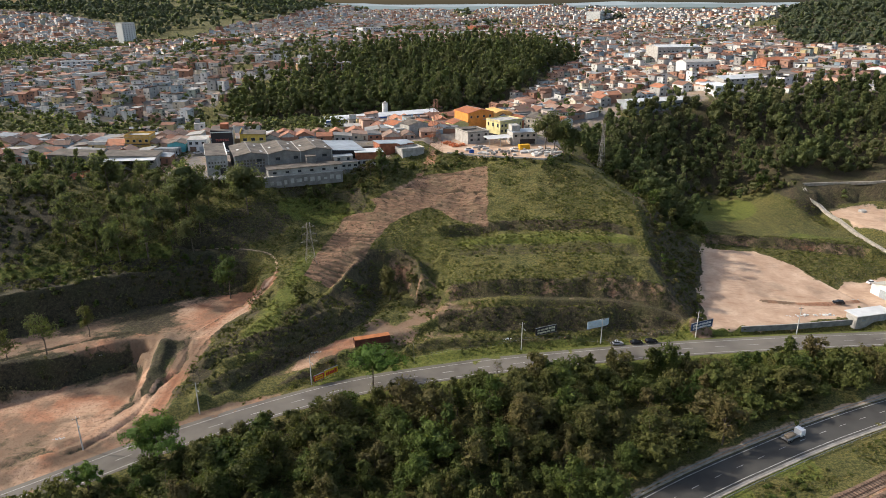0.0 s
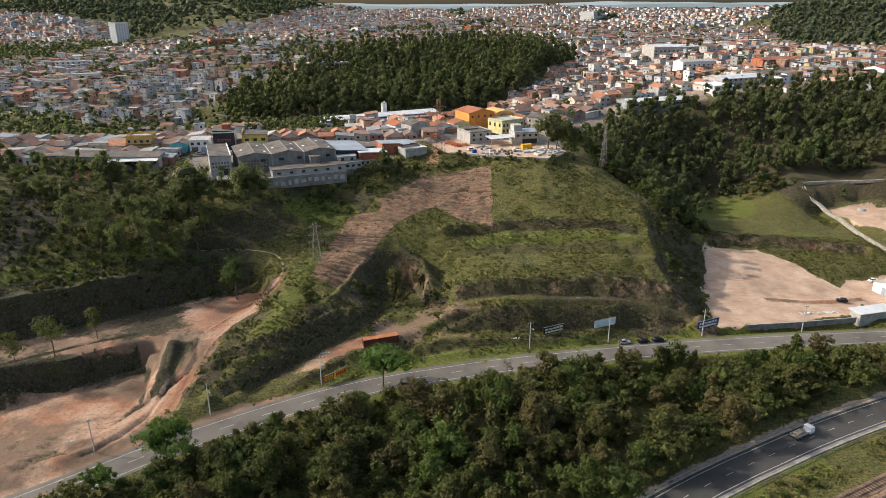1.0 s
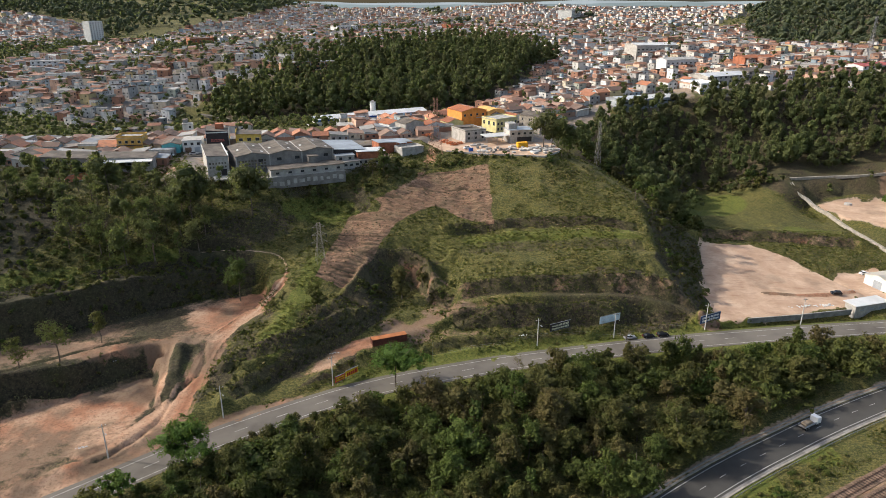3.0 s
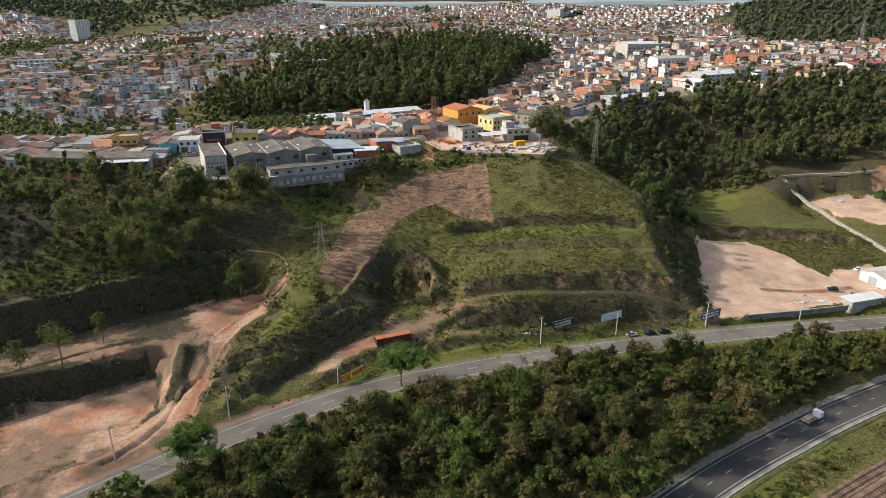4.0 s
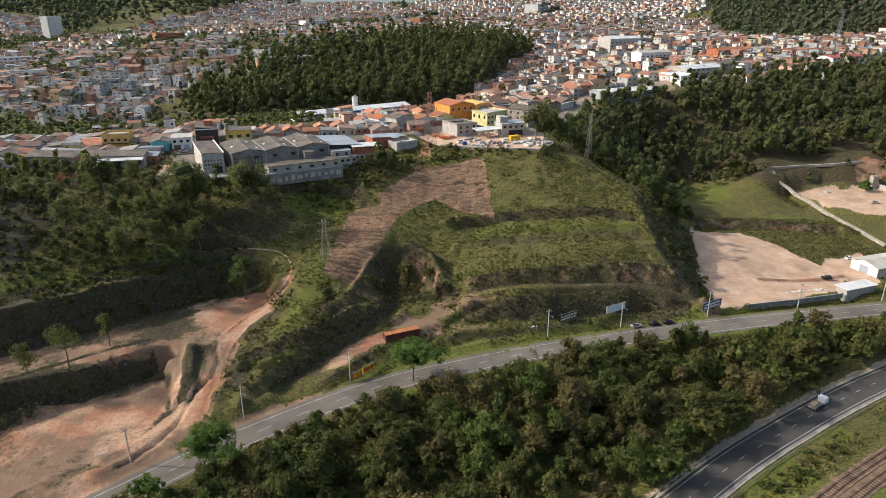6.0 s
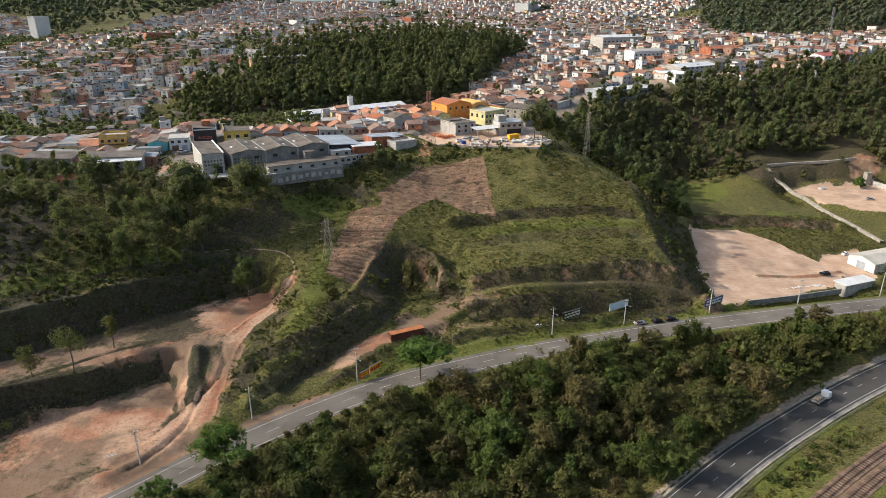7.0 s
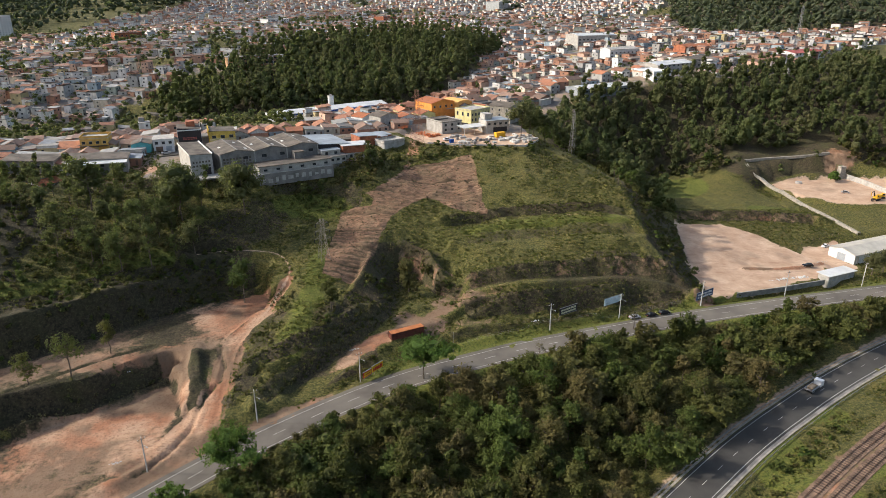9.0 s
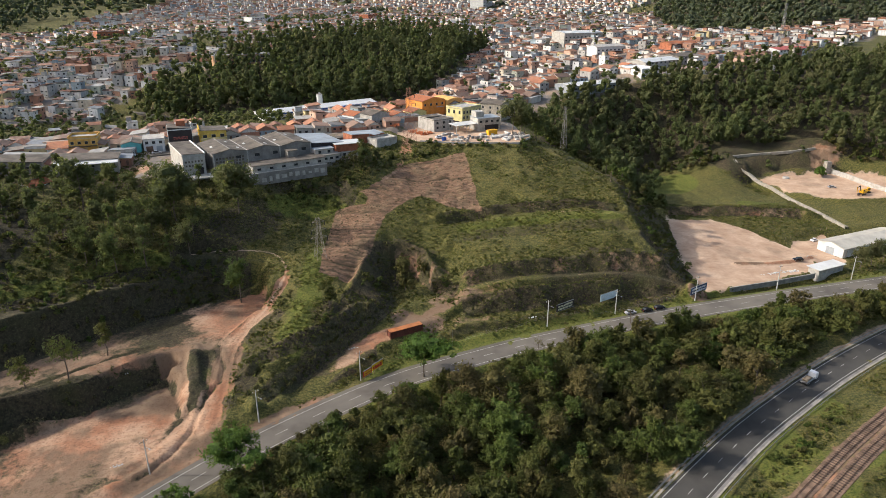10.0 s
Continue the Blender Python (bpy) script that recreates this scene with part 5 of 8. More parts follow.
def west_trees():
    rng = np.random.RandomState(12)
    kinds = [tree_kind(50 + k, r, t, s, c, 80, 0.32, leaf_tall, inner=1, fill=0.5) for k, (r, t, s, c) in enumerate([(4.6, 12, 3.5, 20), (3.4, 12, 4.0, 16), (5.2, 11, 3.2, 22), (2.8, 9, 2.6, 13)])]

    def keep(x, y):
        d = np.minimum(-in_polygon(x, y, HIGH_PAD), -in_polygon(x, y, LOW_PAD))
        edge = 262 + 0.1 * (x + 110)
        band = (y > edge) & (y < np.where(x < -122, 300, 279)) & (x < -82)
        west = (x < -96) & (y > 208 + 0.25 * (-x - 110)) & (lattice(x, y, 18, 51) > np.where(x < -142, 0.15, -0.4))
        return (d > 10) & (x > -250) & (band | west) & (in_polygon(x, y, WORKS) < -3) & (y < 300)

    xs, ys = scatter(rng, (-250, -60), (195, 302), 7.0, keep)
    first = np.argsort(np.hypot(xs + 90, ys - 150))
    xs, ys = xs[first], ys[first]
    for x, y in list(zip(xs, ys))[:80]:
        plant(kinds[rng.randint(len(kinds))], x, y, rng.uniform(0.6, 1.15) * (0.72 if y > 252 or x < -150 else 1.0), rng.uniform(0, 6.28), "broadleaf tree on the shaded slope below the houses", group="trees on the west slope")
    more = [crown_arrays(rng, r, t, s, c, 44, 0.6) for r, t, s, c in ((4.2, 9, 2.5, 12), (3.2, 9, 3.0, 10), (4.8, 8, 2.2, 13))]
    joined_wood("west_wood", xs[80:], ys[80:], more, rng, "dark green trees on the slope below the houses", (leaf_tall, leaf_tall), (0.45, 0.8))
    shrub = [crown_arrays(rng, r, t, -0.3, 5, 17, 0.42) for r, t in ((1.6, 2.0), (2.2, 2.6), (1.2, 1.5))]

    def low(x, y):
        d = np.maximum.reduce([in_polygon(x, y, HIGH_PAD), in_polygon(x, y, LOW_PAD), in_polygon(x, y, PLOUGH_A) + 2, 4 - line_distance(x, y, HAUL_ROAD)[0], in_polygon(x, y, WORKS), in_polygon(x, y, YARD)])
        w = (x < -82) & (y > 190) & (y < 300) & (lattice(x, y, 14, 52) > np.where((x < -105) & (y < 242), -0.55, 0.0))
        rim = (x > -60) & (x < 62) & (y > 279 + 0.42 * (x + 60)) & (y < 300 + 0.25 * (x + 60)) & (rng.rand(len(x)) < 0.8)
        gully = (x > -44) & (x < 0) & (y > 208) & (y < 246) & (lattice(x, y, 9, 53) > 0.1) & (line_distance(x, y, RAMP)[0] > 4.5) & (rng.rand(len(x)) < 0.3)
        spur = (x > -80) & (x < -38) & (y > 170) & (y < 214) & (lattice(x, y, 8, 58) > 0.05) & (line_distance(x, y, HIGHWAY)[0] > 11) & (line_distance(x, y, RAMP)[0] > 4.5) & (rng.rand(len(x)) < 0.3)
        flank = (x > 85.5) & (x < 118) & (y > 222) & (y < 304) & (in_polygon(x, y, PALE_PAD) < -2) & (in_polygon(x, y, PALE_PAD) > -30) & (rng.rand(len(x)) < 0.8)
        scrub = (x > -95) & (x < -22) & (y > 268 + 0.15 * (x + 95)) & (y < 282 + 0.3 * (x + 95)) & (lattice(x, y, 12, 54) > -0.3)
        hedge = (line_distance(x, y, [(-4, 325), (20, 315.5), (48, 309.5), (60, 322)])[0] < 2.6)
        return (d < -1) & (w | rim | gully | flank | scrub | spur | hedge)

    def rough_bank(x, y):
        spur = (x > -84) & (x < -32) & (y > 160) & (y < 218) & (lattice(x, y, 7, 59) > -0.25) & (line_distance(x, y, HIGHWAY)[0] > 11) & (np.abs(x + 61 - (y - 195) * 0.26) > 5)
        foot = np.zeros(len(x), bool)
        for line, wide, flat, fade in LOW_BANKS + HIGH_BANKS[:1] + WEST_BANKS:
            d, along_it, side = line_distance(x, y, line)
            foot |= (side > 0) & (d < wide + 1.0) & (along_it > 0.02) & (along_it < len(line) - 1.02) & (x > -125)
        clear = np.maximum.reduce([in_polygon(x, y, HIGH_PAD), in_polygon(x, y, LOW_PAD), in_polygon(x, y, PLOUGH_A), 4 - line_distance(x, y, HAUL_ROAD)[0], 4 - line_distance(x, y, RAMP)[0], 1.6 - line_distance(x, y, BENCH)[0]])
        weeds = (x > -40) & (x < 90) & (y > 226) & (y < 310) & (lattice(x, y, 5, 60) + 0.7 * lattice(x, y, 19, 63) > 1.0)
        return (clear < -0.5) & (spur | foot | weeds) & (rng.rand(len(x)) < 0.8)

    clump = [crown_arrays(rng, r, t, -0.25, 3, 11, 0.27) for r, t in ((0.75, 0.9), (1.05, 1.1), (0.6, 1.2), (0.9, 0.7))]
    bx, by = scatter(rng, (-130, 95), (150, 312), 1.75, rough_bank)
    joined_wood("bank_scrub", bx, by, clump, rng, "rough knee-high scrub and weeds on the steep banks", (leaf_scrub, leaf_scrub), (0.5, 1.35), 0.0, "scrub")
    tilled = lambda x, y: (in_polygon(x, y, PLOUGH_A) > 0.6) & (rng.rand(len(x)) < 0.35 + 0.5 * furrows(x, y)[1] + 0.25 * (furrows(x, y)[0] < -0.4))
    px, py = scatter(rng, (-53, 23), (222, 311), 1.25, tilled)
    clod = [crown_arrays(rng, r, t, -0.12, 3, 5, 0.16) for r, t in ((0.42, 0.4), (0.6, 0.5), (0.34, 0.55))]
    joined_wood("field_clods", px, py, clod, rng, "dark clods and dry weeds strewn over the ploughed strips", (leaf_clod, leaf_clod), (0.45, 1.3), 0.0, "clods")
    toe = lambda x, y: ((np.abs(in_polygon(x, y, LOW_PAD) + 1.2) < 1.6) & (y > 160) | (np.abs(in_polygon(x, y, HIGH_PAD) + 1.0) < 1.4) & (y > 196)) & (x < -97) & (rng.rand(len(x)) < 0.75)
    bx, by = scatter(rng, (-160, -80), (155, 240), 1.3, toe)
    dead = [crown_arrays(rng, r, t, -0.1, 3, 14, 0.16, inner=0) for r, t in ((0.6, 1.3), (0.8, 1.0), (0.5, 1.6))]
    joined_wood("dead_scrub", bx, by, dead, rng, "dry grey scrub at the foot of the cut banks", (leaf_dry, bark), (0.6, 1.3), 0.0, "scrub")
    bx, by = scatter(rng, (-200, 110), (185, 345), 3.4, low)
    joined_wood("slope_shrubs", bx, by, shrub, rng, "scrub and bushes on the steep banks", (leaf_broad, leaf_broad), (0.5, 1.3), 0.0, "bushes")


def kerb_bushes():
    rng = np.random.RandomState(18)
    shrub = [crown_arrays(rng, r, t, -0.3, 6, 40, 0.3) for r, t in ((1.6, 2.0), (2.2, 2.4), (1.2, 1.3))]
    near = lambda x, y: (line_distance(x, y, LOW_ROAD)[2] < 0) & (line_distance(x, y, LOW_ROAD)[0] > 8.5) & (line_distance(x, y, RAILWAY)[0] > 8) & (lattice(x, y, 9, 57) > 0.0)
    xs, ys = scatter(rng, (20, 200), (100, 190), 3.2, near)
    joined_wood("roadside_scrub", xs, ys, shrub, rng, "scrub and bushes on the bank between road and railway", (leaf_broad, leaf_broad), (0.4, 1.2), 0.0, "bushes")


def lone_trees():
    rng = np.random.RandomState(14)
    flat = tree_kind(70, 7.6, 6.5, 4.6, 48, 150, 0.24, leaf_bright, inner=2, fill=0.5)
    plant(flat, -21.5, 178.0, 1.38, 0.4, "bright green spreading tree beside the highway")
    plant(tree_kind(71, 7.4, 8.0, 2.2, 48, 150, 0.24, leaf_bright, inner=2, fill=0.5), -73.2, 142.6, 1.14, 1.0, "bright green round-topped tree beside the highway")
    plant(tree_kind(79, 3.4, 4.6, 1.6, 22, 90, 0.24, leaf_bright, inner=1, fill=0.5), -86.0, 131.2, 1.3, 2.2, "small bright green tree beside the highway")
    slim = [tree_kind(72 + k, r, t, s, 16, 70, 0.28, leaf_broad, 0.03, 1, 0.6) for k, (r, t, s) in enumerate([(3.4, 12, 5), (2.7, 7, 3.0), (2.9, 6.5, 2.2)])]
    airy = [tree_kind(80 + k, r, t, s, 26, 55, 0.26, leaf_airy, 0.03, 0) for k, (r, t, s) in enumerate([(5.2, 9.5, 4.0), (2.6, 7.5, 3.2), (4.4, 7, 2.6)])]
    for x, y, k, s in ((-131.4, 177.3, 2, 1.0), (-121.9, 181.2, 0, 1.0), (-114.8, 193.4, 1, 1.0)):
        plant(airy[k], x, y, s, rng.uniform(0, 6.28), "thin young tree with airy olive foliage on bare soil")
    plant(tree_kind(84, 6.4, 12, 4.5, 34, 70, 0.3, leaf_broad, 0.03, 1, 0.55), -78.9, 226.0, 1.0, 2.0, "tall dark tree with an open crown on the pad's edge")
    plant(tree_kind(85, 4.2, 13, 2.0, 30, 70, 0.36, leaf_broad, 0.02), -19.8, 228.5, 1.0, 2.0, "tall narrow dark tree standing in the gully")
    for x, y, k, s in ((-48.6, 207.4, 2, 1.25), (83, 279, 1, 1.0), (88, 270, 1, 0.9), (92, 266, 2, 0.8),
                       (-12, 237, 2, 0.9), (98, 232, 2, 0.7), (101, 282, 1, 1.0), (97, 296, 2, 1.2), (93, 306, 1, 1.1), (58, 318, 0, 0.62), (63, 327, 2, 1.35), (56, 332, 2, 1.5), (-28, 300, 2, 1.1), (-33, 296, 2, 0.9)):
        plant(slim[k], x, y, s, rng.uniform(0, 6.28), "slender tree with thin foliage on open ground")
    broad = [tree_kind(90 + k, r, t, s, 26, 90, 0.34, leaf_tall, fill=0.68) for k, (r, t, s) in enumerate([(5.5, 11, 3.5), (4.6, 12, 3.0)])]
    for x, y, k, s in ((-103, 258, 0, 1.55), (-80.5, 263, 0, 1.5), (180, 230.5, 0, 0.8), (187.5, 232.5, 1, 0.85), (196, 235, 0, 0.8), (206, 238, 1, 0.8), (-136, 262, 1, 1.5), (-108, 262, 1, 0.9), (-121, 270, 1, 0.85), (-150, 255, 1, 0.8), (-128, 250, 1, 0.8), (51.5, 331, 0, 1.35), (67, 341, 1, 1.1), (62, 345, 0, 1.1), (-58, 279.5, 1, 0.5), (-50, 283, 1, 0.45), (-87, 272, 1, 0.7), (-28, 298, 0, 0.6), (-21, 305, 1, 0.5)):
        plant(broad[k], x, y, s, rng.uniform(0, 6.28), "large broadleaf tree with a full dark crown below the houses")
    plant(tree_kind(95, 3.6, 3.6, 0.2, 16, 60, 0.4, leaf_bright), 245.5, 337.5, 1.5, 0.5, "round green bush in front of the quarry wall", "bush", name="bush")
    bare = trunk_mesh(rng, 5.5, 0.13, 9, 2.4), mixed_mesh("crown", *crown_arrays(rng, 2.6, 4.5, 2.5, 9, 22, 0.2, inner=0), (leaf_dry, bark))
    for x, y, s in ((17, 183.5, 1.0), (56.5, 198.0, 1.15)):
        ob = thing("bare_tree", Matrix.LocRotScale((x, y, height(x, y)), Euler((0, 0, x)), (s, s, s)), "nearly leafless grey-brown tree beside the highway", "tree")
        part("trunk", bare[0], None, ob)
        part("crown", bare[1], None, ob)


def tufts():
    """Rough grass and weeds on open slopes, as crossed blades."""
    rng = np.random.RandomState(15)

    def keep(x, y):
        bare = np.maximum.reduce([in_polygon(x, y, HIGH_PAD), in_polygon(x, y, LOW_PAD), in_polygon(x, y, PALE_PAD), in_polygon(x, y, PLOUGH_A), in_polygon(x, y, YARD), in_polygon(x, y, WORKS),
                                  3.5 - line_distance(x, y, HAUL_ROAD)[0], 4 - line_distance(x, y, RAMP)[0], np.where(x < -60, 16, 7) - line_distance(x, y, HIGHWAY)[0], 1.5 - line_distance(x, y, BENCH)[0], in_polygon(x, y, QUARRY), in_polygon(x, y, FIELD), in_polygon(x, y, SHED_APRON) + 2])
        north = line_distance(x, y, HIGHWAY)[2] > 0
        south = (line_distance(x, y, LOW_ROAD)[2] < 0) & (line_distance(x, y, LOW_ROAD)[0] > 9) & (line_distance(x, y, RAILWAY)[0] > 6.5) & (y < 185)
        banks = (x < -84) & (y > 150) & (y < 222) & (np.maximum(in_polygon(x, y, HIGH_PAD), in_polygon(x, y, LOW_PAD)) > -13)
        return (bare < 0) & ~banks & (north | south) & (lattice(x, y, 5, 61) + lattice(x, y, 16, 62) > -0.55)

    xs, ys = scatter(rng, (-150, 205), (112, 345), 1.0, keep)
    zs = land(xs, ys)
    n, per = len(xs), 3
    c = np.repeat(np.stack([xs, ys, zs], 1), per, 0) + rng.randn(n * per, 3) * (0.35, 0.35, 0)
    size = np.repeat(0.16 + 0.56 * rng.rand(n) ** 1.7, per)[:, None]
    a = rng.uniform(0, 2 * math.pi, n * per)
    u = np.stack([np.cos(a), np.sin(a), np.zeros_like(a)], 1) * size * 0.75
    up = np.stack([rng.randn(n * per) * 0.6, rng.randn(n * per) * 0.6, np.full(n * per, 0.85)], 1) * size
    q = np.stack([c - u, c + u, c + u * 0.5 + up, c - u * 0.6 + up * 0.8], 1).reshape(-1, 3) - (0, 0, 0.05)
    me = mixed_mesh("grass", q, np.arange(len(q)).reshape(-1, 4), np.zeros((3, 3)) - (0, 0, 50), np.array([[0, 1, 2]]), (grass_tuft, grass_tuft), np.concatenate([np.repeat(rng.rand(n), per * 4), np.zeros(3)]))
    tagged(new("grass", me), "rough grass and weeds in tufts on the slopes", "grass", kind="stuff")


valley_wood()
east_wood()
centre_wood()
far_woods()
west_trees()
lone_trees()
kerb_bushes()
tufts()


# ---- hazy ridges on the horizon ----
def horizon():
    """Three plain ridges of far hills, past everything else, with haze painted as a glow."""
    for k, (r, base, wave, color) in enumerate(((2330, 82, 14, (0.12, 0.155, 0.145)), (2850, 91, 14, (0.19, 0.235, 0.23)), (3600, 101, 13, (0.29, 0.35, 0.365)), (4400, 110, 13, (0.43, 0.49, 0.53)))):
        n = Nodes("haze_glow_ridge", 1.0)
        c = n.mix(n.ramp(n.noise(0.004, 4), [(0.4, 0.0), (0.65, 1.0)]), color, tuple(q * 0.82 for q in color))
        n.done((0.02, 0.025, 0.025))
        # emission imitates the haze; the farther the ridge, the paler its glow
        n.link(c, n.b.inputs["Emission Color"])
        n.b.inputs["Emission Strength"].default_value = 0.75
        a = np.linspace(radians(20), radians(160), 260)
        x, y = r * np.cos(a), r * np.sin(a)
        top = base + wave * (lattice(x, y, 700, 70 + k) + 0.5 * lattice(x, y, 260, 80 + k) + 0.2 * lattice(x, y, 90, 90 + k))
        co = np.concatenate([np.stack([x, y, np.full_like(x, -20)], 1), np.stack([x, y, top], 1)])
        i = np.arange(len(a) - 1)
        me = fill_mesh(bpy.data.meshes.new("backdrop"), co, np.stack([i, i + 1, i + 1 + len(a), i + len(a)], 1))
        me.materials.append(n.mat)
        tagged(new("backdrop", me), "far hill ridge with glowing, painted blue-grey haze", "backdrop", kind="structure")


horizon()


# ---- roads and rails ----
def build_roads():
    road = tagged(part("road", ribbon(HIGHWAY, -4.9, 5.4, 0.06, 0.4), asphalt_old), "grey worn asphalt highway with white lane markings", "road", kind="structure")
    for off in (-3.75, 3.75):
        part("edge_line", ribbon(HIGHWAY, off - 0.08, off + 0.08, 0.07, 0.02), line_paint, road)
    dash_row(HIGHWAY, road, 120, 600, 12.0, 4.0)
    low = tagged(part("road", ribbon(LOW_ROAD, -4.6, 4.6, 0.06, 0.4), asphalt_new), "dark new asphalt road with white lane markings", "road", kind="structure")
    for off in (-3.9, 3.9):
        part("edge_line", ribbon(LOW_ROAD, off - 0.09, off + 0.09, 0.07, 0.02), line_paint, low)
    dash_row(LOW_ROAD, low, 100, 520, 8.5, 2.6)
    gutter = tagged(part("drainage_channel", ribbon(LOW_ROAD, 4.9, 5.5, 0.12, 0.5), weathered_concrete), "pale concrete drainage channel beside the road", "drain", kind="structure")
    part("channel_lip", ribbon(LOW_ROAD, 6.1, 6.5, 0.16, 0.5), weathered_concrete, gutter)
    kerb = tagged(part("kerb", ribbon(LOW_ROAD, -5.9, -5.45, 0.18, 0.6), weathered_concrete), "pale worn concrete kerb along the low road", "kerb", kind="structure")
    part("gutter", ribbon(LOW_ROAD, -5.4, -4.65, 0.075, 0.4), old_concrete, kerb)


def dash_row(line, parent, start, end, pitch, size):
    s = start
    while s < min(end, line_length(line) - size):
        part("lane_dash", ribbon(stretch_of(line, s, size), -0.07, 0.07, 0.07, 0.02), line_paint, parent)
        s += pitch


def guard_rail():
    """Steel crash barrier along the low road's bank."""
    line = stretch_of(LOW_ROAD, 150, 230)
    rail = tagged(part("guard_rail", ribbon([(x, y, z) for x, y, z in line], -7.0, -6.92, 0.75, 0.3), steel), "weathered steel crash barrier along the low road", "guard rail", kind="structure")
    post = bpy.data.meshes.new("post")
    bm = box((0.12, 0.12, 0.8), (0, 0, 0))
    bm.to_mesh(post)
    bm.free()
    post.materials.append(steel)
    p = np.array(line)
    d = np.gradient(p[:, :2], axis=0)
    d /= np.linalg.norm(d, axis=1)[:, None]
    for k in range(0, len(p), 2):
        x, y = p[k, 0] + d[k, 1] * 7.05, p[k, 1] - d[k, 0] * 7.05
        ob = part("post", post, None, rail)
        ob.location = (x, y, p[k, 2] + 0.02)


def build_railway():
    rust = worn("rusty_rail", (0.13, 0.075, 0.05), 0.6, 0.4)
    tie = worn("sleeper_wood", (0.09, 0.065, 0.05), 0.95)
    me = bpy.data.meshes.new("sleeper")
    bm = box((0.24, 2.7, 0.16), (0, 0, 0), 0.02)
    bm.to_mesh(me)
    bm.free()
    me.materials.append(tie)
    for side in (-2.3, 2.3):
        track = thing("railway_track", Matrix.Identity(4), "rusty railway track on wooden sleepers in brown ballast", "railway track", "railway tracks")
        p = np.array(RAILWAY)
        d = np.gradient(p[:, :2], axis=0)
        d /= np.linalg.norm(d, axis=1)[:, None]
        mid = np.column_stack([p[:, :2] + np.stack([-d[:, 1], d[:, 0]], 1) * side, p[:, 2]])
        part("ballast", ribbon(mid, -1.9, 1.9, 0.12, 0.3), worn("brown_ballast", (0.2, 0.13, 0.09), 0.95, grain=6.0, amount=0.5), track)
        for off in (-0.8, 0.8):
            part("rail", ribbon(mid, off - 0.045, off + 0.045, 0.42, 0.18), rust, track)
        s = 175.0
        while s < 330:
            q = stretch_of(mid, s, 1.0)
            ob = part("sleeper", me, None, track)
            ob.matrix_basis = pose(q[0][0], q[0][1], q[0][2] + 0.1, 0, 0, math.degrees(math.atan2(q[1][1] - q[0][1], q[1][0] - q[0][0])))
            s += 1.15


# ---- houses ----
def house_kind(seed, w, d, floors, roof, far=False):
    """The parts of one small house: (name, mesh) pairs with the base at z = 0, front to -y."""
    rng = random.Random(seed)
    tall = floors * 2.8
    out = []
    bm = box((w, d, tall + 1.6), (0, 0, -1.6))
    out.append(("wall", bm, wall_paint))
    if roof == "flat":
        bm = bmesh.new()
        add_box(bm, (w + 0.3, d + 0.3, 0.18), (0, 0, tall))
        for x, y, a, b in ((0, -d / 2, w, 0.15), (0, d / 2, w, 0.15), (-w / 2, 0, 0.15, d - 0.2), (w / 2, 0, 0.15, d - 0.2)):
            add_box(bm, (a, b, 0.75), (x, y, tall + 0.18))
        out.append(("roof", bm, roof_slab))
        if seed % 3 == 1:
            out.append(("water_tank", tube((w * 0.22, d * 0.2, tall + 0.18), (w * 0.22, d * 0.2, tall + 1.5), 0.75, 0.65, 10), tank_blue))
    elif roof == "shed":
        bm = prism([(-w / 2 - 0.3, tall + 1.1), (w / 2 + 0.3, tall + 0.1), (w / 2 + 0.3, tall + 0.2), (-w / 2 - 0.3, tall + 1.2)], d + 0.6)
        bmesh.ops.translate(bm, verts=bm.verts, vec=(0, -d / 2 - 0.3, 0))
        out.append(("roof", bm, roof_slab))
        bm = prism([(-w / 2 + 0.02, tall), (w / 2 - 0.02, tall), (-w / 2 + 0.02, tall + 1.05)], d - 0.04)
        bmesh.ops.translate(bm, verts=bm.verts, vec=(0, -d / 2 + 0.02, 0))
        out.append(("gable", bm, wall_paint))
    else:
        r = w * 0.24
        bm = prism([(-w / 2 - 0.45, tall - 0.1), (0, tall + r), (w / 2 + 0.45, tall - 0.1), (w / 2 + 0.45, tall + 0.08), (0, tall + r + 0.2), (-w / 2 - 0.45, tall + 0.08)], d + 0.8)
        bmesh.ops.translate(bm, verts=bm.verts, vec=(0, -d / 2 - 0.4, 0))
        out.append(("roof", bm, roof_tile))
        bm = prism([(-w / 2 + 0.02, tall - 0.05), (w / 2 - 0.02, tall - 0.05), (0, tall + r - 0.05)], d - 0.04)
        bmesh.ops.translate(bm, verts=bm.verts, vec=(0, -d / 2 + 0.02, 0))
        out.append(("gable", bm, wall_paint))
    for f in range(floors):
        n = max(2, int(w / 3))
        for k in range(n):
            x = -w / 2 + w * (k + 0.5) / n
            if f == 0 and k == seed % n:
                out.append(("door", box((1.0, 0.12, 2.1), (x, -d / 2 - 0.02, 0.05)), door_paint))
            else:
                out.append(("window", box((1.3, 0.12, 1.1), (x, -d / 2 - 0.02, f * 2.8 + 1.0)), glass_dark))
        for k in range(2):
            out.append(("window", box((0.12, 1.1, 1.0), ((w / 2 + 0.02) * (1 if k else -1), d * rng.uniform(-0.25, 0.25), f * 2.8 + 1.05)), glass_dark))
    return out


def as_meshes(kind):
    made = []
    for name, bm, mat in kind:
        me = bpy.data.meshes.new(name)
        bm.to_mesh(me)
        bm.free()
        me.materials.append(mat)
        made.append((name, me))
    return made


ROOF_WORDS = {"flat": "a flat concrete roof", "shed": "a low fibre cement roof", "tile": "an orange clay tile roof"}


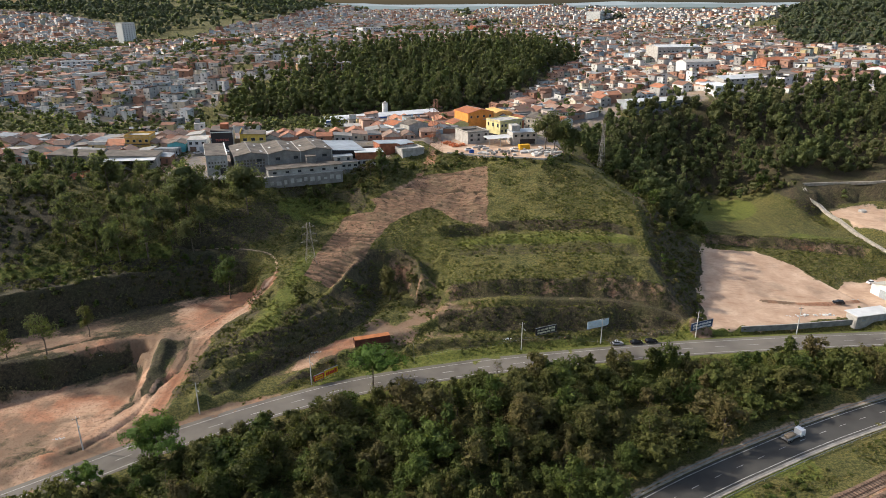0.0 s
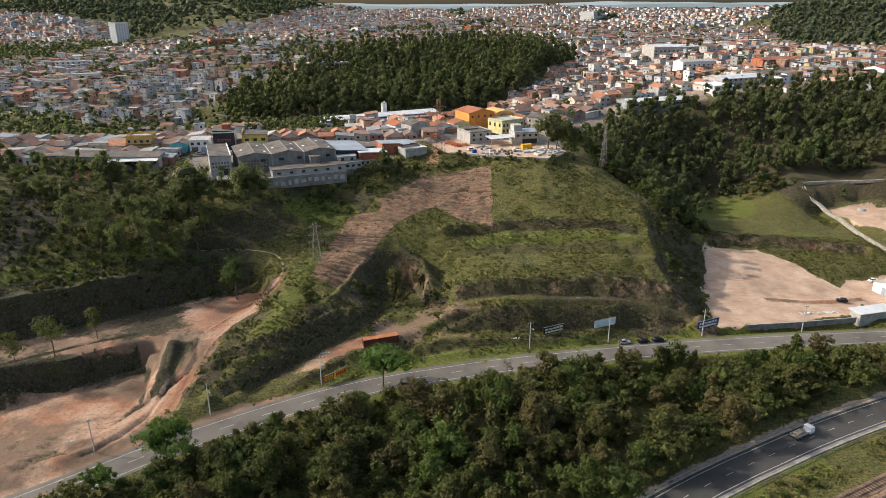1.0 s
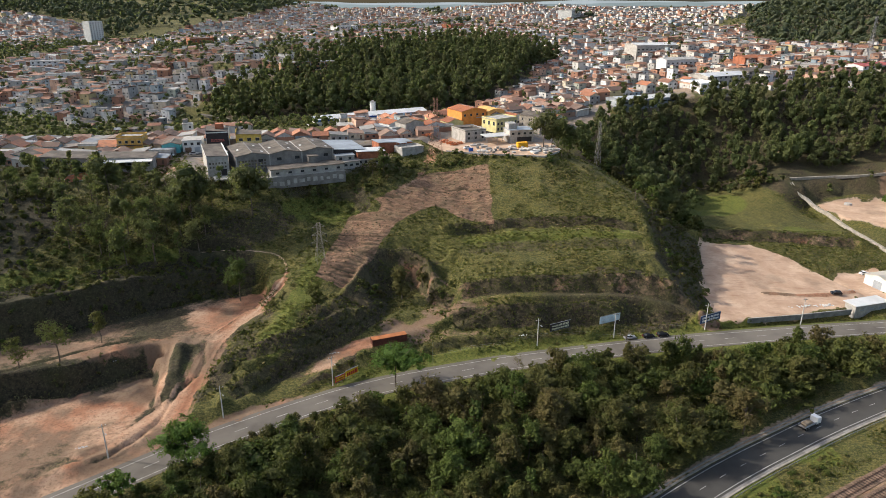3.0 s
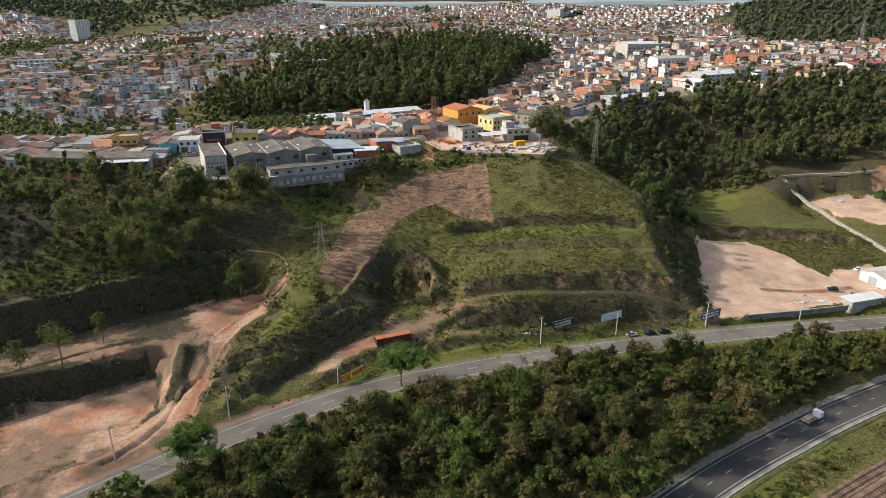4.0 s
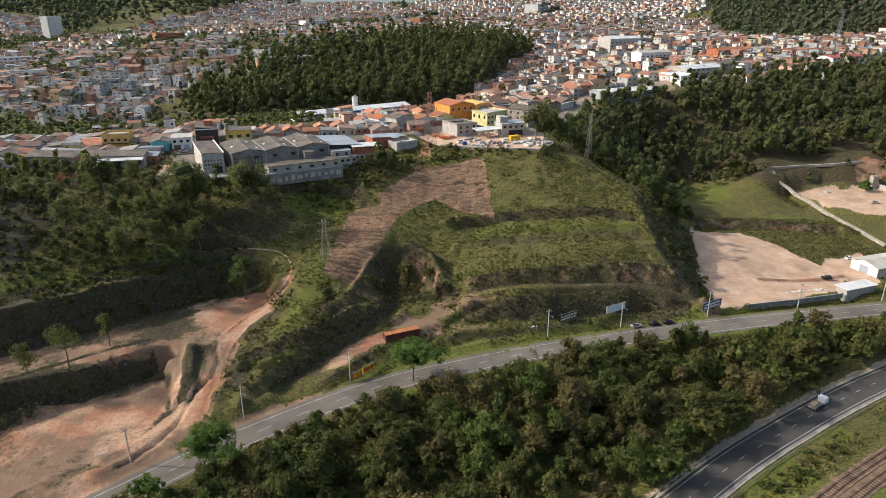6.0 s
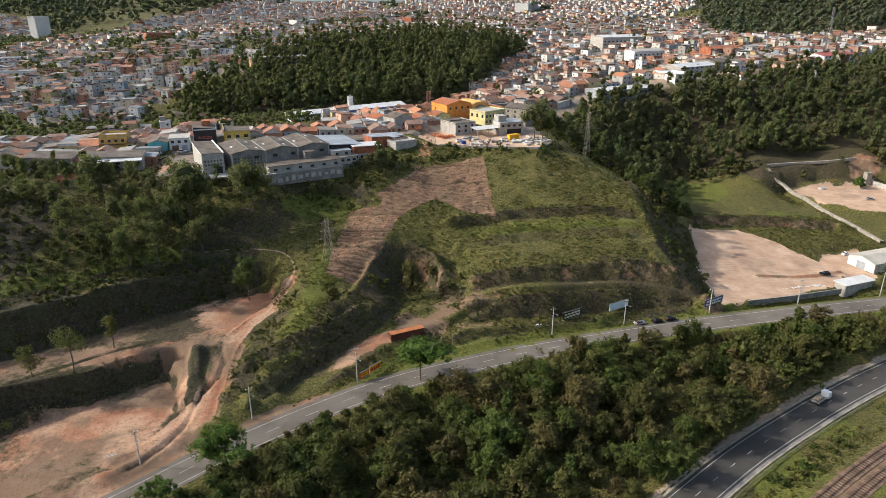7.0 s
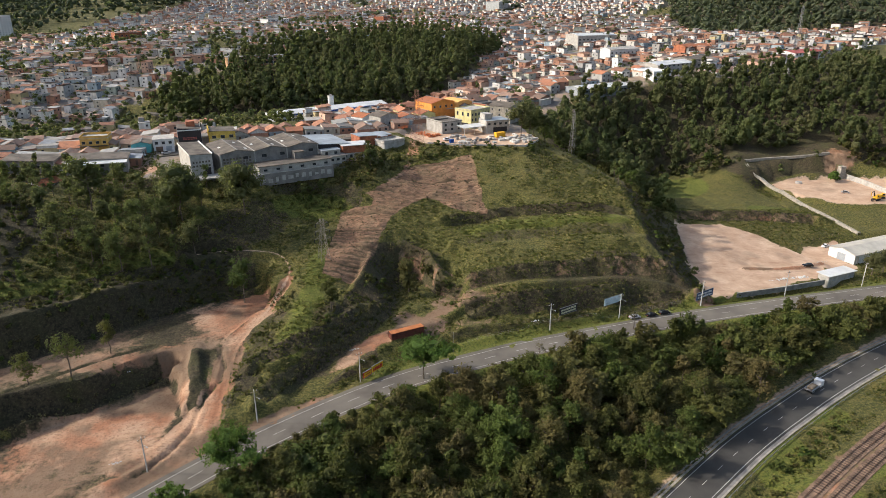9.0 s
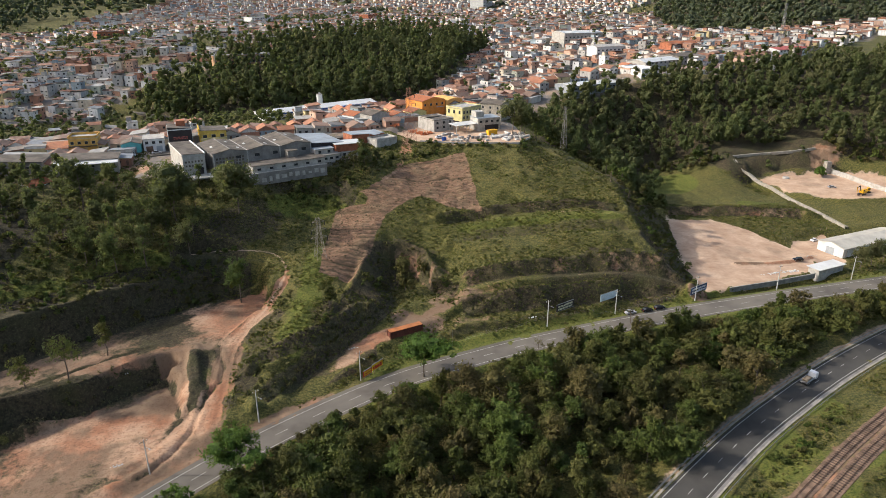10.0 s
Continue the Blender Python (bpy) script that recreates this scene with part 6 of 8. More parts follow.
def build_near_houses():
    """The nearer streets, house by house."""
    rng = random.Random(31)
    kinds = []
    for k in range(14):
        roof = ("tile", "flat", "shed", "tile", "tile", "tile", "shed")[k % 7]
        floors = (1, 2, 1, 2, 2, 1, 1)[k % 7]
        kinds.append((roof, floors, as_meshes(house_kind(k, 6.5 + (k * 37 % 5) * 0.8, 8 + (k * 53 % 5) * 0.9, floors, roof))))
    spots = street_rows(rng)
    for x, y, turn in spots[:290]:
        low = [k for k in kinds if k[1] == 1]
        choice = low if y < 400 and x < 0 else kinds
        roof, floors, meshes = choice[rng.randrange(len(choice))]
        z = min(height(x + dx, y + dy) for dx, dy in ((0, 0), (4, 4), (-4, -4))) + 0.3
        label = ("single-storey" if floors == 1 else "two-storey") + " plastered house with " + ROOF_WORDS[roof] + " in the town"
        house = thing("house", pose(x, y, z, 0, 0, turn), label, "house", "houses of the near streets")
        for name, me in meshes:
            part(name, me, None, house)
    return spots[290:]


def street_rows(rng):
    """House places along the nearer streets, clear of the larger buildings."""
    out = []
    for zone in NEAR_ZONES:
        (x0, y0), heading, rows, length, pitch = zone
        c, s = math.cos(radians(heading)), math.sin(radians(heading))
        for r in range(rows):
            u = rng.uniform(0, 3)
            v = r * 12.5 + (r // 2) * 5.0
            while u < length:
                x, y = x0 + u * c - v * s, y0 + u * s + v * c
                u += pitch * rng.uniform(0.85, 1.25)
                clear = all(math.hypot(x - a, y - b) > q for a, b, q in KEEP_CLEAR)
                if clear and in_polygon(np.array([x]), np.array([y]), CENTRE_WOOD)[0] < -5 and in_polygon(np.array([x]), np.array([y]), EAST_WOOD)[0] < -3 and in_polygon(np.array([x]), np.array([y]), YARD)[0] < -5 and in_polygon(np.array([x]), np.array([y]), WORKS)[0] < -4:
                    out.append((x + rng.uniform(-0.6, 0.6), y + rng.uniform(-0.6, 0.6), heading + rng.choice((0, 0, 180, 90)) + rng.uniform(-3, 3)))
    return out


NEAR_ZONES = [((-255, 303), 4, 6, 128, 8.2), ((-122, 347), 8, 2, 100, 8.4), ((-30, 352), 12, 5, 40, 8.6), ((-10, 390), 20, 6, 130, 8.6), ((66, 415), 22, 5, 140, 8.8), ((60, 500), 28, 6, 130, 8.8)]
KEEP_CLEAR = [(33, 365, 14), (17, 355, 12), (40, 347, 9), (18, 405, 16), (58, 387, 12), (-30, 308, 16), (-4, 322, 8), (113, 424, 16), (135, 434, 18), (160, 441, 18), (178, 434, 18), (-70, 480, 8), (-45, 488, 10), (-20, 500, 10)]


def far_town(extra):
    """The rest of the town, past counting: walls, roofs and windows as one object."""
    rng = np.random.RandomState(33)
    xs, ys, turns = [], [], []
    districts = [(-500, 700, 20), (-250, 620, -12), (-300, 1000, 35), (-450, 1250, 10), (-150, 1100, -20), (100, 900, 15), (200, 620, 25), (350, 620, 40), (300, 900, -10), (500, 1300, 20), (0, 1400, 0), (-100, 450, 12), (-700, 1100, 50), (200, 1700, 10), (-300, 1800, 15), (700, 1900, -20)]
    centres = np.array(districts, float)
    for k, (cx, cy, a) in enumerate(districts):
        c, s = math.cos(radians(a)), math.sin(radians(a))
        u, v = np.meshgrid(np.arange(-420, 420, 7.6), np.arange(-420, 420, 10.6))
        row = np.round((v + 420) / 10.6).astype(int)
        v = v + (row // 2) * 5.0 - 95
        u = u + (row % 3) * 2.7 + rng.uniform(-1.6, 1.6, u.shape)
        v = v + rng.uniform(-1.4, 1.4, v.shape)
        keep = (np.abs((u + 500) % 74) > 7) & (rng.rand(*u.shape) < 0.93)
        x, y = cx + u * c - v * s, cy + u * s + v * c
        near = np.argmin(np.hypot(x[..., None] - centres[:, 0], y[..., None] - centres[:, 1]), -1)
        keep &= near == k
        xs.append(x[keep]), ys.append(y[keep]), turns.append(np.full(keep.sum(), a) + rng.choice([0, 90, 180, 270], keep.sum()) + rng.uniform(-9, 9, keep.sum()))
    x, y, a = np.concatenate(xs), np.concatenate(ys), np.concatenate(turns)
    near_houses = (y < 575) & (x > -40) & (x < 230)
    ok = (town_share(x, y) > 0) & (x > -0.68 * y - 25) & (x < 0.97 * y - 20) & (y > 400) & ~near_houses & (np.hypot(x + 98, y - 600) > 30) & (np.hypot(x, y) < 2250)
    ok &= (np.hypot(x, y) < 1300) | (rng.rand(len(x)) < 0.75)
    x, y, a = x[ok], y[ok], a[ok]
    if extra:
        e = np.array(extra)
        x, y, a = np.concatenate([x, e[:, 0]]), np.concatenate([y, e[:, 1]]), np.concatenate([a, e[:, 2]])
    z = np.minimum(land(x, y), np.minimum(land(x + 4, y - 4), land(x - 4, y - 4))) - 0.5
    co, quads, mats, total = [], [], [], 0
    cube = np.array([(-.5, -.5, 0), (.5, -.5, 0), (.5, .5, 0), (-.5, .5, 0), (-.5, -.5, 1), (.5, -.5, 1), (.5, .5, 1), (-.5, .5, 1)])
    cube_f = np.array([(0, 1, 5, 4), (1, 2, 6, 5), (2, 3, 7, 6), (3, 0, 4, 7), (4, 5, 6, 7)])
    gable = np.array([(-.5, -.5, 0), (.5, -.5, 0), (.5, .5, 0), (-.5, .5, 0), (0, -.5, 1), (0, .5, 1)])
    gable_f = np.array([(0, 4, 5, 3), (4, 1, 2, 5), (0, 1, 4, 4), (2, 3, 5, 5)])
    for k in range(len(x)):
        w, d, f = rng.uniform(4.8, 9.0), rng.uniform(6.0, 11.0), rng.choice([1, 1, 1, 2, 2, 2, 3])
        tall, r = f * 2.7 + 0.5, rng.rand()
        ca, sa = math.cos(radians(a[k])), math.sin(radians(a[k]))
        turn = np.array([[ca, sa, 0], [-sa, ca, 0], [0, 0, 1]])
        pieces = [(cube * (w, d, tall + 2.5) - (0, 0, 2.0), cube_f, 0)]
        top = tall + 0.5
        if r < 0.4:
            pieces.append((gable * (w + 0.8, d + 0.8, w * 0.17) + (0, 0, top), gable_f, 1))
        elif r < 0.68:
            pieces.append((cube * (w + 0.35, d + 0.35, 0.25) + (0, 0, top), cube_f, 2))
            if rng.rand() < 0.5:
                pieces.append((cube * (w * 0.5, d * 0.45, 2.3) + (w * 0.2, d * 0.2, top + 0.25), cube_f, 0))
                pieces.append((cube * (w * 0.56, d * 0.5, 0.18) + (w * 0.2, d * 0.2, top + 2.55), cube_f, 2 if rng.rand() < 0.6 else 1))
        else:
            slab = cube * (w + 0.5, d + 0.5, 0.2) + (0, 0, top)
            slab[:, 2] += (slab[:, 0] / w + 0.5) * 0.9
            pieces.append((slab, cube_f, 2 if rng.rand() < 0.6 else 1))
        if math.hypot(x[k], y[k]) < 760:
            for fl in range(f):
                for side in (-1, 1):
                    for q in (-0.26, 0.24):
                        if rng.rand() < 0.45:
                            continue
                        pieces.append((cube * (rng.uniform(0.8, 1.9), 0.15, rng.uniform(0.7, 1.3)) + (q * w + rng.uniform(-0.5, 0.5), side * d / 2, fl * 2.7 + 1.4), cube_f[[0, 1, 2, 3, 4]], 3))
                pieces.append((cube * (0.15, 1.2, 1.15) + (w / 2, rng.uniform(-0.25, 0.25) * d, fl * 2.7 + 1.5), cube_f, 3))
                pieces.append((cube * (0.15, 1.2, 1.15) + (-w / 2, rng.uniform(-0.25, 0.25) * d, fl * 2.7 + 1.5), cube_f, 3))
        for v, fc, m in pieces:
            co.append(v @ turn + (x[k], y[k], z[k]))
            quads.append(fc + total)
            mats.append(np.full(len(fc), m, np.int32))
            total += len(v)
    co, quads, mats = np.concatenate(co), np.concatenate(quads), np.concatenate(mats)
    tri = quads[:, 2] == quads[:, 3]
    me = bpy.data.meshes.new("town_houses")
    loops = np.concatenate([quads[~tri].ravel(), quads[tri][:, :3].ravel()]).astype(np.int32)
    nq, nt = int((~tri).sum()), int(tri.sum())
    me.vertices.add(len(co))
    me.vertices.foreach_set("co", co.astype(np.float32).ravel())
    me.loops.add(len(loops))
    me.loops.foreach_set("vertex_index", loops)
    me.polygons.add(nq + nt)
    me.polygons.foreach_set("loop_start", np.concatenate([np.arange(nq) * 4, nq * 4 + np.arange(nt) * 3]).astype(np.int32))
    me.polygons.foreach_set("material_index", np.concatenate([mats[~tri], mats[tri]]))
    me.update(calc_edges=True)
    me.shade_flat()
    for m in (wall_paint_far_haze, roof_tile_far, roof_slab_far, glass_dark):
        me.materials.append(m)
    tagged(new("town_houses", me), "crowded hillside town of brick and plastered houses with clay and concrete roofs", "town", kind="stuff")


build_roads()
guard_rail()
build_railway()
far_town(build_near_houses())


# ---- the larger buildings ----
def windows_on(parent, w, d, sills, count, size, side="front", mat=None, proud=0.03, margin=0.0):
    """Window boxes in rows on one side of a block w by d."""
    mat = mat or glass_dark
    for sill in sills:
        for k in range(count):
            if side in ("front", "back"):
                x = -w / 2 + margin + (w - 2 * margin) * (k + 0.5) / count
                y = (-d / 2 - proud) if side == "front" else d / 2 + proud
                frame_bm, pane = box((size[0] + 0.16, 0.16, size[1] + 0.16), (x, y, sill - 0.08)), box((size[0], 0.06, size[1]), (x, y - 0.07 if side == "front" else y + 0.07, sill))
            else:
                y = -d / 2 + margin + (d - 2 * margin) * (k + 0.5) / count
                x = (-w / 2 - proud) if side == "left" else w / 2 + proud
                frame_bm, pane = box((0.16, size[0] + 0.16, size[1] + 0.16), (x, y, sill - 0.08)), box((0.06, size[0], size[1]), (x - 0.07 if side == "left" else x + 0.07, y, sill))
            win = part("window", frame_bm, concrete, parent)
            part("pane", pane, mat, win)


def gabled_hall(name, m, w, d, eave, rise, bays, wall_mat, roof_mat, label, category="warehouse", deep=3.0, skylights=0, along="y", ridge_mat=None):
    """A hall of gabled bays; ridges run along the depth (y) or the width (x)."""
    hall = thing(name, m, label, category)
    if along == "x":
        outline = [(-d / 2, -deep), (d / 2, -deep), (d / 2, eave), (0, eave + rise), (-d / 2, eave)]
        bm = prism(outline, w)
        bmesh.ops.transform(bm, verts=bm.verts, matrix=Matrix.Translation((w / 2, 0, 0)) @ pose(0, 0, 0, 0, 0, 90))
        part("wall", bm, wall_mat, hall)
        bm = prism([(-d / 2 - 0.4, eave - 0.1), (0, eave + rise + 0.02), (d / 2 + 0.4, eave - 0.1), (d / 2 + 0.4, eave + 0.1), (0, eave + rise + 0.22), (-d / 2 - 0.4, eave + 0.1)], w + 0.8)
        bmesh.ops.transform(bm, verts=bm.verts, matrix=Matrix.Translation((w / 2 + 0.4, 0, 0)) @ pose(0, 0, 0, 0, 0, 90))
        part("roof", bm, roof_mat, hall)
        return hall
    b = w / bays
    for k in range(bays):
        x0 = -w / 2 + k * b
        bm = prism([(x0, -deep), (x0 + b, -deep), (x0 + b, eave), (x0 + b / 2, eave + rise), (x0, eave)], d)
        bmesh.ops.translate(bm, verts=bm.verts, vec=(0, -d / 2, 0))
        part("wall", bm, wall_mat, hall)
        lo, hi = (0.35 if k == 0 else 0.0), (0.35 if k == bays - 1 else 0.0)
        bm = prism([(x0 - lo, eave + 0.01), (x0 + b / 2, eave + rise + 0.01), (x0 + b + hi, eave + 0.01), (x0 + b + hi, eave + 0.16), (x0 + b / 2, eave + rise + 0.18), (x0 - lo, eave + 0.16)], d + 0.7)
        bmesh.ops.translate(bm, verts=bm.verts, vec=(0, -d / 2 - 0.35, 0))
        roof = part("roof", bm, roof_mat, hall)
        part("ridge_cap", box((0.5, d + 0.7, 0.12), (x0 + b / 2, 0, eave + rise + 0.16)), ridge_mat or old_concrete, roof)
        if k:
            part("valley_gutter", box((0.45, d + 0.5, 0.12), (x0, 0, eave + 0.16)), concrete, roof)
        rng = random.Random(k)
        for s in range(skylights):
            side = -1 if s % 2 else 1
            t = rng.uniform(0.3, 0.75)
            turn = Matrix.Rotation(side * math.atan2(rise, b / 2), 4, "Y")
            part("skylight", box((1.0, 2.2, 0.06), (x0 + b / 2 + side * b / 2 * t, -d / 2 + d * (s + 0.8) / (skylights + 0.8), eave + rise * (1 - t) + 0.18), turn=turn), white_sheet, roof)
    return hall


def block_house(name, m, w, d, tall, wall_mat, roof_mat, label, category="building", deep=3.0, over=0.3, parapet=0.0, tilt=0.0):
    """A block with a slab or single-slope roof."""
    ob = thing(name, m, label, category)
    bm = prism([(-w / 2, -deep), (w / 2, -deep), (w / 2, tall), (-w / 2, tall + tilt)], d)
    bmesh.ops.translate(bm, verts=bm.verts, vec=(0, -d / 2, 0))
    part("wall", bm, wall_mat, ob)
    bm = prism([(-w / 2 - over, tall + tilt + 0.005), (w / 2 + over, tall + 0.005), (w / 2 + over, tall + 0.2), (-w / 2 - over, tall + tilt + 0.2)], d + 2 * over)
    bmesh.ops.translate(bm, verts=bm.verts, vec=(0, -d / 2 - over, 0))
    roof = part("roof", bm, roof_mat, ob)
    if parapet:
        for x, y, a, b in ((0, -d / 2, w, 0.18), (0, d / 2, w, 0.18), (-w / 2, 0, 0.18, d - 0.2), (w / 2, 0, 0.18, d - 0.2)):
            part("parapet", box((a, b, parapet), (x, y, tall + 0.2)), wall_mat, ob)
    return ob


def at(x, y, turn, z=None, lift=0.0):
    return pose(x, y, (height(x, y) if z is None else z) + lift, 0, 0, turn)


def local(m, x, y, z=0.0, turn=0.0):
    return m @ pose(x, y, z, 0, 0, turn)


def drape(line, step=2.5):
    """A line laid on the ground."""
    p = np.array(curve_points([(*q, 0) for q in line], step))
    z = np.maximum(land(p[:, 0], p[:, 1]), np.maximum(land(p[:, 0] - 1, p[:, 1]), land(p[:, 0] + 1, p[:, 1])))
    z = np.convolve(np.pad(z, 4, mode="edge"), np.ones(9) / 9, "valid") + 0.45
    return np.column_stack([p[:, :2], z])


def works():
    """The grey industrial halls on the terrace."""
    m = pose(-75.5, 305.5, 41.0, 0, 0, 21.8)
    hall = gabled_hall("warehouse", m, 43, 25, 7.9, 1.35, 3, old_concrete, fibre_cement, "three-bay grey concrete warehouse with stained fibre cement gable roofs", skylights=3)
    rng = random.Random(3)
    for x in (-11, -3, 5, 18):
        windows_on_at = box((2.0, 0.14, 1.2), (x, -12.53, 5.0))
        part("window", windows_on_at, glass_dark, hall)
    for r in range(3):
        for k in range(9):
            part("vent_block", box((0.9, 0.1, 0.9), (-20 + k * 1.35, -12.5, 2.6 + r * 1.3)), fibre_cement, hall)
    for k in range(4):
        part("pilaster", box((0.5, 0.3, 7.9), (-21.3 + k * 14.2, -12.6, 0)), concrete, hall)
    ob = block_house("stair_hut", local(m, 11, -15.5), 4.2, 3.6, 6.4, old_concrete, fibre_cement, "small grey rendered hut against the warehouse front", "hut")
    ob = block_house("workshop", local(m, 29.5, -1), 15, 24, 6.4, black_wall, grey_sheet, "dark-walled workshop with a bluish metal roof beside the warehouse", "workshop", tilt=1.2)
    part("ridge_cap", box((0.6, 24.4, 0.14), (-2, 0, 7.15)), white_sheet, ob)
    lean = block_house("office_annex", local(m, 7, -19.5), 32, 8.5, 3.4, concrete, fibre_cement, "low pale annex with a long grey roof", "annex", over=0.5)
    windows_on(lean, 32, 8.5, [1.4], 6, (1.5, 0.9))
    wing = block_house("annex_wing", local(m, 27.5, -17.5), 8, 6, 3.2, concrete, old_concrete, "small concrete building with a flat roof at the annex end", "annex", over=0.5)
    windows_on(wing, 8, 6, [1.2], 3, (1.4, 1.0))
    wall = thing("retaining_wall", local(m, 6, -25.2, -4.4), "stained concrete retaining wall with faded paint marks above the slope", "retaining wall")
    part("wall", box((34, 0.5, 5.0), (0, 0, 0)), old_concrete, wall)
    part("coping", box((34.2, 0.7, 0.25), (0, 0, 5.0)), concrete, wall)
    for k in range(11):
        part("paint_mark", box((rng.uniform(1.2, 2.6), 0.05, rng.uniform(1.0, 2.2)), (-14 + k * 2.9, -0.27, 1.0 + rng.uniform(0, 1.2))), concrete, wall, "faded paint mark")
    s = pose(-103.0, 298.0, 41.0, 0, 0, 20.0)
    small = block_house("store_building", s, 8.8, 28, 8.4, concrete, fibre_cement, "narrow grey concrete block building with a dark flat roof", "store", parapet=0.0, tilt=0.5, over=0.1)
    for x in (-4.4, 4.4):
        part("roof_edge", box((0.5, 28.4, 0.5), (x, 0, 8.5)), white_wall, small)
    for r in range(2):
        for k in range(6):
            part("vent_block", box((0.7, 0.1, 0.8), (-3.2 + k * 1.25, -14.02, 3.6 + r * 1.6)), fibre_cement, small)
    part("door", box((2.4, 0.1, 3.0), (2.2, -14.03, 0.0)), black_wall, small)
    part("ground_slab", box((11, 7, 0.5), (3, -17.5, -0.4)), concrete, small)
    b = block_house("brick_house", at(-35, 307.5, 15, 41.2), 12.5, 8.5, 5.9, red_brick, white_sheet, "red brick house with a white metal roof at the slope's edge", "house", over=0.5, tilt=0.3)
    part("lower_wall", box((12.6, 8.6, 2.8), (0, 0, 0)), concrete, b)
    windows_on(b, 12.6, 8.6, [0.9], 5, (1.2, 1.2), proud=0.05)
    g = block_house("rendered_house", at(-46.5, 302.5, 18, 41.0), 8.5, 8, 5.4, concrete, grey_sheet, "two-storey pale rendered house with a metal roof", "house")
    windows_on(g, 8.5, 8, [1.0, 3.6], 2, (1.3, 1.2))
    t = block_house("terrace_house", at(-16.5, 326.5, 30, 41.8), 12, 8, 2.3, concrete, concrete, "low house with a pale concrete roof terrace and corner shelter", "house", parapet=0.9)
    part("shelter", box((4, 4, 0.12), (-3.2, 1.5, 4.9)), grey_sheet, t)
    for x in (-5.0, -1.4):
        for y in (-0.3, 3.3):
            part("shelter_post", box((0.12, 0.12, 2.4), (x, y, 2.5)), steel, t)
    block_house("shed_row", at(-25, 333, 25, 42.0), 18, 9, 3.8, red_brick, grey_sheet, "row of sheds under grey metal roofs", "shed", tilt=1.0)


def centre_buildings():
    y = block_house("yellow_building", pose(33.5, 366.5, 42.6, 0, 0, 35), 15.5, 12, 9.4, cream_wall, concrete, "pale yellow three-storey building with a flat roof", "building", over=0.25, parapet=0.5)
    windows_on(y, 15.5, 12, [3.8, 6.6], 6, (1.0, 1.4))
    windows_on(y, 15.5, 12, [6.4], 3, (1.2, 1.9), "left")
    # black panels imitate the shade inside the open ground floor
    part("opening_shade", box((12, 0.1, 2.4), (0, -6.03, 0.2)), black_wall, y)
    part("opening_shade", box((0.1, 8, 2.4), (-7.78, 0, 0.2)), black_wall, y)
    g = block_house("grey_building", pose(15.5, 355.5, 42.6, 0, 0, 25), 12.5, 15, 5.6, concrete, fibre_cement, "two-storey grey rendered building with a flat dark roof", "building", over=0.2, parapet=0.4)
    part("roof_room", box((8.5, 5.5, 0.6), (-1.5, 3, 5.8)), fibre_cement, g)
    windows_on(g, 12.5, 15, [1.2, 3.6], 3, (1.3, 1.2))
    windows_on(g, 12.5, 15, [3.6], 3, (1.2, 1.2), "right")
    r = block_house("block_building", pose(41.5, 350.0, 42.6, 0, 0, 12), 13, 10, 6.2, concrete, grey_sheet, "grey two-storey building beside the supply yard", "building", parapet=0.0)
    windows_on(r, 13, 10, [4.0], 4, (1.4, 1.1))
    part("upper_room", box((4.5, 6, 3.0), (-4, 1, 6.4)), concrete, r)
    # black panel in place of the shade inside an open bay
    part("opening", box((8, 0.1, 2.6), (1.5, -5.03, 0.1)), black_wall, r)
    c = thing("canopy", pose(28.5, 345.5, 42.4, 0, 0, 22), "white sheet canopy over the yard entrance", "canopy")
    part("roof", box((14, 7, 0.22), (0, 0, 3.9), turn=Matrix.Rotation(radians(4), 4, "X")), white_sheet, c)
    for x in (-6.4, 0, 6.4):
        part("post", box((0.22, 0.22, 4.2), (x, -3.2, -0.2)), concrete, c)
        part("post", box((0.22, 0.22, 4.2), (x, 3.2, -0.2)), concrete, c)
    o = gabled_hall("orange_building", pose(18.5, 405.5, 43.6, 0, 0, 27), 17, 17, 7.2, 1.9, 1, orange_wall, tile_roof, "bright orange two-storey hall with a clay tile roof", "building")
    windows_on(o, 17, 17, [4.4], 4, (1.2, 1.2))
    part("balcony", box((5.5, 1.6, 0.2), (4, -9.2, 3.2)), concrete, o)
    a = thing("orange_annex", pose(33, 410, 43.8, 0, 0, 27), "light orange hall with a curved roof", "building")
    outline = [(-6, -3), (6, -3), (6, 5.4)] + [(6 * math.cos(t), 5.4 + 2.0 * math.sin(t)) for t in np.linspace(0.2, math.pi - 0.2, 9)] + [(-6, 5.4)]
    bm = prism(outline, 15)
    bmesh.ops.translate(bm, verts=bm.verts, vec=(0, -7.5, 0))
    part("wall", bm, worn("light_orange_wall", (0.7, 0.4, 0.13), 0.8, amount=0.2), a)
    for x in (-3, 0, 3):
        part("window", box((1.6, 0.14, 1.3), (x, -7.53, 3.2)), glass_dark, a)
    d = gabled_hall("dark_roofed_house", pose(57.5, 387, 43.5, 0, 0, 48), 14, 14, 6.6, 1.7, 1, weathered_concrete, fibre_cement, "bare rendered two-storey house with a dark gable roof", "house")
    windows_on(d, 14, 14, [1.2, 4.0], 3, (1.0, 1.3), "left")
    windows_on(d, 14, 14, [1.2, 4.0], 3, (1.0, 1.3))
    part("brick_side", box((0.12, 13.9, 5.5), (7.04, 0, 0)), red_brick, d)
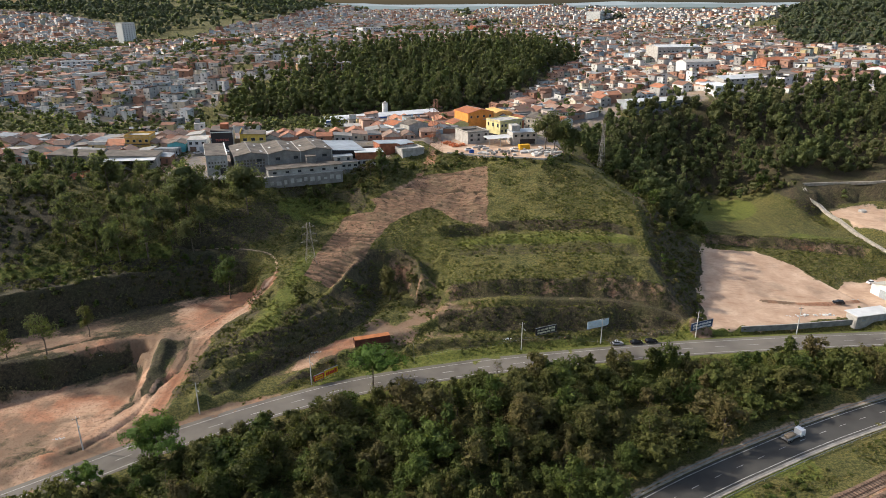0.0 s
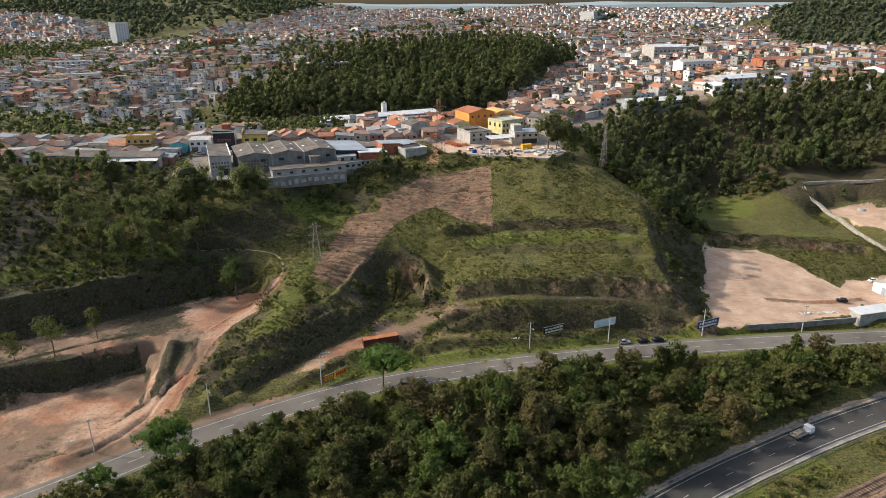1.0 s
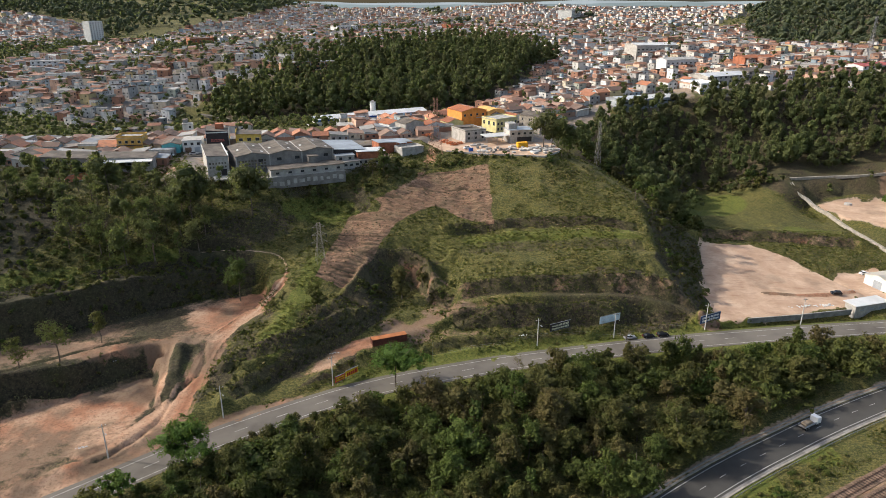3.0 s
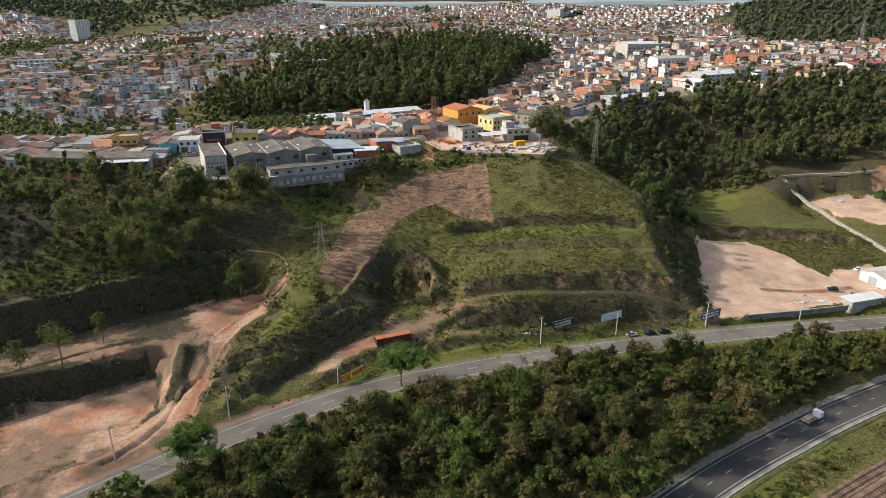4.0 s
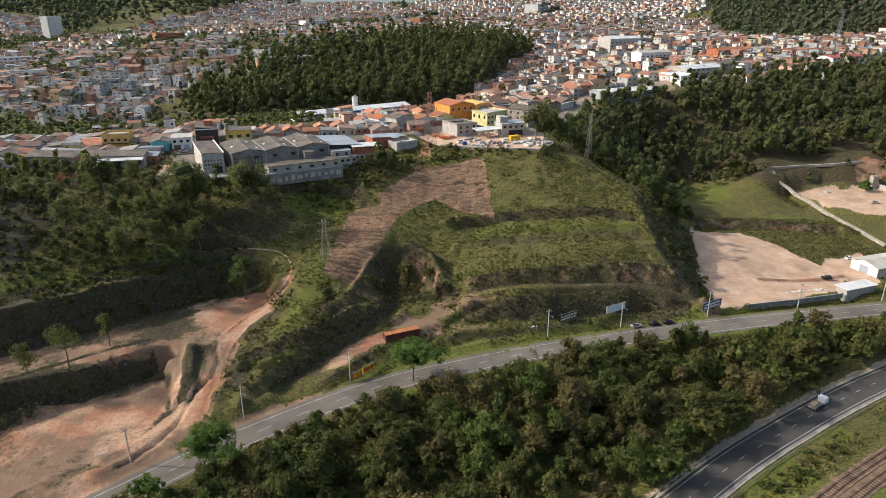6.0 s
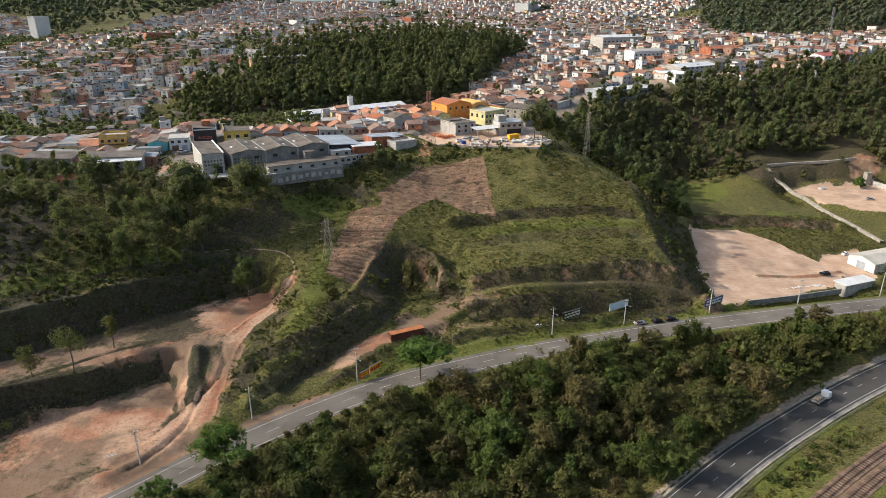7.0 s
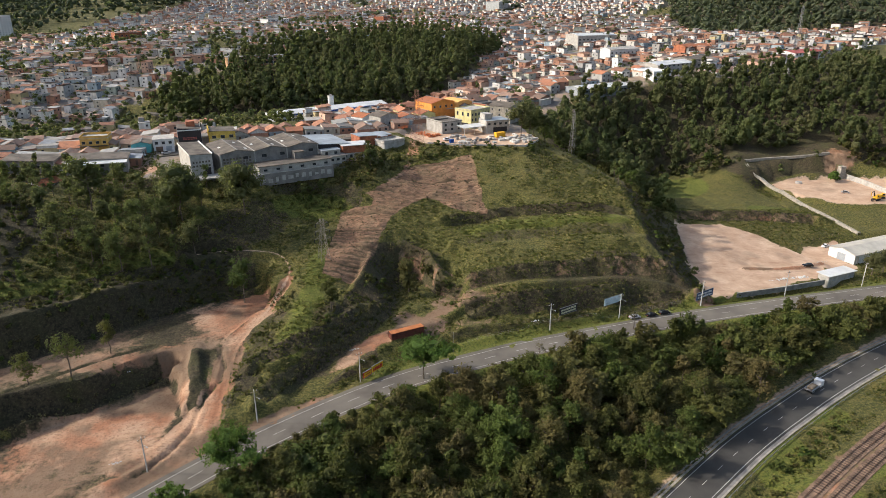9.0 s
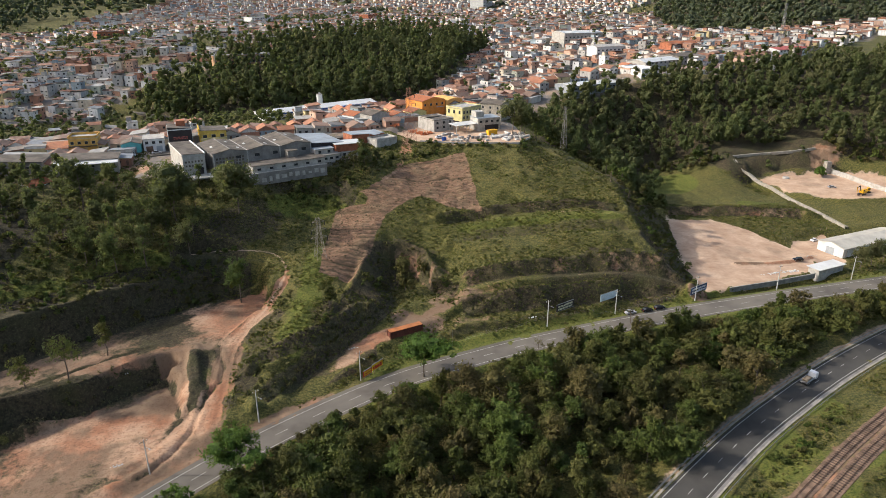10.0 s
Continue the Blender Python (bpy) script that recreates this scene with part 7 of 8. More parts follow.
    for k, (x, y2, w, dd, tall, mat, roof) in enumerate([(-3, 372, 11, 9, 4.0, white_wall, tile_roof), (8, 380, 10, 9, 4.2, cream_wall, tile_roof), (-16, 366, 12, 10, 5.5, concrete, fibre_cement), (-26, 376, 11, 9, 4.4, white_wall, tile_roof), (-12, 388, 12, 10, 4.4, cream_wall, tile_roof), (40, 390, 11, 9, 4.6, red_brick, tile_roof), (46, 402, 12, 10, 4.6, white_wall, tile_roof), (70, 400, 11, 10, 5.2, white_wall, tile_roof)]):
        h = gabled_hall("house", pose(x, y2, height(x, y2) + 0.3, 0, 0, 20 + 7 * (k % 4)), w, dd, tall, 1.7, 1, mat, roof, "plastered house with a tiled gable roof near the yard", "house")
        windows_on(h, w, dd, [1.2], 3, (1.2, 1.1))
    # the long blue-roofed hall and its water tower
    b = gabled_hall("blue_hall", pose(-45, 480, 30.0, 0, 0, 27), 86, 17, 6.6, 1.6, 1, white_wall, white_sheet, "long white hall with a white metal roof and blue fascia", "hall", along="x")
    part("fascia", box((87.2, 0.2, 1.2), (0, -8.75, 5.6)), blue_sheet, b)
    part("stripe", box((86.05, 0.1, 1.0), (0, -8.53, 0.6)), blue_sheet, b)
    windows_on(b, 86, 17, [2.4], 22, (2.0, 1.3))
    w = thing("water_tower", pose(-43, 500, 27.5, 0, 0, 0), "plain white cylindrical water tower", "water tower")
    part("tank", tube((0, 0, -1), (0, 0, 14.5), 2.1, 2.1, 20), white_wall, w)
    part("rim", tube((0, 0, 14.5), (0, 0, 14.8), 2.25, 2.25, 20), concrete, w)
    part("platform", box((1.6, 1.6, 1.0), (0, 0, 14.8)), concrete, w)
    s = block_house("school", pose(-104, 601, 55.5, 0, 0, 20), 46, 11, 7.2, worn("ochre_wall", (0.5, 0.3, 0.17), 0.8), concrete, "long two-storey ochre school with rows of windows above the wood", "school", over=0.8)
    for k in range(12):
        part("pilaster", box((0.5, 0.4, 7.2), (-22.5 + k * 4.1, -5.6, 0)), white_wall, s)
    windows_on(s, 46, 11, [1.2, 4.6], 11, (3.0, 1.4))


clean_white = worn("clean_white_cladding", (0.68, 0.68, 0.67), 0.6, amount=0.1)


def east_town():
    l = gabled_hall("long_warehouse", pose(136, 438, 48.2, 0, 0, 20), 44, 16, 4.8, 1.2, 1, grey_sheet, white_sheet, "long grey warehouse with a pale metal roof at the wood's edge", "warehouse", along="x", deep=6)
    for k in range(14):
        part("window", box((2.4, 0.12, 0.9), (-20.5 + k * 3.1, -8.03, 2.4)), glass_dark, l)
    w = block_house("white_box_building", pose(181.2, 453.5, 53.0, 0, 0, 8), 13.8, 25, 7.6, clean_white, clean_white, "plain white box-shaped industrial building", "warehouse", deep=6, over=0.02, parapet=0.5)
    part("door", box((2.2, 0.12, 3.6), (-5.2, -12.53, 0.2)), blue_sheet, w)
    part("window", box((5, 0.12, 2.4), (3.2, -12.53, 2.6)), glass_dark, w)
    for name, x, y, z, t, a, b, c, wm, rm, lab in [
            ("market_hall", 232, 700, 68, 10, 46, 26, 9, concrete, white_sheet, "large hall with a pale curved-looking roof in the town"),
            ("brick_block", 270, 560, 59, 15, 30, 14, 8, red_brick, tile_roof, "large orange brick block with a tiled roof"),
            ("white_block", 225, 610, 60, 18, 34, 14, 8, white_wall, concrete, "white modern block with flat roofs"),
            ("red_roof_hall", 330, 500, 58, 25, 44, 16, 6, white_wall, worn("red_sheet", (0.4, 0.1, 0.08), 0.6), "long white hall with a red metal roof"),
            ("pale_factory", 205, 480, 53, 25, 40, 18, 6, concrete, white_sheet, "pale factory hall with white sheet roof"),
            ("grey_factory", 240, 500, 55, 25, 34, 20, 6, old_concrete, fibre_cement, "grey factory hall with dark cement roof"),
            ("cream_block", 118, 480, 42, 20, 16, 10, 8, white_wall, concrete, "cream three-storey block with rows of windows")]:
        ob = gabled_hall(name, pose(x, y, height(x, y) + 0.2, 0, 0, t), a, b, c, 1.6, 1, wm, rm, lab, "building", deep=6, along="x")
        windows_on(ob, a, b, [1.4, 4.4], max(3, int(a / 4.5)), (1.8, 1.2))
    for k, (x, y, a, b, c) in enumerate([(-330, 640, 26, 12, 7), (-400, 760, 36, 14, 9), (-280, 900, 30, 18, 11), (-120, 1150, 40, 20, 12), (60, 1200, 36, 20, 12), (330, 1500, 60, 30, 16), (-520, 1150, 26, 14, 34), (160, 1000, 30, 16, 9)]):
        ob = block_house("apartment_block" if c > 20 else "town_block", pose(x, y, height(x, y), 0, 0, 12 + k * 9), a, b, c, red_brick if k in (2, 4) else white_wall, concrete, "large plain block standing above the town roofs", "building", deep=6, parapet=0.6)
        windows_on(ob, a, b, [1.2 + 3 * f for f in range(int(c / 3))], max(3, int(a / 5)), (1.8, 1.3))


def west_shops():
    """The street of shops behind the halls."""
    b = block_house("black_shop", pose(-112.5, 340, 41.8, 0, 0, 12), 10.5, 12, 9.2, black_wall, fibre_cement, "tall shop with a black front and white side walls", "shop", over=0.1, tilt=0.9)
    for x in (-5.3, 5.3):
        part("side_wall", box((0.12, 12, 9.6), (x, 0, 0)), white_wall, b)
    part("cornice", box((10.8, 0.4, 0.5), (0, -6.1, 8.8)), white_wall, b)
    part("roof_hut", box((4, 5, 2.6), (1, 2, 9.6)), red_brick, b)
    sign = bars(6.5, 1.4, 2, random.Random(2), 0.06)
    bmesh.ops.translate(sign, verts=sign.verts, vec=(0, -6.1, 5.2))
    part("sign_bars", sign, worn("sign_red", (0.4, 0.12, 0.1), 0.6), b, "red and white lettering strip")
    part("shop_opening", box((7.5, 0.1, 2.8), (0, -6.04, 0.1)), glass_dark, b)
    y = block_house("yellow_shop", pose(-98, 344, 41.8, 0, 0, 12), 12, 12, 7.0, worn("yellow_wall", (0.62, 0.44, 0.1), 0.8), fibre_cement, "yellow two-storey shop with a balcony and dark roof", "shop", tilt=0.6)
    windows_on(y, 12, 12, [4.0], 3, (1.8, 1.4))
    part("balcony_wall", box((12.2, 1.4, 1.0), (0, -6.7, 3.0)), worn("yellow_wall_pale", (0.6, 0.5, 0.25), 0.8), y)
    part("side_wall", box((0.3, 12.4, 8.6), (-6.2, 0, 0)), worn("yellow_side", (0.65, 0.42, 0.05), 0.8), y)
    part("shop_opening", box((9, 0.1, 2.5), (0, -6.04, 0.1)), glass_dark, y)
    t = gabled_hall("turquoise_shop", pose(-133, 333, 41.8, 0, 0, 8), 8.5, 10, 4.2, 1.2, 1, turquoise, fibre_cement, "low turquoise shop with a roller door", "shop")
    part("roller_door", box((4.5, 0.12, 3.0), (0, -5.05, 0.1)), grey_sheet, t)
    w = block_house("white_shop", pose(-123.5, 335, 41.8, 0, 0, 10), 9, 11, 6.0, white_wall, concrete, "white two-storey shop with garage doors", "shop")
    part("garage_door", box((3.0, 0.12, 2.6), (-2, -5.53, 0.1)), door_paint, w)
    part("garage_door", box((2.6, 0.12, 2.6), (2.2, -5.53, 0.1)), grey_sheet, w)
    windows_on(w, 9, 11, [3.8], 3, (1.3, 1.2))
    o = block_house("ochre_shop", pose(-155, 340, 41.8, 0, 0, 5), 12, 10, 6.4, worn("ochre_yellow", (0.6, 0.36, 0.1), 0.8), concrete, "ochre yellow two-storey shop with a parapet", "shop", parapet=1.0)
    part("awning", box((12, 1.8, 0.15), (0, -5.9, 2.9)), black_wall, o)
    windows_on(o, 12, 10, [3.9], 4, (1.3, 1.2))
    l = block_house("loading_shed", pose(-144.5, 306, 40.6, 0, 0, 8), 24, 13, 5.0, concrete, fibre_cement, "low grey shed with dark roof and pale front awning", "shed", tilt=1.0, deep=5)
    part("awning", box((24.6, 4.6, 0.16), (0, -8.2, 4.55), turn=Matrix.Rotation(radians(7), 4, "X")), white_sheet, l, "pale metal awning")
    windows_on(l, 24, 13, [2.2], 6, (1.6, 1.0))
    l = block_house("old_shed", pose(-172, 309, 40.6, 0, 0, 4), 20, 14, 4.6, old_concrete, fibre_cement, "old grey shed with dark roof sheets", "shed", tilt=1.2, deep=5)
    windows_on(l, 20, 14, [2.0], 5, (1.4, 1.0))
    l = gabled_hall("arched_shed", pose(-196, 316, 40.2, 0, 0, 0), 16, 18, 4.6, 1.8, 1, turquoise, fibre_cement, "old shed with turquoise front and dark gable roof", "shed", deep=5)
    l = gabled_hall("tiled_house", pose(-161, 288, 36.5, 0, 0, -30), 9, 10, 3.4, 1.6, 1, white_wall, tile_roof, "small house with a bright orange tile roof among trees", "house", deep=4)
    hill_street = drape([(-182, 548), (-173, 542), (-160, 533), (-147, 520), (-136, 502), (-126, 485)], 4)
    tagged(part("street", ribbon(hill_street, -3.5, 3.5, 0.5, 1.5), asphalt_old), "grey asphalt street climbing beside the wood", "street", kind="structure")
    street = tagged(part("street", ribbon(curve_points([(-260, 316, 41.4), (-180, 322.5, 41.5), (-140, 322, 41.5), (-118, 328, 41.5), (-85, 335.5, 41.6), (-40, 345, 42.2), (-5, 352, 43)]), -4, 4, 0.12, 1.2), asphalt_old), "grey asphalt street along the shops", "street", kind="structure")


def east_yard():
    """The white shed, gatehouse, wall and drains by the pale pad."""
    s = gabled_hall("white_shed", pose(181 + 22 * math.cos(radians(13)) - 6.5 * math.sin(radians(13)), 242 + 22 * math.sin(radians(13)) + 6.5 * math.cos(radians(13)), -1.6, 0, 0, 13), 44, 13, 4.3, 1.6, 1, white_wall, worn("beige_sheet", (0.46, 0.43, 0.37), 0.6, grain=2.0, blotch=0.2, amount=0.2), "long white metal shed with a beige gable roof", "shed", along="x")
    for k in range(9):
        part("buttress", box((0.3, 0.5, 3.6), (-20 + k * 5, -6.7, 0)), concrete, s)
    part("door", box((0.1, 4, 3.4), (-22.05, 0, 0)), grey_sheet, s)
    g = block_house("gatehouse", pose(162.3, 229.8, -2.0, 0, 0, 14), 15.5, 5.0, 3.6, concrete, white_sheet, "long grey block gatehouse with an overhanging white roof", "gatehouse", over=0.7)
    for x in (-4.5, 0.5, 5):
        part("window", box((1.6, 0.1, 0.5), (x, -2.53, 1.2)), grey_sheet, g)
    wall = thing("boundary_wall", pose(0, 0, 0), "low grey block wall between pad and highway", "wall")
    part("wall", ribbon([(108.5, 217.4, 0.0), (130, 221, -0.7), (154.5, 226.4, -1.6)], -0.12, 0.12, 1.5, 2.2), worn("grey_block_wall", (0.23, 0.225, 0.215), 0.85), wall)
    part("coping", ribbon([(108.5, 217.4, 0.0), (130, 221, -0.7), (154.5, 226.4, -1.6)], -0.2, 0.2, 1.58, 0.08), concrete, wall)
    steps = drape([(198, 356), (197.4, 350), (198.6, 345.4), (201.6, 342.5), (203.4, 326), (203.7, 305), (205.4, 285), (206.6, 270)])
    d = tagged(part("stepped_drain", ribbon(steps, -0.9, 0.9, 0.35, 1.4), weathered_concrete), "pale concrete drainage steps running down the slope", "drain", kind="structure")
    part("side_wall", ribbon(steps, -1.15, -0.9, 0.7, 1.4), weathered_concrete, d)
    t = tagged(part("contour_drain", ribbon(drape([(198, 356.5), (207, 358), (218, 358.6), (237, 355.5), (252, 354.5)]), -0.6, 0.6, 0.5, 1.6), weathered_concrete), "narrow concrete drain along the top of the cut", "drain", kind="structure")
    q = thing("quarry_wall", pose(0, 0, 0), "grey concrete retaining wall with a tall end pillar below a red cut", "retaining wall")
    part("wall", ribbon([(256, 345, 7.6), (257, 330, 7.6), (256, 312, 7.4), (258, 295, 7.0)], -0.3, 0.3, 3.2, 4), concrete, q)
    part("pillar", box((3.4, 3.0, 8.4), (253.5, 343.5, 7.0), 0.08), weathered_concrete, q)
    h = block_house("site_hut", pose(262, 301, 7.4, 0, 0, 20), 9, 6, 3.2, white_wall, white_sheet, "small white site hut beside the retaining wall", "hut")
    b = thing("concrete_ring", pose(0, 0, 0), "low grey concrete manhole in the quarry floor", "manhole")
    part("ring", tube((222, 338, 7.6), (222, 338, 9.0), 2.0, 1.8, 12), concrete, b)


works()
centre_buildings()
east_town()
west_shops()
east_yard()


# ---- poles, towers, boards, vehicles and small things ----
def street_poles():
    shaft = tube((0, 0, -0.8), (0, 0, 10.2), 0.2, 0.12, 8)
    kit = {}
    for name, bm, mat in (("shaft", shaft, pole_concrete), ("crossarm", box((2.0, 0.12, 0.14), (0, 0, 9.6)), wood_post), ("lamp_arm", add_tube(tube((0, 0, 8.2), (0, -2.2, 8.8), 0.045, 0.045, 5), (0, -2.2, 8.8), (0, -2.6, 8.8), 0.05, 0.05, 5), steel), ("lamp_head", box((0.3, 0.75, 0.16), (0, -2.7, 8.72), 0.04), steel)):
        me = bpy.data.meshes.new(name)
        bm.to_mesh(me)
        bm.free()
        me.materials.append(mat)
        kit[name] = me
    ins = bpy.data.meshes.new("insulator")
    bm = tube((0, 0, 0), (0, 0, 0.28), 0.07, 0.04, 6)
    bm.to_mesh(ins)
    bm.free()
    ins.materials.append(white_wall)
    for x, y, turn, tall in ((-95, 146.7, 38, 1.0), (-70, 163.5, 33, 1.0), (-40.8, 179.6, 28, 1.0), (26.7, 201.6, 14, 1.0), (55.2, 207.6, 11, 1.0), (89.6, 211.2, 9, 1.0), (127, 214.2, 7, 1.05), (165, 218.5, 6, 1.0), (200, 222, 6, 1.0), (-125, 122, 38, 1.0)):
        p = thing("street_lamp", Matrix.LocRotScale((x, y, height(x, y)), Euler((0, 0, radians(turn))), (1, 1, tall)), "concrete utility pole with crossarm and street lamp beside the highway", "street lamp", "poles along the highway")
        for name, me in kit.items():
            part(name, me, None, p)
        for k in (-0.85, 0.0, 0.85):
            part("insulator", ins, None, p).location = (k, 0, 9.74 if k else 10.2)
    thin = thing("sign_post", at(-9.5, 192.8, 20), "thin bare metal post on the grass verge", "post")
    part("shaft", tube((0, 0, -0.5), (0, 0, 7.5), 0.07, 0.05, 6), steel, thin)


def lattice_tower(x, y, tall, foot, top, label, arms=(), mat=None, z=None, name="pylon"):
    """Four legs, braces on each face, and crossarms."""
    mat = mat or steel
    t = thing(name, at(x, y, 20, z), label, "pylon")
    levels = max(5, int(tall / 2.6))
    width = lambda h: (foot + (top - foot) * min(1.0, h / (tall * 0.75))) / 2
    corner = lambda k, h: Vector(((1, 1, -1, -1)[k % 4] * width(h), (1, -1, -1, 1)[k % 4] * width(h), h))
    r = 0.05 + tall * 0.0009
    for k in range(4):
        bm = bmesh.new()
        hs = [-0.6, tall * 0.75, tall]
        for a, b in zip(hs, hs[1:]):
            add_tube(bm, corner(k, a), corner(k, b), r, r, 4)
        part("leg", bm, mat, t)
    for k in range(4):
        for j in range(levels):
            a, b = tall * j / levels, tall * (j + 1) / levels
            part("brace", tube(corner(k, a), corner(k + 1, b), r * 0.55, r * 0.55, 4), mat, t)
            part("brace", tube(corner(k + 1, a), corner(k, b), r * 0.55, r * 0.55, 4), mat, t)
            part("brace", tube(corner(k, b), corner(k + 1, b), r * 0.55, r * 0.55, 4), mat, t)
    for h, reach in arms:
        for s in (-1, 1):
            bm = bmesh.new()
            tip = Vector((s * reach, 0, h))
            for k in ((0, 1) if s > 0 else (2, 3)):
                add_tube(bm, corner(k, h), tip, r * 0.7, r * 0.6, 4)
                add_tube(bm, corner(k, h + 1.1), tip, r * 0.6, r * 0.6, 4)
            part("crossarm", bm, mat, t)
            part("insulator", tube(tip, tip - Vector((0, 0, 1.4)), 0.12, 0.12, 6), glass_dark, t)


def billboard(name, x, y, turn, w, h, under, face, label, rows, ink, frame_mat=None, z=None):
    b = thing(name, at(x, y, turn, z), label, "billboard")
    part("board", box((w, 0.12, h), (0, 0, under)), face, b)
    for e in ((0, under - 0.08, w + 0.2, 0.14), (0, under + h - 0.06, w + 0.2, 0.14)):
        part("edge", box((e[2], 0.2, e[3]), (e[0], 0, e[1])), frame_mat or steel, b)
    n = max(2, int(w / 2.6))
    for k in range(n):
        part("post", box((0.14, 0.14, under + h * 0.9 + 1.2), (-w / 2 + w * (k + 0.5) / n, 0.16, -1.2)), wood_post, b)
    bm = bars(w * 0.86, h * 0.78, rows, random.Random(int(w * 10)), 0.03)
    bmesh.ops.translate(bm, verts=bm.verts, vec=(0, -0.08, under + h / 2))
    part("lettering", bm, ink, b, "unreadable lettering as bars")
    return b


def boards():
    yellow, red = worn("board_yellow", (0.72, 0.45, 0.02), 0.6, amount=0.15), worn("board_red", (0.5, 0.04, 0.03), 0.6, amount=0.15)
    navy, pale, ink_white = worn("board_navy", (0.03, 0.06, 0.13), 0.6), worn("board_pale", (0.55, 0.64, 0.68), 0.6, amount=0.15), white_wall
    billboard("red_signboard", -38.6, 180.6, 42, 3.6, 2.1, 1.1, red, "small red and yellow roadside signboard", 2, yellow)
    billboard("yellow_signboard", -35.2, 183.8, 42, 4.8, 2.3, 1.3, yellow, "yellow roadside signboard with dark red lettering", 1, red)
    billboard("dark_billboard", 36.2, 209.6, 24, 8.6, 2.8, 0.8, black_wall, "dark billboard with pale and yellow lettering on the verge", 2, worn("dim_ink", (0.62, 0.58, 0.4), 0.7), z=2.0)
    billboard("pale_billboard", 55.4, 214.2, 22, 9.0, 2.9, 0.7, pale, "faded pale blue billboard on the verge", 2, worn("faded_ink", (0.62, 0.69, 0.72), 0.7), z=2.2)
    billboard("blue_billboard", 92.6, 214.2, 24, 10.0, 3.0, 1.7, navy, "dark blue billboard with blocks of white lettering", 2, ink_white, z=0.6)


def container():
    c = thing("shipping_container", pose(-23.6, 199.4, height(-23.6, 199.4) - 0.05, 0, 0, 19.1) @ pose(0, 1.3, 0), "rusty orange shipping container, sides coloured darker for shade, on bare soil", "container")
    # one rusty orange in two tones: sides coloured as shaded, roof as sunlit
    rust = worn("container_rust_shaded", (0.15, 0.05, 0.034), 0.7, grain=2.0, blotch=0.4, amount=0.4)
    top = worn("container_roof_sunlit", (0.42, 0.15, 0.055), 0.75, grain=2.0, blotch=0.5, amount=0.35)
    part("body", box((12.0, 2.3, 2.35), (0, 0, 0.15)), rust, c)
    part("roof", box((12.05, 2.36, 0.06), (0, 0, 2.51)), top, c)
    for x in (-6.02, 6.02):
        for y in (-1.16, 1.16):
            part("corner_post", box((0.16, 0.16, 2.6), (x, y, 0)), rust, c)
    for y in (-1.18, 1.18):
        part("bottom_rail", box((12.0, 0.1, 0.16), (0, y, 0.02)), rust, c)
        part("top_rail", box((12.0, 0.1, 0.1), (0, y, 2.47)), top, c)
        for k in range(40):
            part("rib", box((0.14, 0.06, 2.3), (-5.75 + k * 0.295, y * 0.992, 0.17)), rust, c)
    for y in (-0.57, 0.57):
        part("door", box((0.06, 1.1, 2.3), (6.04, y, 0.17)), rust, c)


def car(m, paint, label, estate=False, name="car"):
    c = thing(name, m, label, "car")
    low = prism([(-2.1, 0.28), (2.1, 0.28), (2.15, 0.62), (1.95, 0.82), (0.95, 0.94), (-2.05 if estate else -1.95, 0.98), (-2.15, 0.7)], 1.72)
    bmesh.ops.translate(low, verts=low.verts, vec=(0, -0.86, 0))
    bmesh.ops.bevel(low, geom=list(low.edges), offset=0.06, segments=1, affect="EDGES")
    part("body", low, paint, c)
    back = -1.95 if estate else -1.35
    cab = prism([(0.95, 0.9), (0.35, 1.42), (back + 0.35, 1.46), (back - 0.05, 0.94)], 1.5)
    bmesh.ops.translate(cab, verts=cab.verts, vec=(0, -0.75, 0))
    part("cabin_glass", cab, glass_dark, c)
    part("roof", box((1.35 if not estate else 1.9, 1.42, 0.05), ((0.35 + back + 0.35) / 2, 0, 1.43), 0.02), paint, c)
    for x in (-1.3, 1.32):
        for y in (-0.84, 0.84):
            w = part("wheel", tube((x, y - 0.1, 0.31), (x, y + 0.1, 0.31), 0.31, 0.31, 12), black_rubber, c)
            part("rim", tube((x, y - 0.11, 0.31), (x, y + 0.11, 0.31), 0.18, 0.18, 8), chrome, w)
    for y in (-0.62, 0.62):
        part("headlight", box((0.06, 0.34, 0.14), (2.1, y, 0.62)), white_sheet, c)
        part("tail_light", box((0.06, 0.26, 0.16), (-2.13, y, 0.72)), worn("tail_red", (0.35, 0.01, 0.01), 0.3), c)
    return c


def truck(m):
    t = thing("lorry", m, "white-cabbed lorry with an open grey bed on the low road", "lorry")
    part("chassis", box((7.6, 0.9, 0.3), (0, 0, 0.6)), black_wall, t)
    cab = prism([(1.9, 0.55), (3.9, 0.55), (3.9, 1.6), (3.65, 2.6), (1.9, 2.6)], 2.3)
    bmesh.ops.translate(cab, verts=cab.verts, vec=(0, -1.15, 0))
    part("cab", cab, car_white, t)
    part("windscreen", box((0.06, 2.0, 0.8), (3.8, 0, 1.65), turn=Matrix.Rotation(radians(-14), 4, "Y")), glass_dark, t)
    part("bed", box((5.3, 2.35, 0.18), (-1.1, 0, 0.95)), old_concrete, t)
    for y in (-1.15, 1.15):
        part("side_board", box((5.3, 0.06, 0.6), (-1.1, y, 1.1)), grey_sheet, t)
    part("load", box((3.2, 1.8, 0.9), (-1.4, 0, 1.13), 0.2), wood_post, t)
    for x in (-2.9, -1.8, 2.8):
        for y in (-1.0, 1.0):
            w = part("wheel", tube((x, y - 0.15, 0.5), (x, y + 0.15, 0.5), 0.5, 0.5, 14), black_rubber, t)
            part("rim", tube((x, y - 0.16, 0.5), (x, y + 0.16, 0.5), 0.26, 0.26, 8), chrome, w)


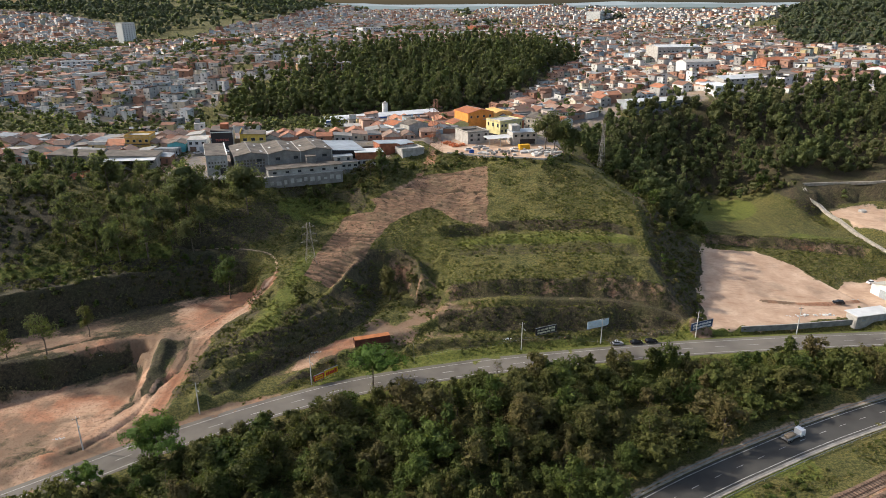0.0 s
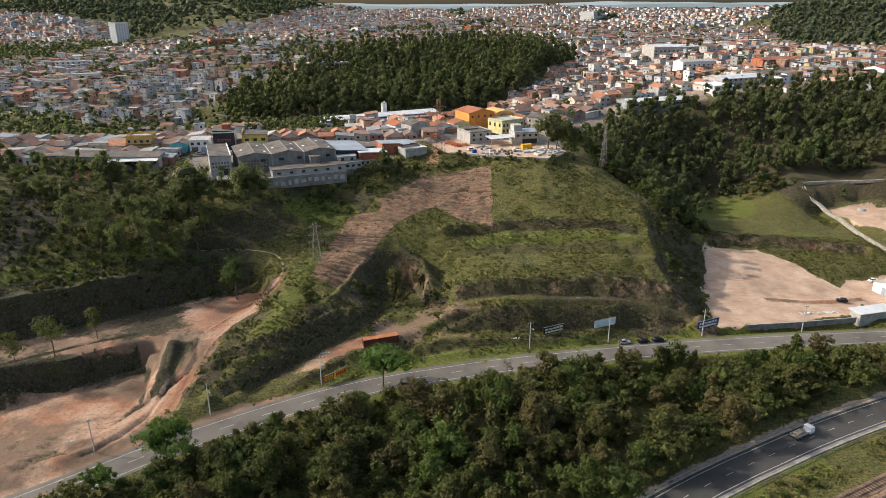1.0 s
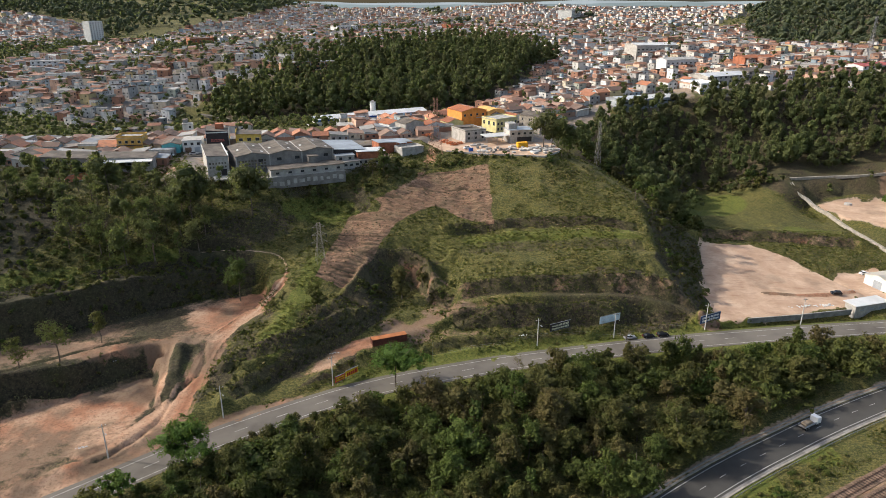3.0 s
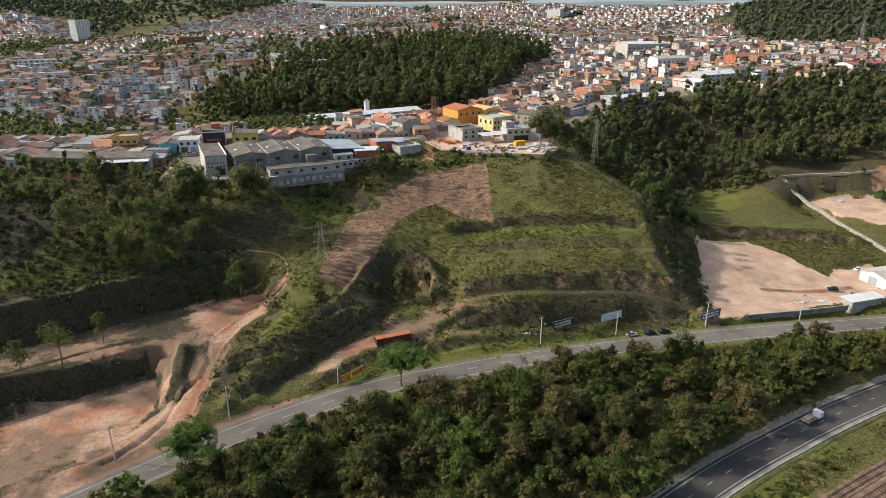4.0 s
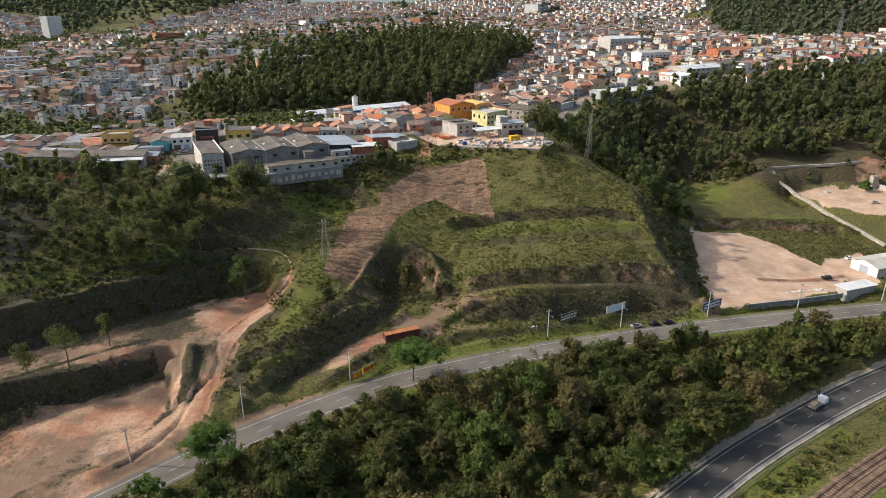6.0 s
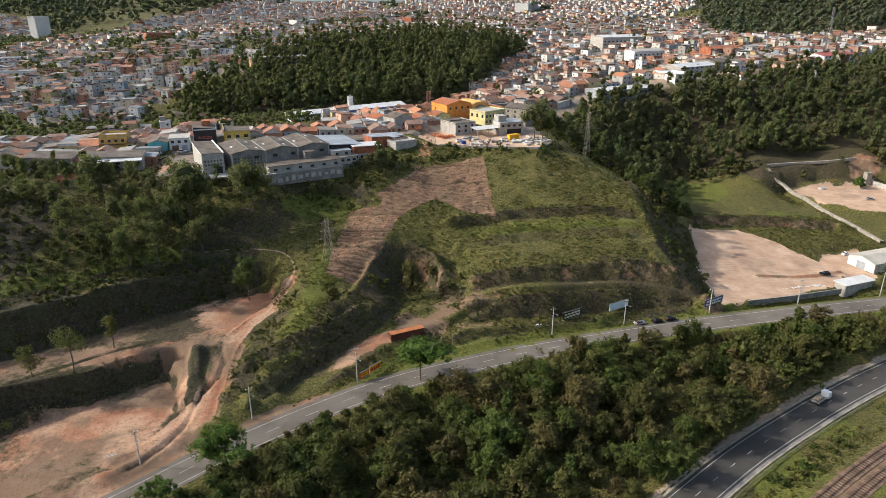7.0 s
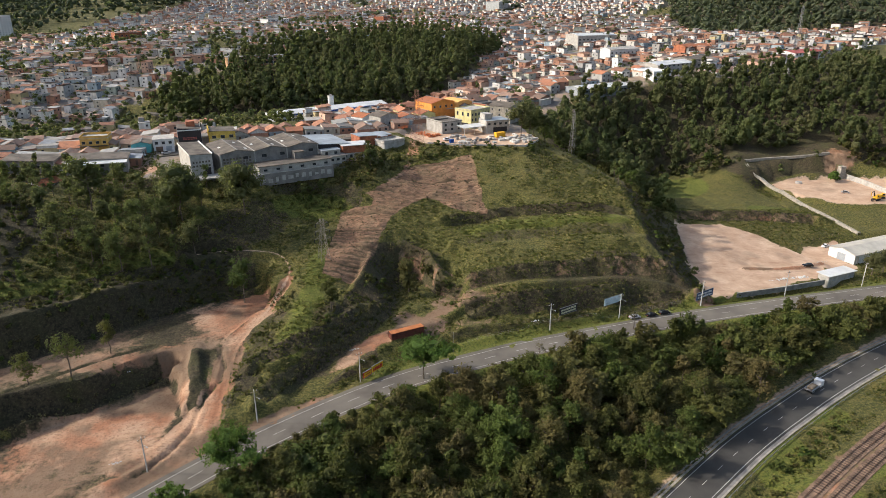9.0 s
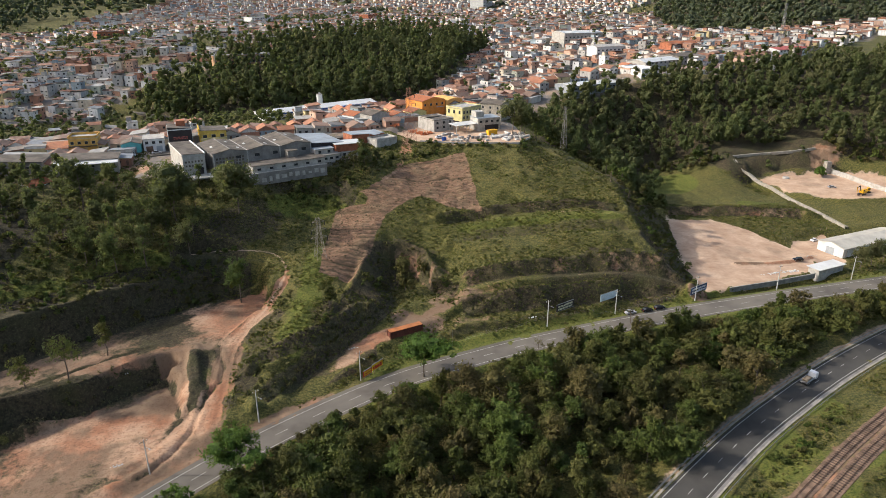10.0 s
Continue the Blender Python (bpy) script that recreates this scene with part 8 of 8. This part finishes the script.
def excavator(m):
    e = thing("excavator", m, "yellow tracked excavator with a folded dark boom", "excavator")
    for y in (-1.2, 1.2):
        tr = box((4.2, 0.6, 0.9), (0, y, 0.0), 0.25)
        part("track", tr, black_rubber, e)
    part("slew_base", tube((0, 0, 0.8), (0, 0, 1.15), 0.9, 0.9, 14), black_wall, e)
    part("house", box((3.6, 2.6, 1.3), (-0.5, 0, 1.15), 0.15), digger_yellow, e)
    part("cab", box((1.5, 1.0, 1.6), (0.7, 0.75, 1.6), 0.1), digger_yellow, e)
    part("cab_glass", box((1.2, 1.06, 0.8), (0.75, 0.75, 2.2)), glass_dark, e)
    part("counterweight", box((0.8, 2.6, 1.2), (-2.5, 0, 1.2), 0.2), digger_yellow, e)
    bm = bmesh.new()
    for a, b in (((0.9, -0.4, 2.0), (2.6, -0.4, 5.2)), ((2.6, -0.4, 5.2), (5.2, -0.4, 4.6))):
        add_tube(bm, a, b, 0.32, 0.26, 4)
    part("boom", bm, black_wall, e)
    part("stick", tube((5.2, -0.4, 4.9), (4.4, -0.4, 1.5), 0.24, 0.18, 4), digger_yellow, e)
    part("bucket", prism([(3.7, 0.5), (4.6, 0.3), (4.8, 1.3), (4.2, 1.6)], 1.0), black_wall, e)


def bulldozer(m):
    d = thing("bulldozer", m, "yellow bulldozer with a wide front blade", "bulldozer")
    for y in (-1.0, 1.0):
        part("track", box((3.6, 0.5, 1.0), (0, y, 0), 0.25), black_rubber, d)
    part("engine", box((2.2, 1.3, 1.1), (0.8, 0, 0.9), 0.12), digger_yellow, d)
    part("cab", box((1.4, 1.5, 1.9), (-0.9, 0, 0.9), 0.1), digger_yellow, d)
    part("cab_glass", box((1.2, 1.56, 0.8), (-0.9, 0, 1.7)), glass_dark, d)
    part("blade", box((0.3, 3.2, 1.2), (2.5, 0, 0.1), 0.08), digger_yellow, d)
    for y in (-1.3, 1.3):
        part("push_arm", box((2.2, 0.2, 0.25), (1.4, y, 0.4)), digger_yellow, d)


def vehicles():
    car(pose(67.2, 206.2, 0.62, 0, 0, 8), car_black, "black hatchback parked on the highway shoulder")
    car(pose(72.6, 207.0, 0.62, 0, 0, 8), car_black, "black estate car parked on the highway shoulder", True)
    car(pose(60.3, 205.6, 0.62, 0, 0, 8), car_silver, "silver car parked on the highway shoulder")
    car(at(156.6, 240.2, 165), car_black, "black car with pale doors parked on the pale earth pad", True)
    car(at(184.5, 264.5, 20), car_white, "white car parked behind the white shed")
    car(at(234, 315, -15), car_silver, "silver car parked in the quarry")
    car(at(13, 331, 20), car_white, "white car parked in the supply yard")
    for k, (x, y) in enumerate(((-140, 320), (-131.5, 322.5), (-150, 319.2), (-121, 325.5), (-108, 329.5))):
        car(pose(x, y, 41.75, 0, 0, 10 + 3 * k), (car_silver, car_white, car_black)[k % 3], ("silver", "white", "black")[k % 3] + " car parked along the shop street")
    truck(pose(99.8, 159.9, -4.94, 0, 0, 27))
    excavator(at(240, 300, 200))
    bulldozer(at(245.5, 303, 160))


def supply_yard():
    """Stacks of concrete goods in the yard on the hilltop."""
    rng = random.Random(8)
    goods = [(box((2.4, 1.6, 0.9), (0, 0, 0), 0.05), "slab_pallet", "stack of pale concrete slabs in the supply yard", concrete), (box((5.2, 1.2, 0.9), (0, 0, 0), 0.15), "concrete_trough", "pale concrete trough in the supply yard", pole_concrete),
             (box((1.2, 1.2, 1.2), (0, 0, 0), 0.05), "block_pallet", "pallet of grey concrete blocks in the supply yard", old_concrete)]
    made = []
    for bm, name, label, mat in goods:
        me = bpy.data.meshes.new(name)
        bm.to_mesh(me)
        bm.free()
        me.materials.append(mat)
        made.append((me, name, label))
    for k in range(72):
        x, y = rng.uniform(16, 57), 0
        y = 321 - 0.12 * (x - 16) + rng.uniform(0, 19)
        if in_polygon(np.array([x]), np.array([y]), YARD)[0] < 1 or (20 < x < 37 and y > 335):
            continue
        me, name, label = made[rng.randrange(3)]
        ob = tagged(new(name, me), label, name.replace("_", " "), "goods in the supply yard")
        ob.matrix_world = pose(x, y, height(x, y) - 0.03, 0, 0, 12 + rng.choice((0, 90)) + rng.uniform(-6, 6))
    pile = worn("brick_pile_red", (0.5, 0.16, 0.07), 0.9, grain=6.0)
    for x, y, s in ((2, 347, 1.6), (5, 344, 1.3), (7, 340, 1.5), (-6, 352, 1.4), (10, 343, 1.2)):
        ob = thing("brick_pile", at(x, y, 30, lift=-0.05), "heap of red bricks on the sandy yard", "brick pile", "brick piles")
        for k in range(26):
            part("brick", box((0.9, 0.5, 0.4), (rng.gauss(0, 0.8) * s, rng.gauss(0, 0.6) * s, rng.uniform(0, 0.7) * s), turn=pose(0, 0, 0, rng.uniform(-20, 20), rng.uniform(-20, 20), rng.uniform(0, 180))), pile, ob)
    y = thing("yellow_skip", at(41, 334, 20), "yellow steel box by the yard building", "skip")
    part("body", box((5.5, 2.4, 2.3), (0, 0, 0.1), 0.05), digger_yellow, y)
    part("rim", box((5.7, 2.6, 0.15), (0, 0, 2.35)), digger_yellow, y)
    b = thing("blue_barrel_stack", at(13.5, 324.5, 15), "stack of blue drums at the yard's edge", "drums")
    for k in range(6):
        part("drum", tube((k % 3 * 0.75, k // 3 * 0.75, 0), (k % 3 * 0.75, k // 3 * 0.75, 1.6), 0.34, 0.34, 10), blue_sheet, b)
    fence = thing("yard_wall", pose(0, 0, 0), "low pale concrete edge wall around the supply yard", "wall")
    part("wall", ribbon([(2, 324.5, 42.2), (20, 316.6, 42.2), (48, 310.4, 42.2), (59, 323, 42.2)], -0.12, 0.12, 0.7, 1.6), concrete, fence)


def fences():
    """Wire fence along the verge below the hill."""
    line = [(-4, 196.5), (14, 201.5), (34, 205.6), (58, 210.2), (84, 213.4)]
    f = thing("wire_fence", pose(0, 0, 0), "low wire fence with grey wooden posts along the grass verge", "fence")
    post = bpy.data.meshes.new("post")
    bm = box((0.13, 0.13, 1.7), (0, 0, -0.4))
    bm.to_mesh(post)
    bm.free()
    post.materials.append(wood_post)
    pts = stretch_of([(*p, 0) for p in line], 0, 88)
    tops = []
    for k in range(0, len(pts), 1):
        x, y = pts[k][0], pts[k][1]
        z = height(x, y)
        tops.append((x, y, z))
        if k % 2 == 0:
            part("post", post, None, f).location = (x, y, z)
    for h in (0.5, 1.1):
        part("wire", ribbon(tops, -0.012, 0.012, h, 0.025), steel, f)
    g = thing("paddock_fence", pose(0, 0, 0), "concrete post fence behind the white shed", "fence")
    pts = stretch_of([(158, 262, 0), (178, 268.5, 0), (198, 272, 0)], 0, 40)
    for k in range(0, len(pts), 2):
        part("post", post, None, g).location = (pts[k][0], pts[k][1], height(pts[k][0], pts[k][1]))


def rubble():
    rng = random.Random(4)
    for x, y, n, s, mat, lab in ((137, 229.5, 26, 0.7, white_wall, "line of pale broken blocks on the earth pad"), (147.5, 231, 12, 0.7, white_wall, "pale heap of broken blocks on the earth pad"), (165.5, 244, 14, 0.5, concrete, "small heap of pale rubble at the pad's edge"), (-42, 195, 12, 0.5, concrete, "scattered pale rubble on the soil ramp"), (22, 204.5, 9, 0.5, white_wall, "pale litter and rubble on the verge"), (-103, 150.5, 12, 0.35, grey_sheet, "bent metal sheet and rubble on red soil"), (-108.5, 186, 5, 0.4, white_wall, "white litter on the soil")):
        bm = bmesh.new()
        for k in range(n):
            add_box(bm, (rng.uniform(0.5, 1.3) * s, rng.uniform(0.4, 0.9) * s, rng.uniform(0.3, 0.7) * s), (rng.gauss(0, 2.6) * s * (2.0 if n > 20 else 1), rng.gauss(0, 0.6) * s, 0), turn=pose(0, 0, 0, rng.uniform(-15, 15), rng.uniform(-15, 15), rng.uniform(0, 180)))
        ob = part("rubble", bm, mat)
        tagged(ob, lab, "rubble")
        ob.matrix_world = at(x, y, 8, lift=-0.1)


street_poles()
lattice_tower(-3.5, 322.5, 27, 5.5, 1.6, "red-brown lattice power pylon on the hilltop yard", ((19.5, 3.6), (23.5, 3.0)), rust_steel)
lattice_tower(80.5, 334, 24, 2.6, 1.1, "slender grey lattice mast at the edge of the wood", (), worn("weathered_steel", (0.3, 0.27, 0.24), 0.7), name="lattice_mast")
lattice_tower(-50.2, 236, 15.5, 3.6, 1.2, "dull brown lattice power pylon on the grassy spur", ((8.0, 3.2), (11.0, 2.8), (14.0, 2.4)), worn("dull_steel", (0.3, 0.26, 0.22), 0.7))
lattice_tower(346, 528, 38, 4.5, 1.4, "tall grey lattice telecom mast above the town", (), steel, name="telecom_mast")
boards()
container()
vehicles()
supply_yard()
fences()
rubble()
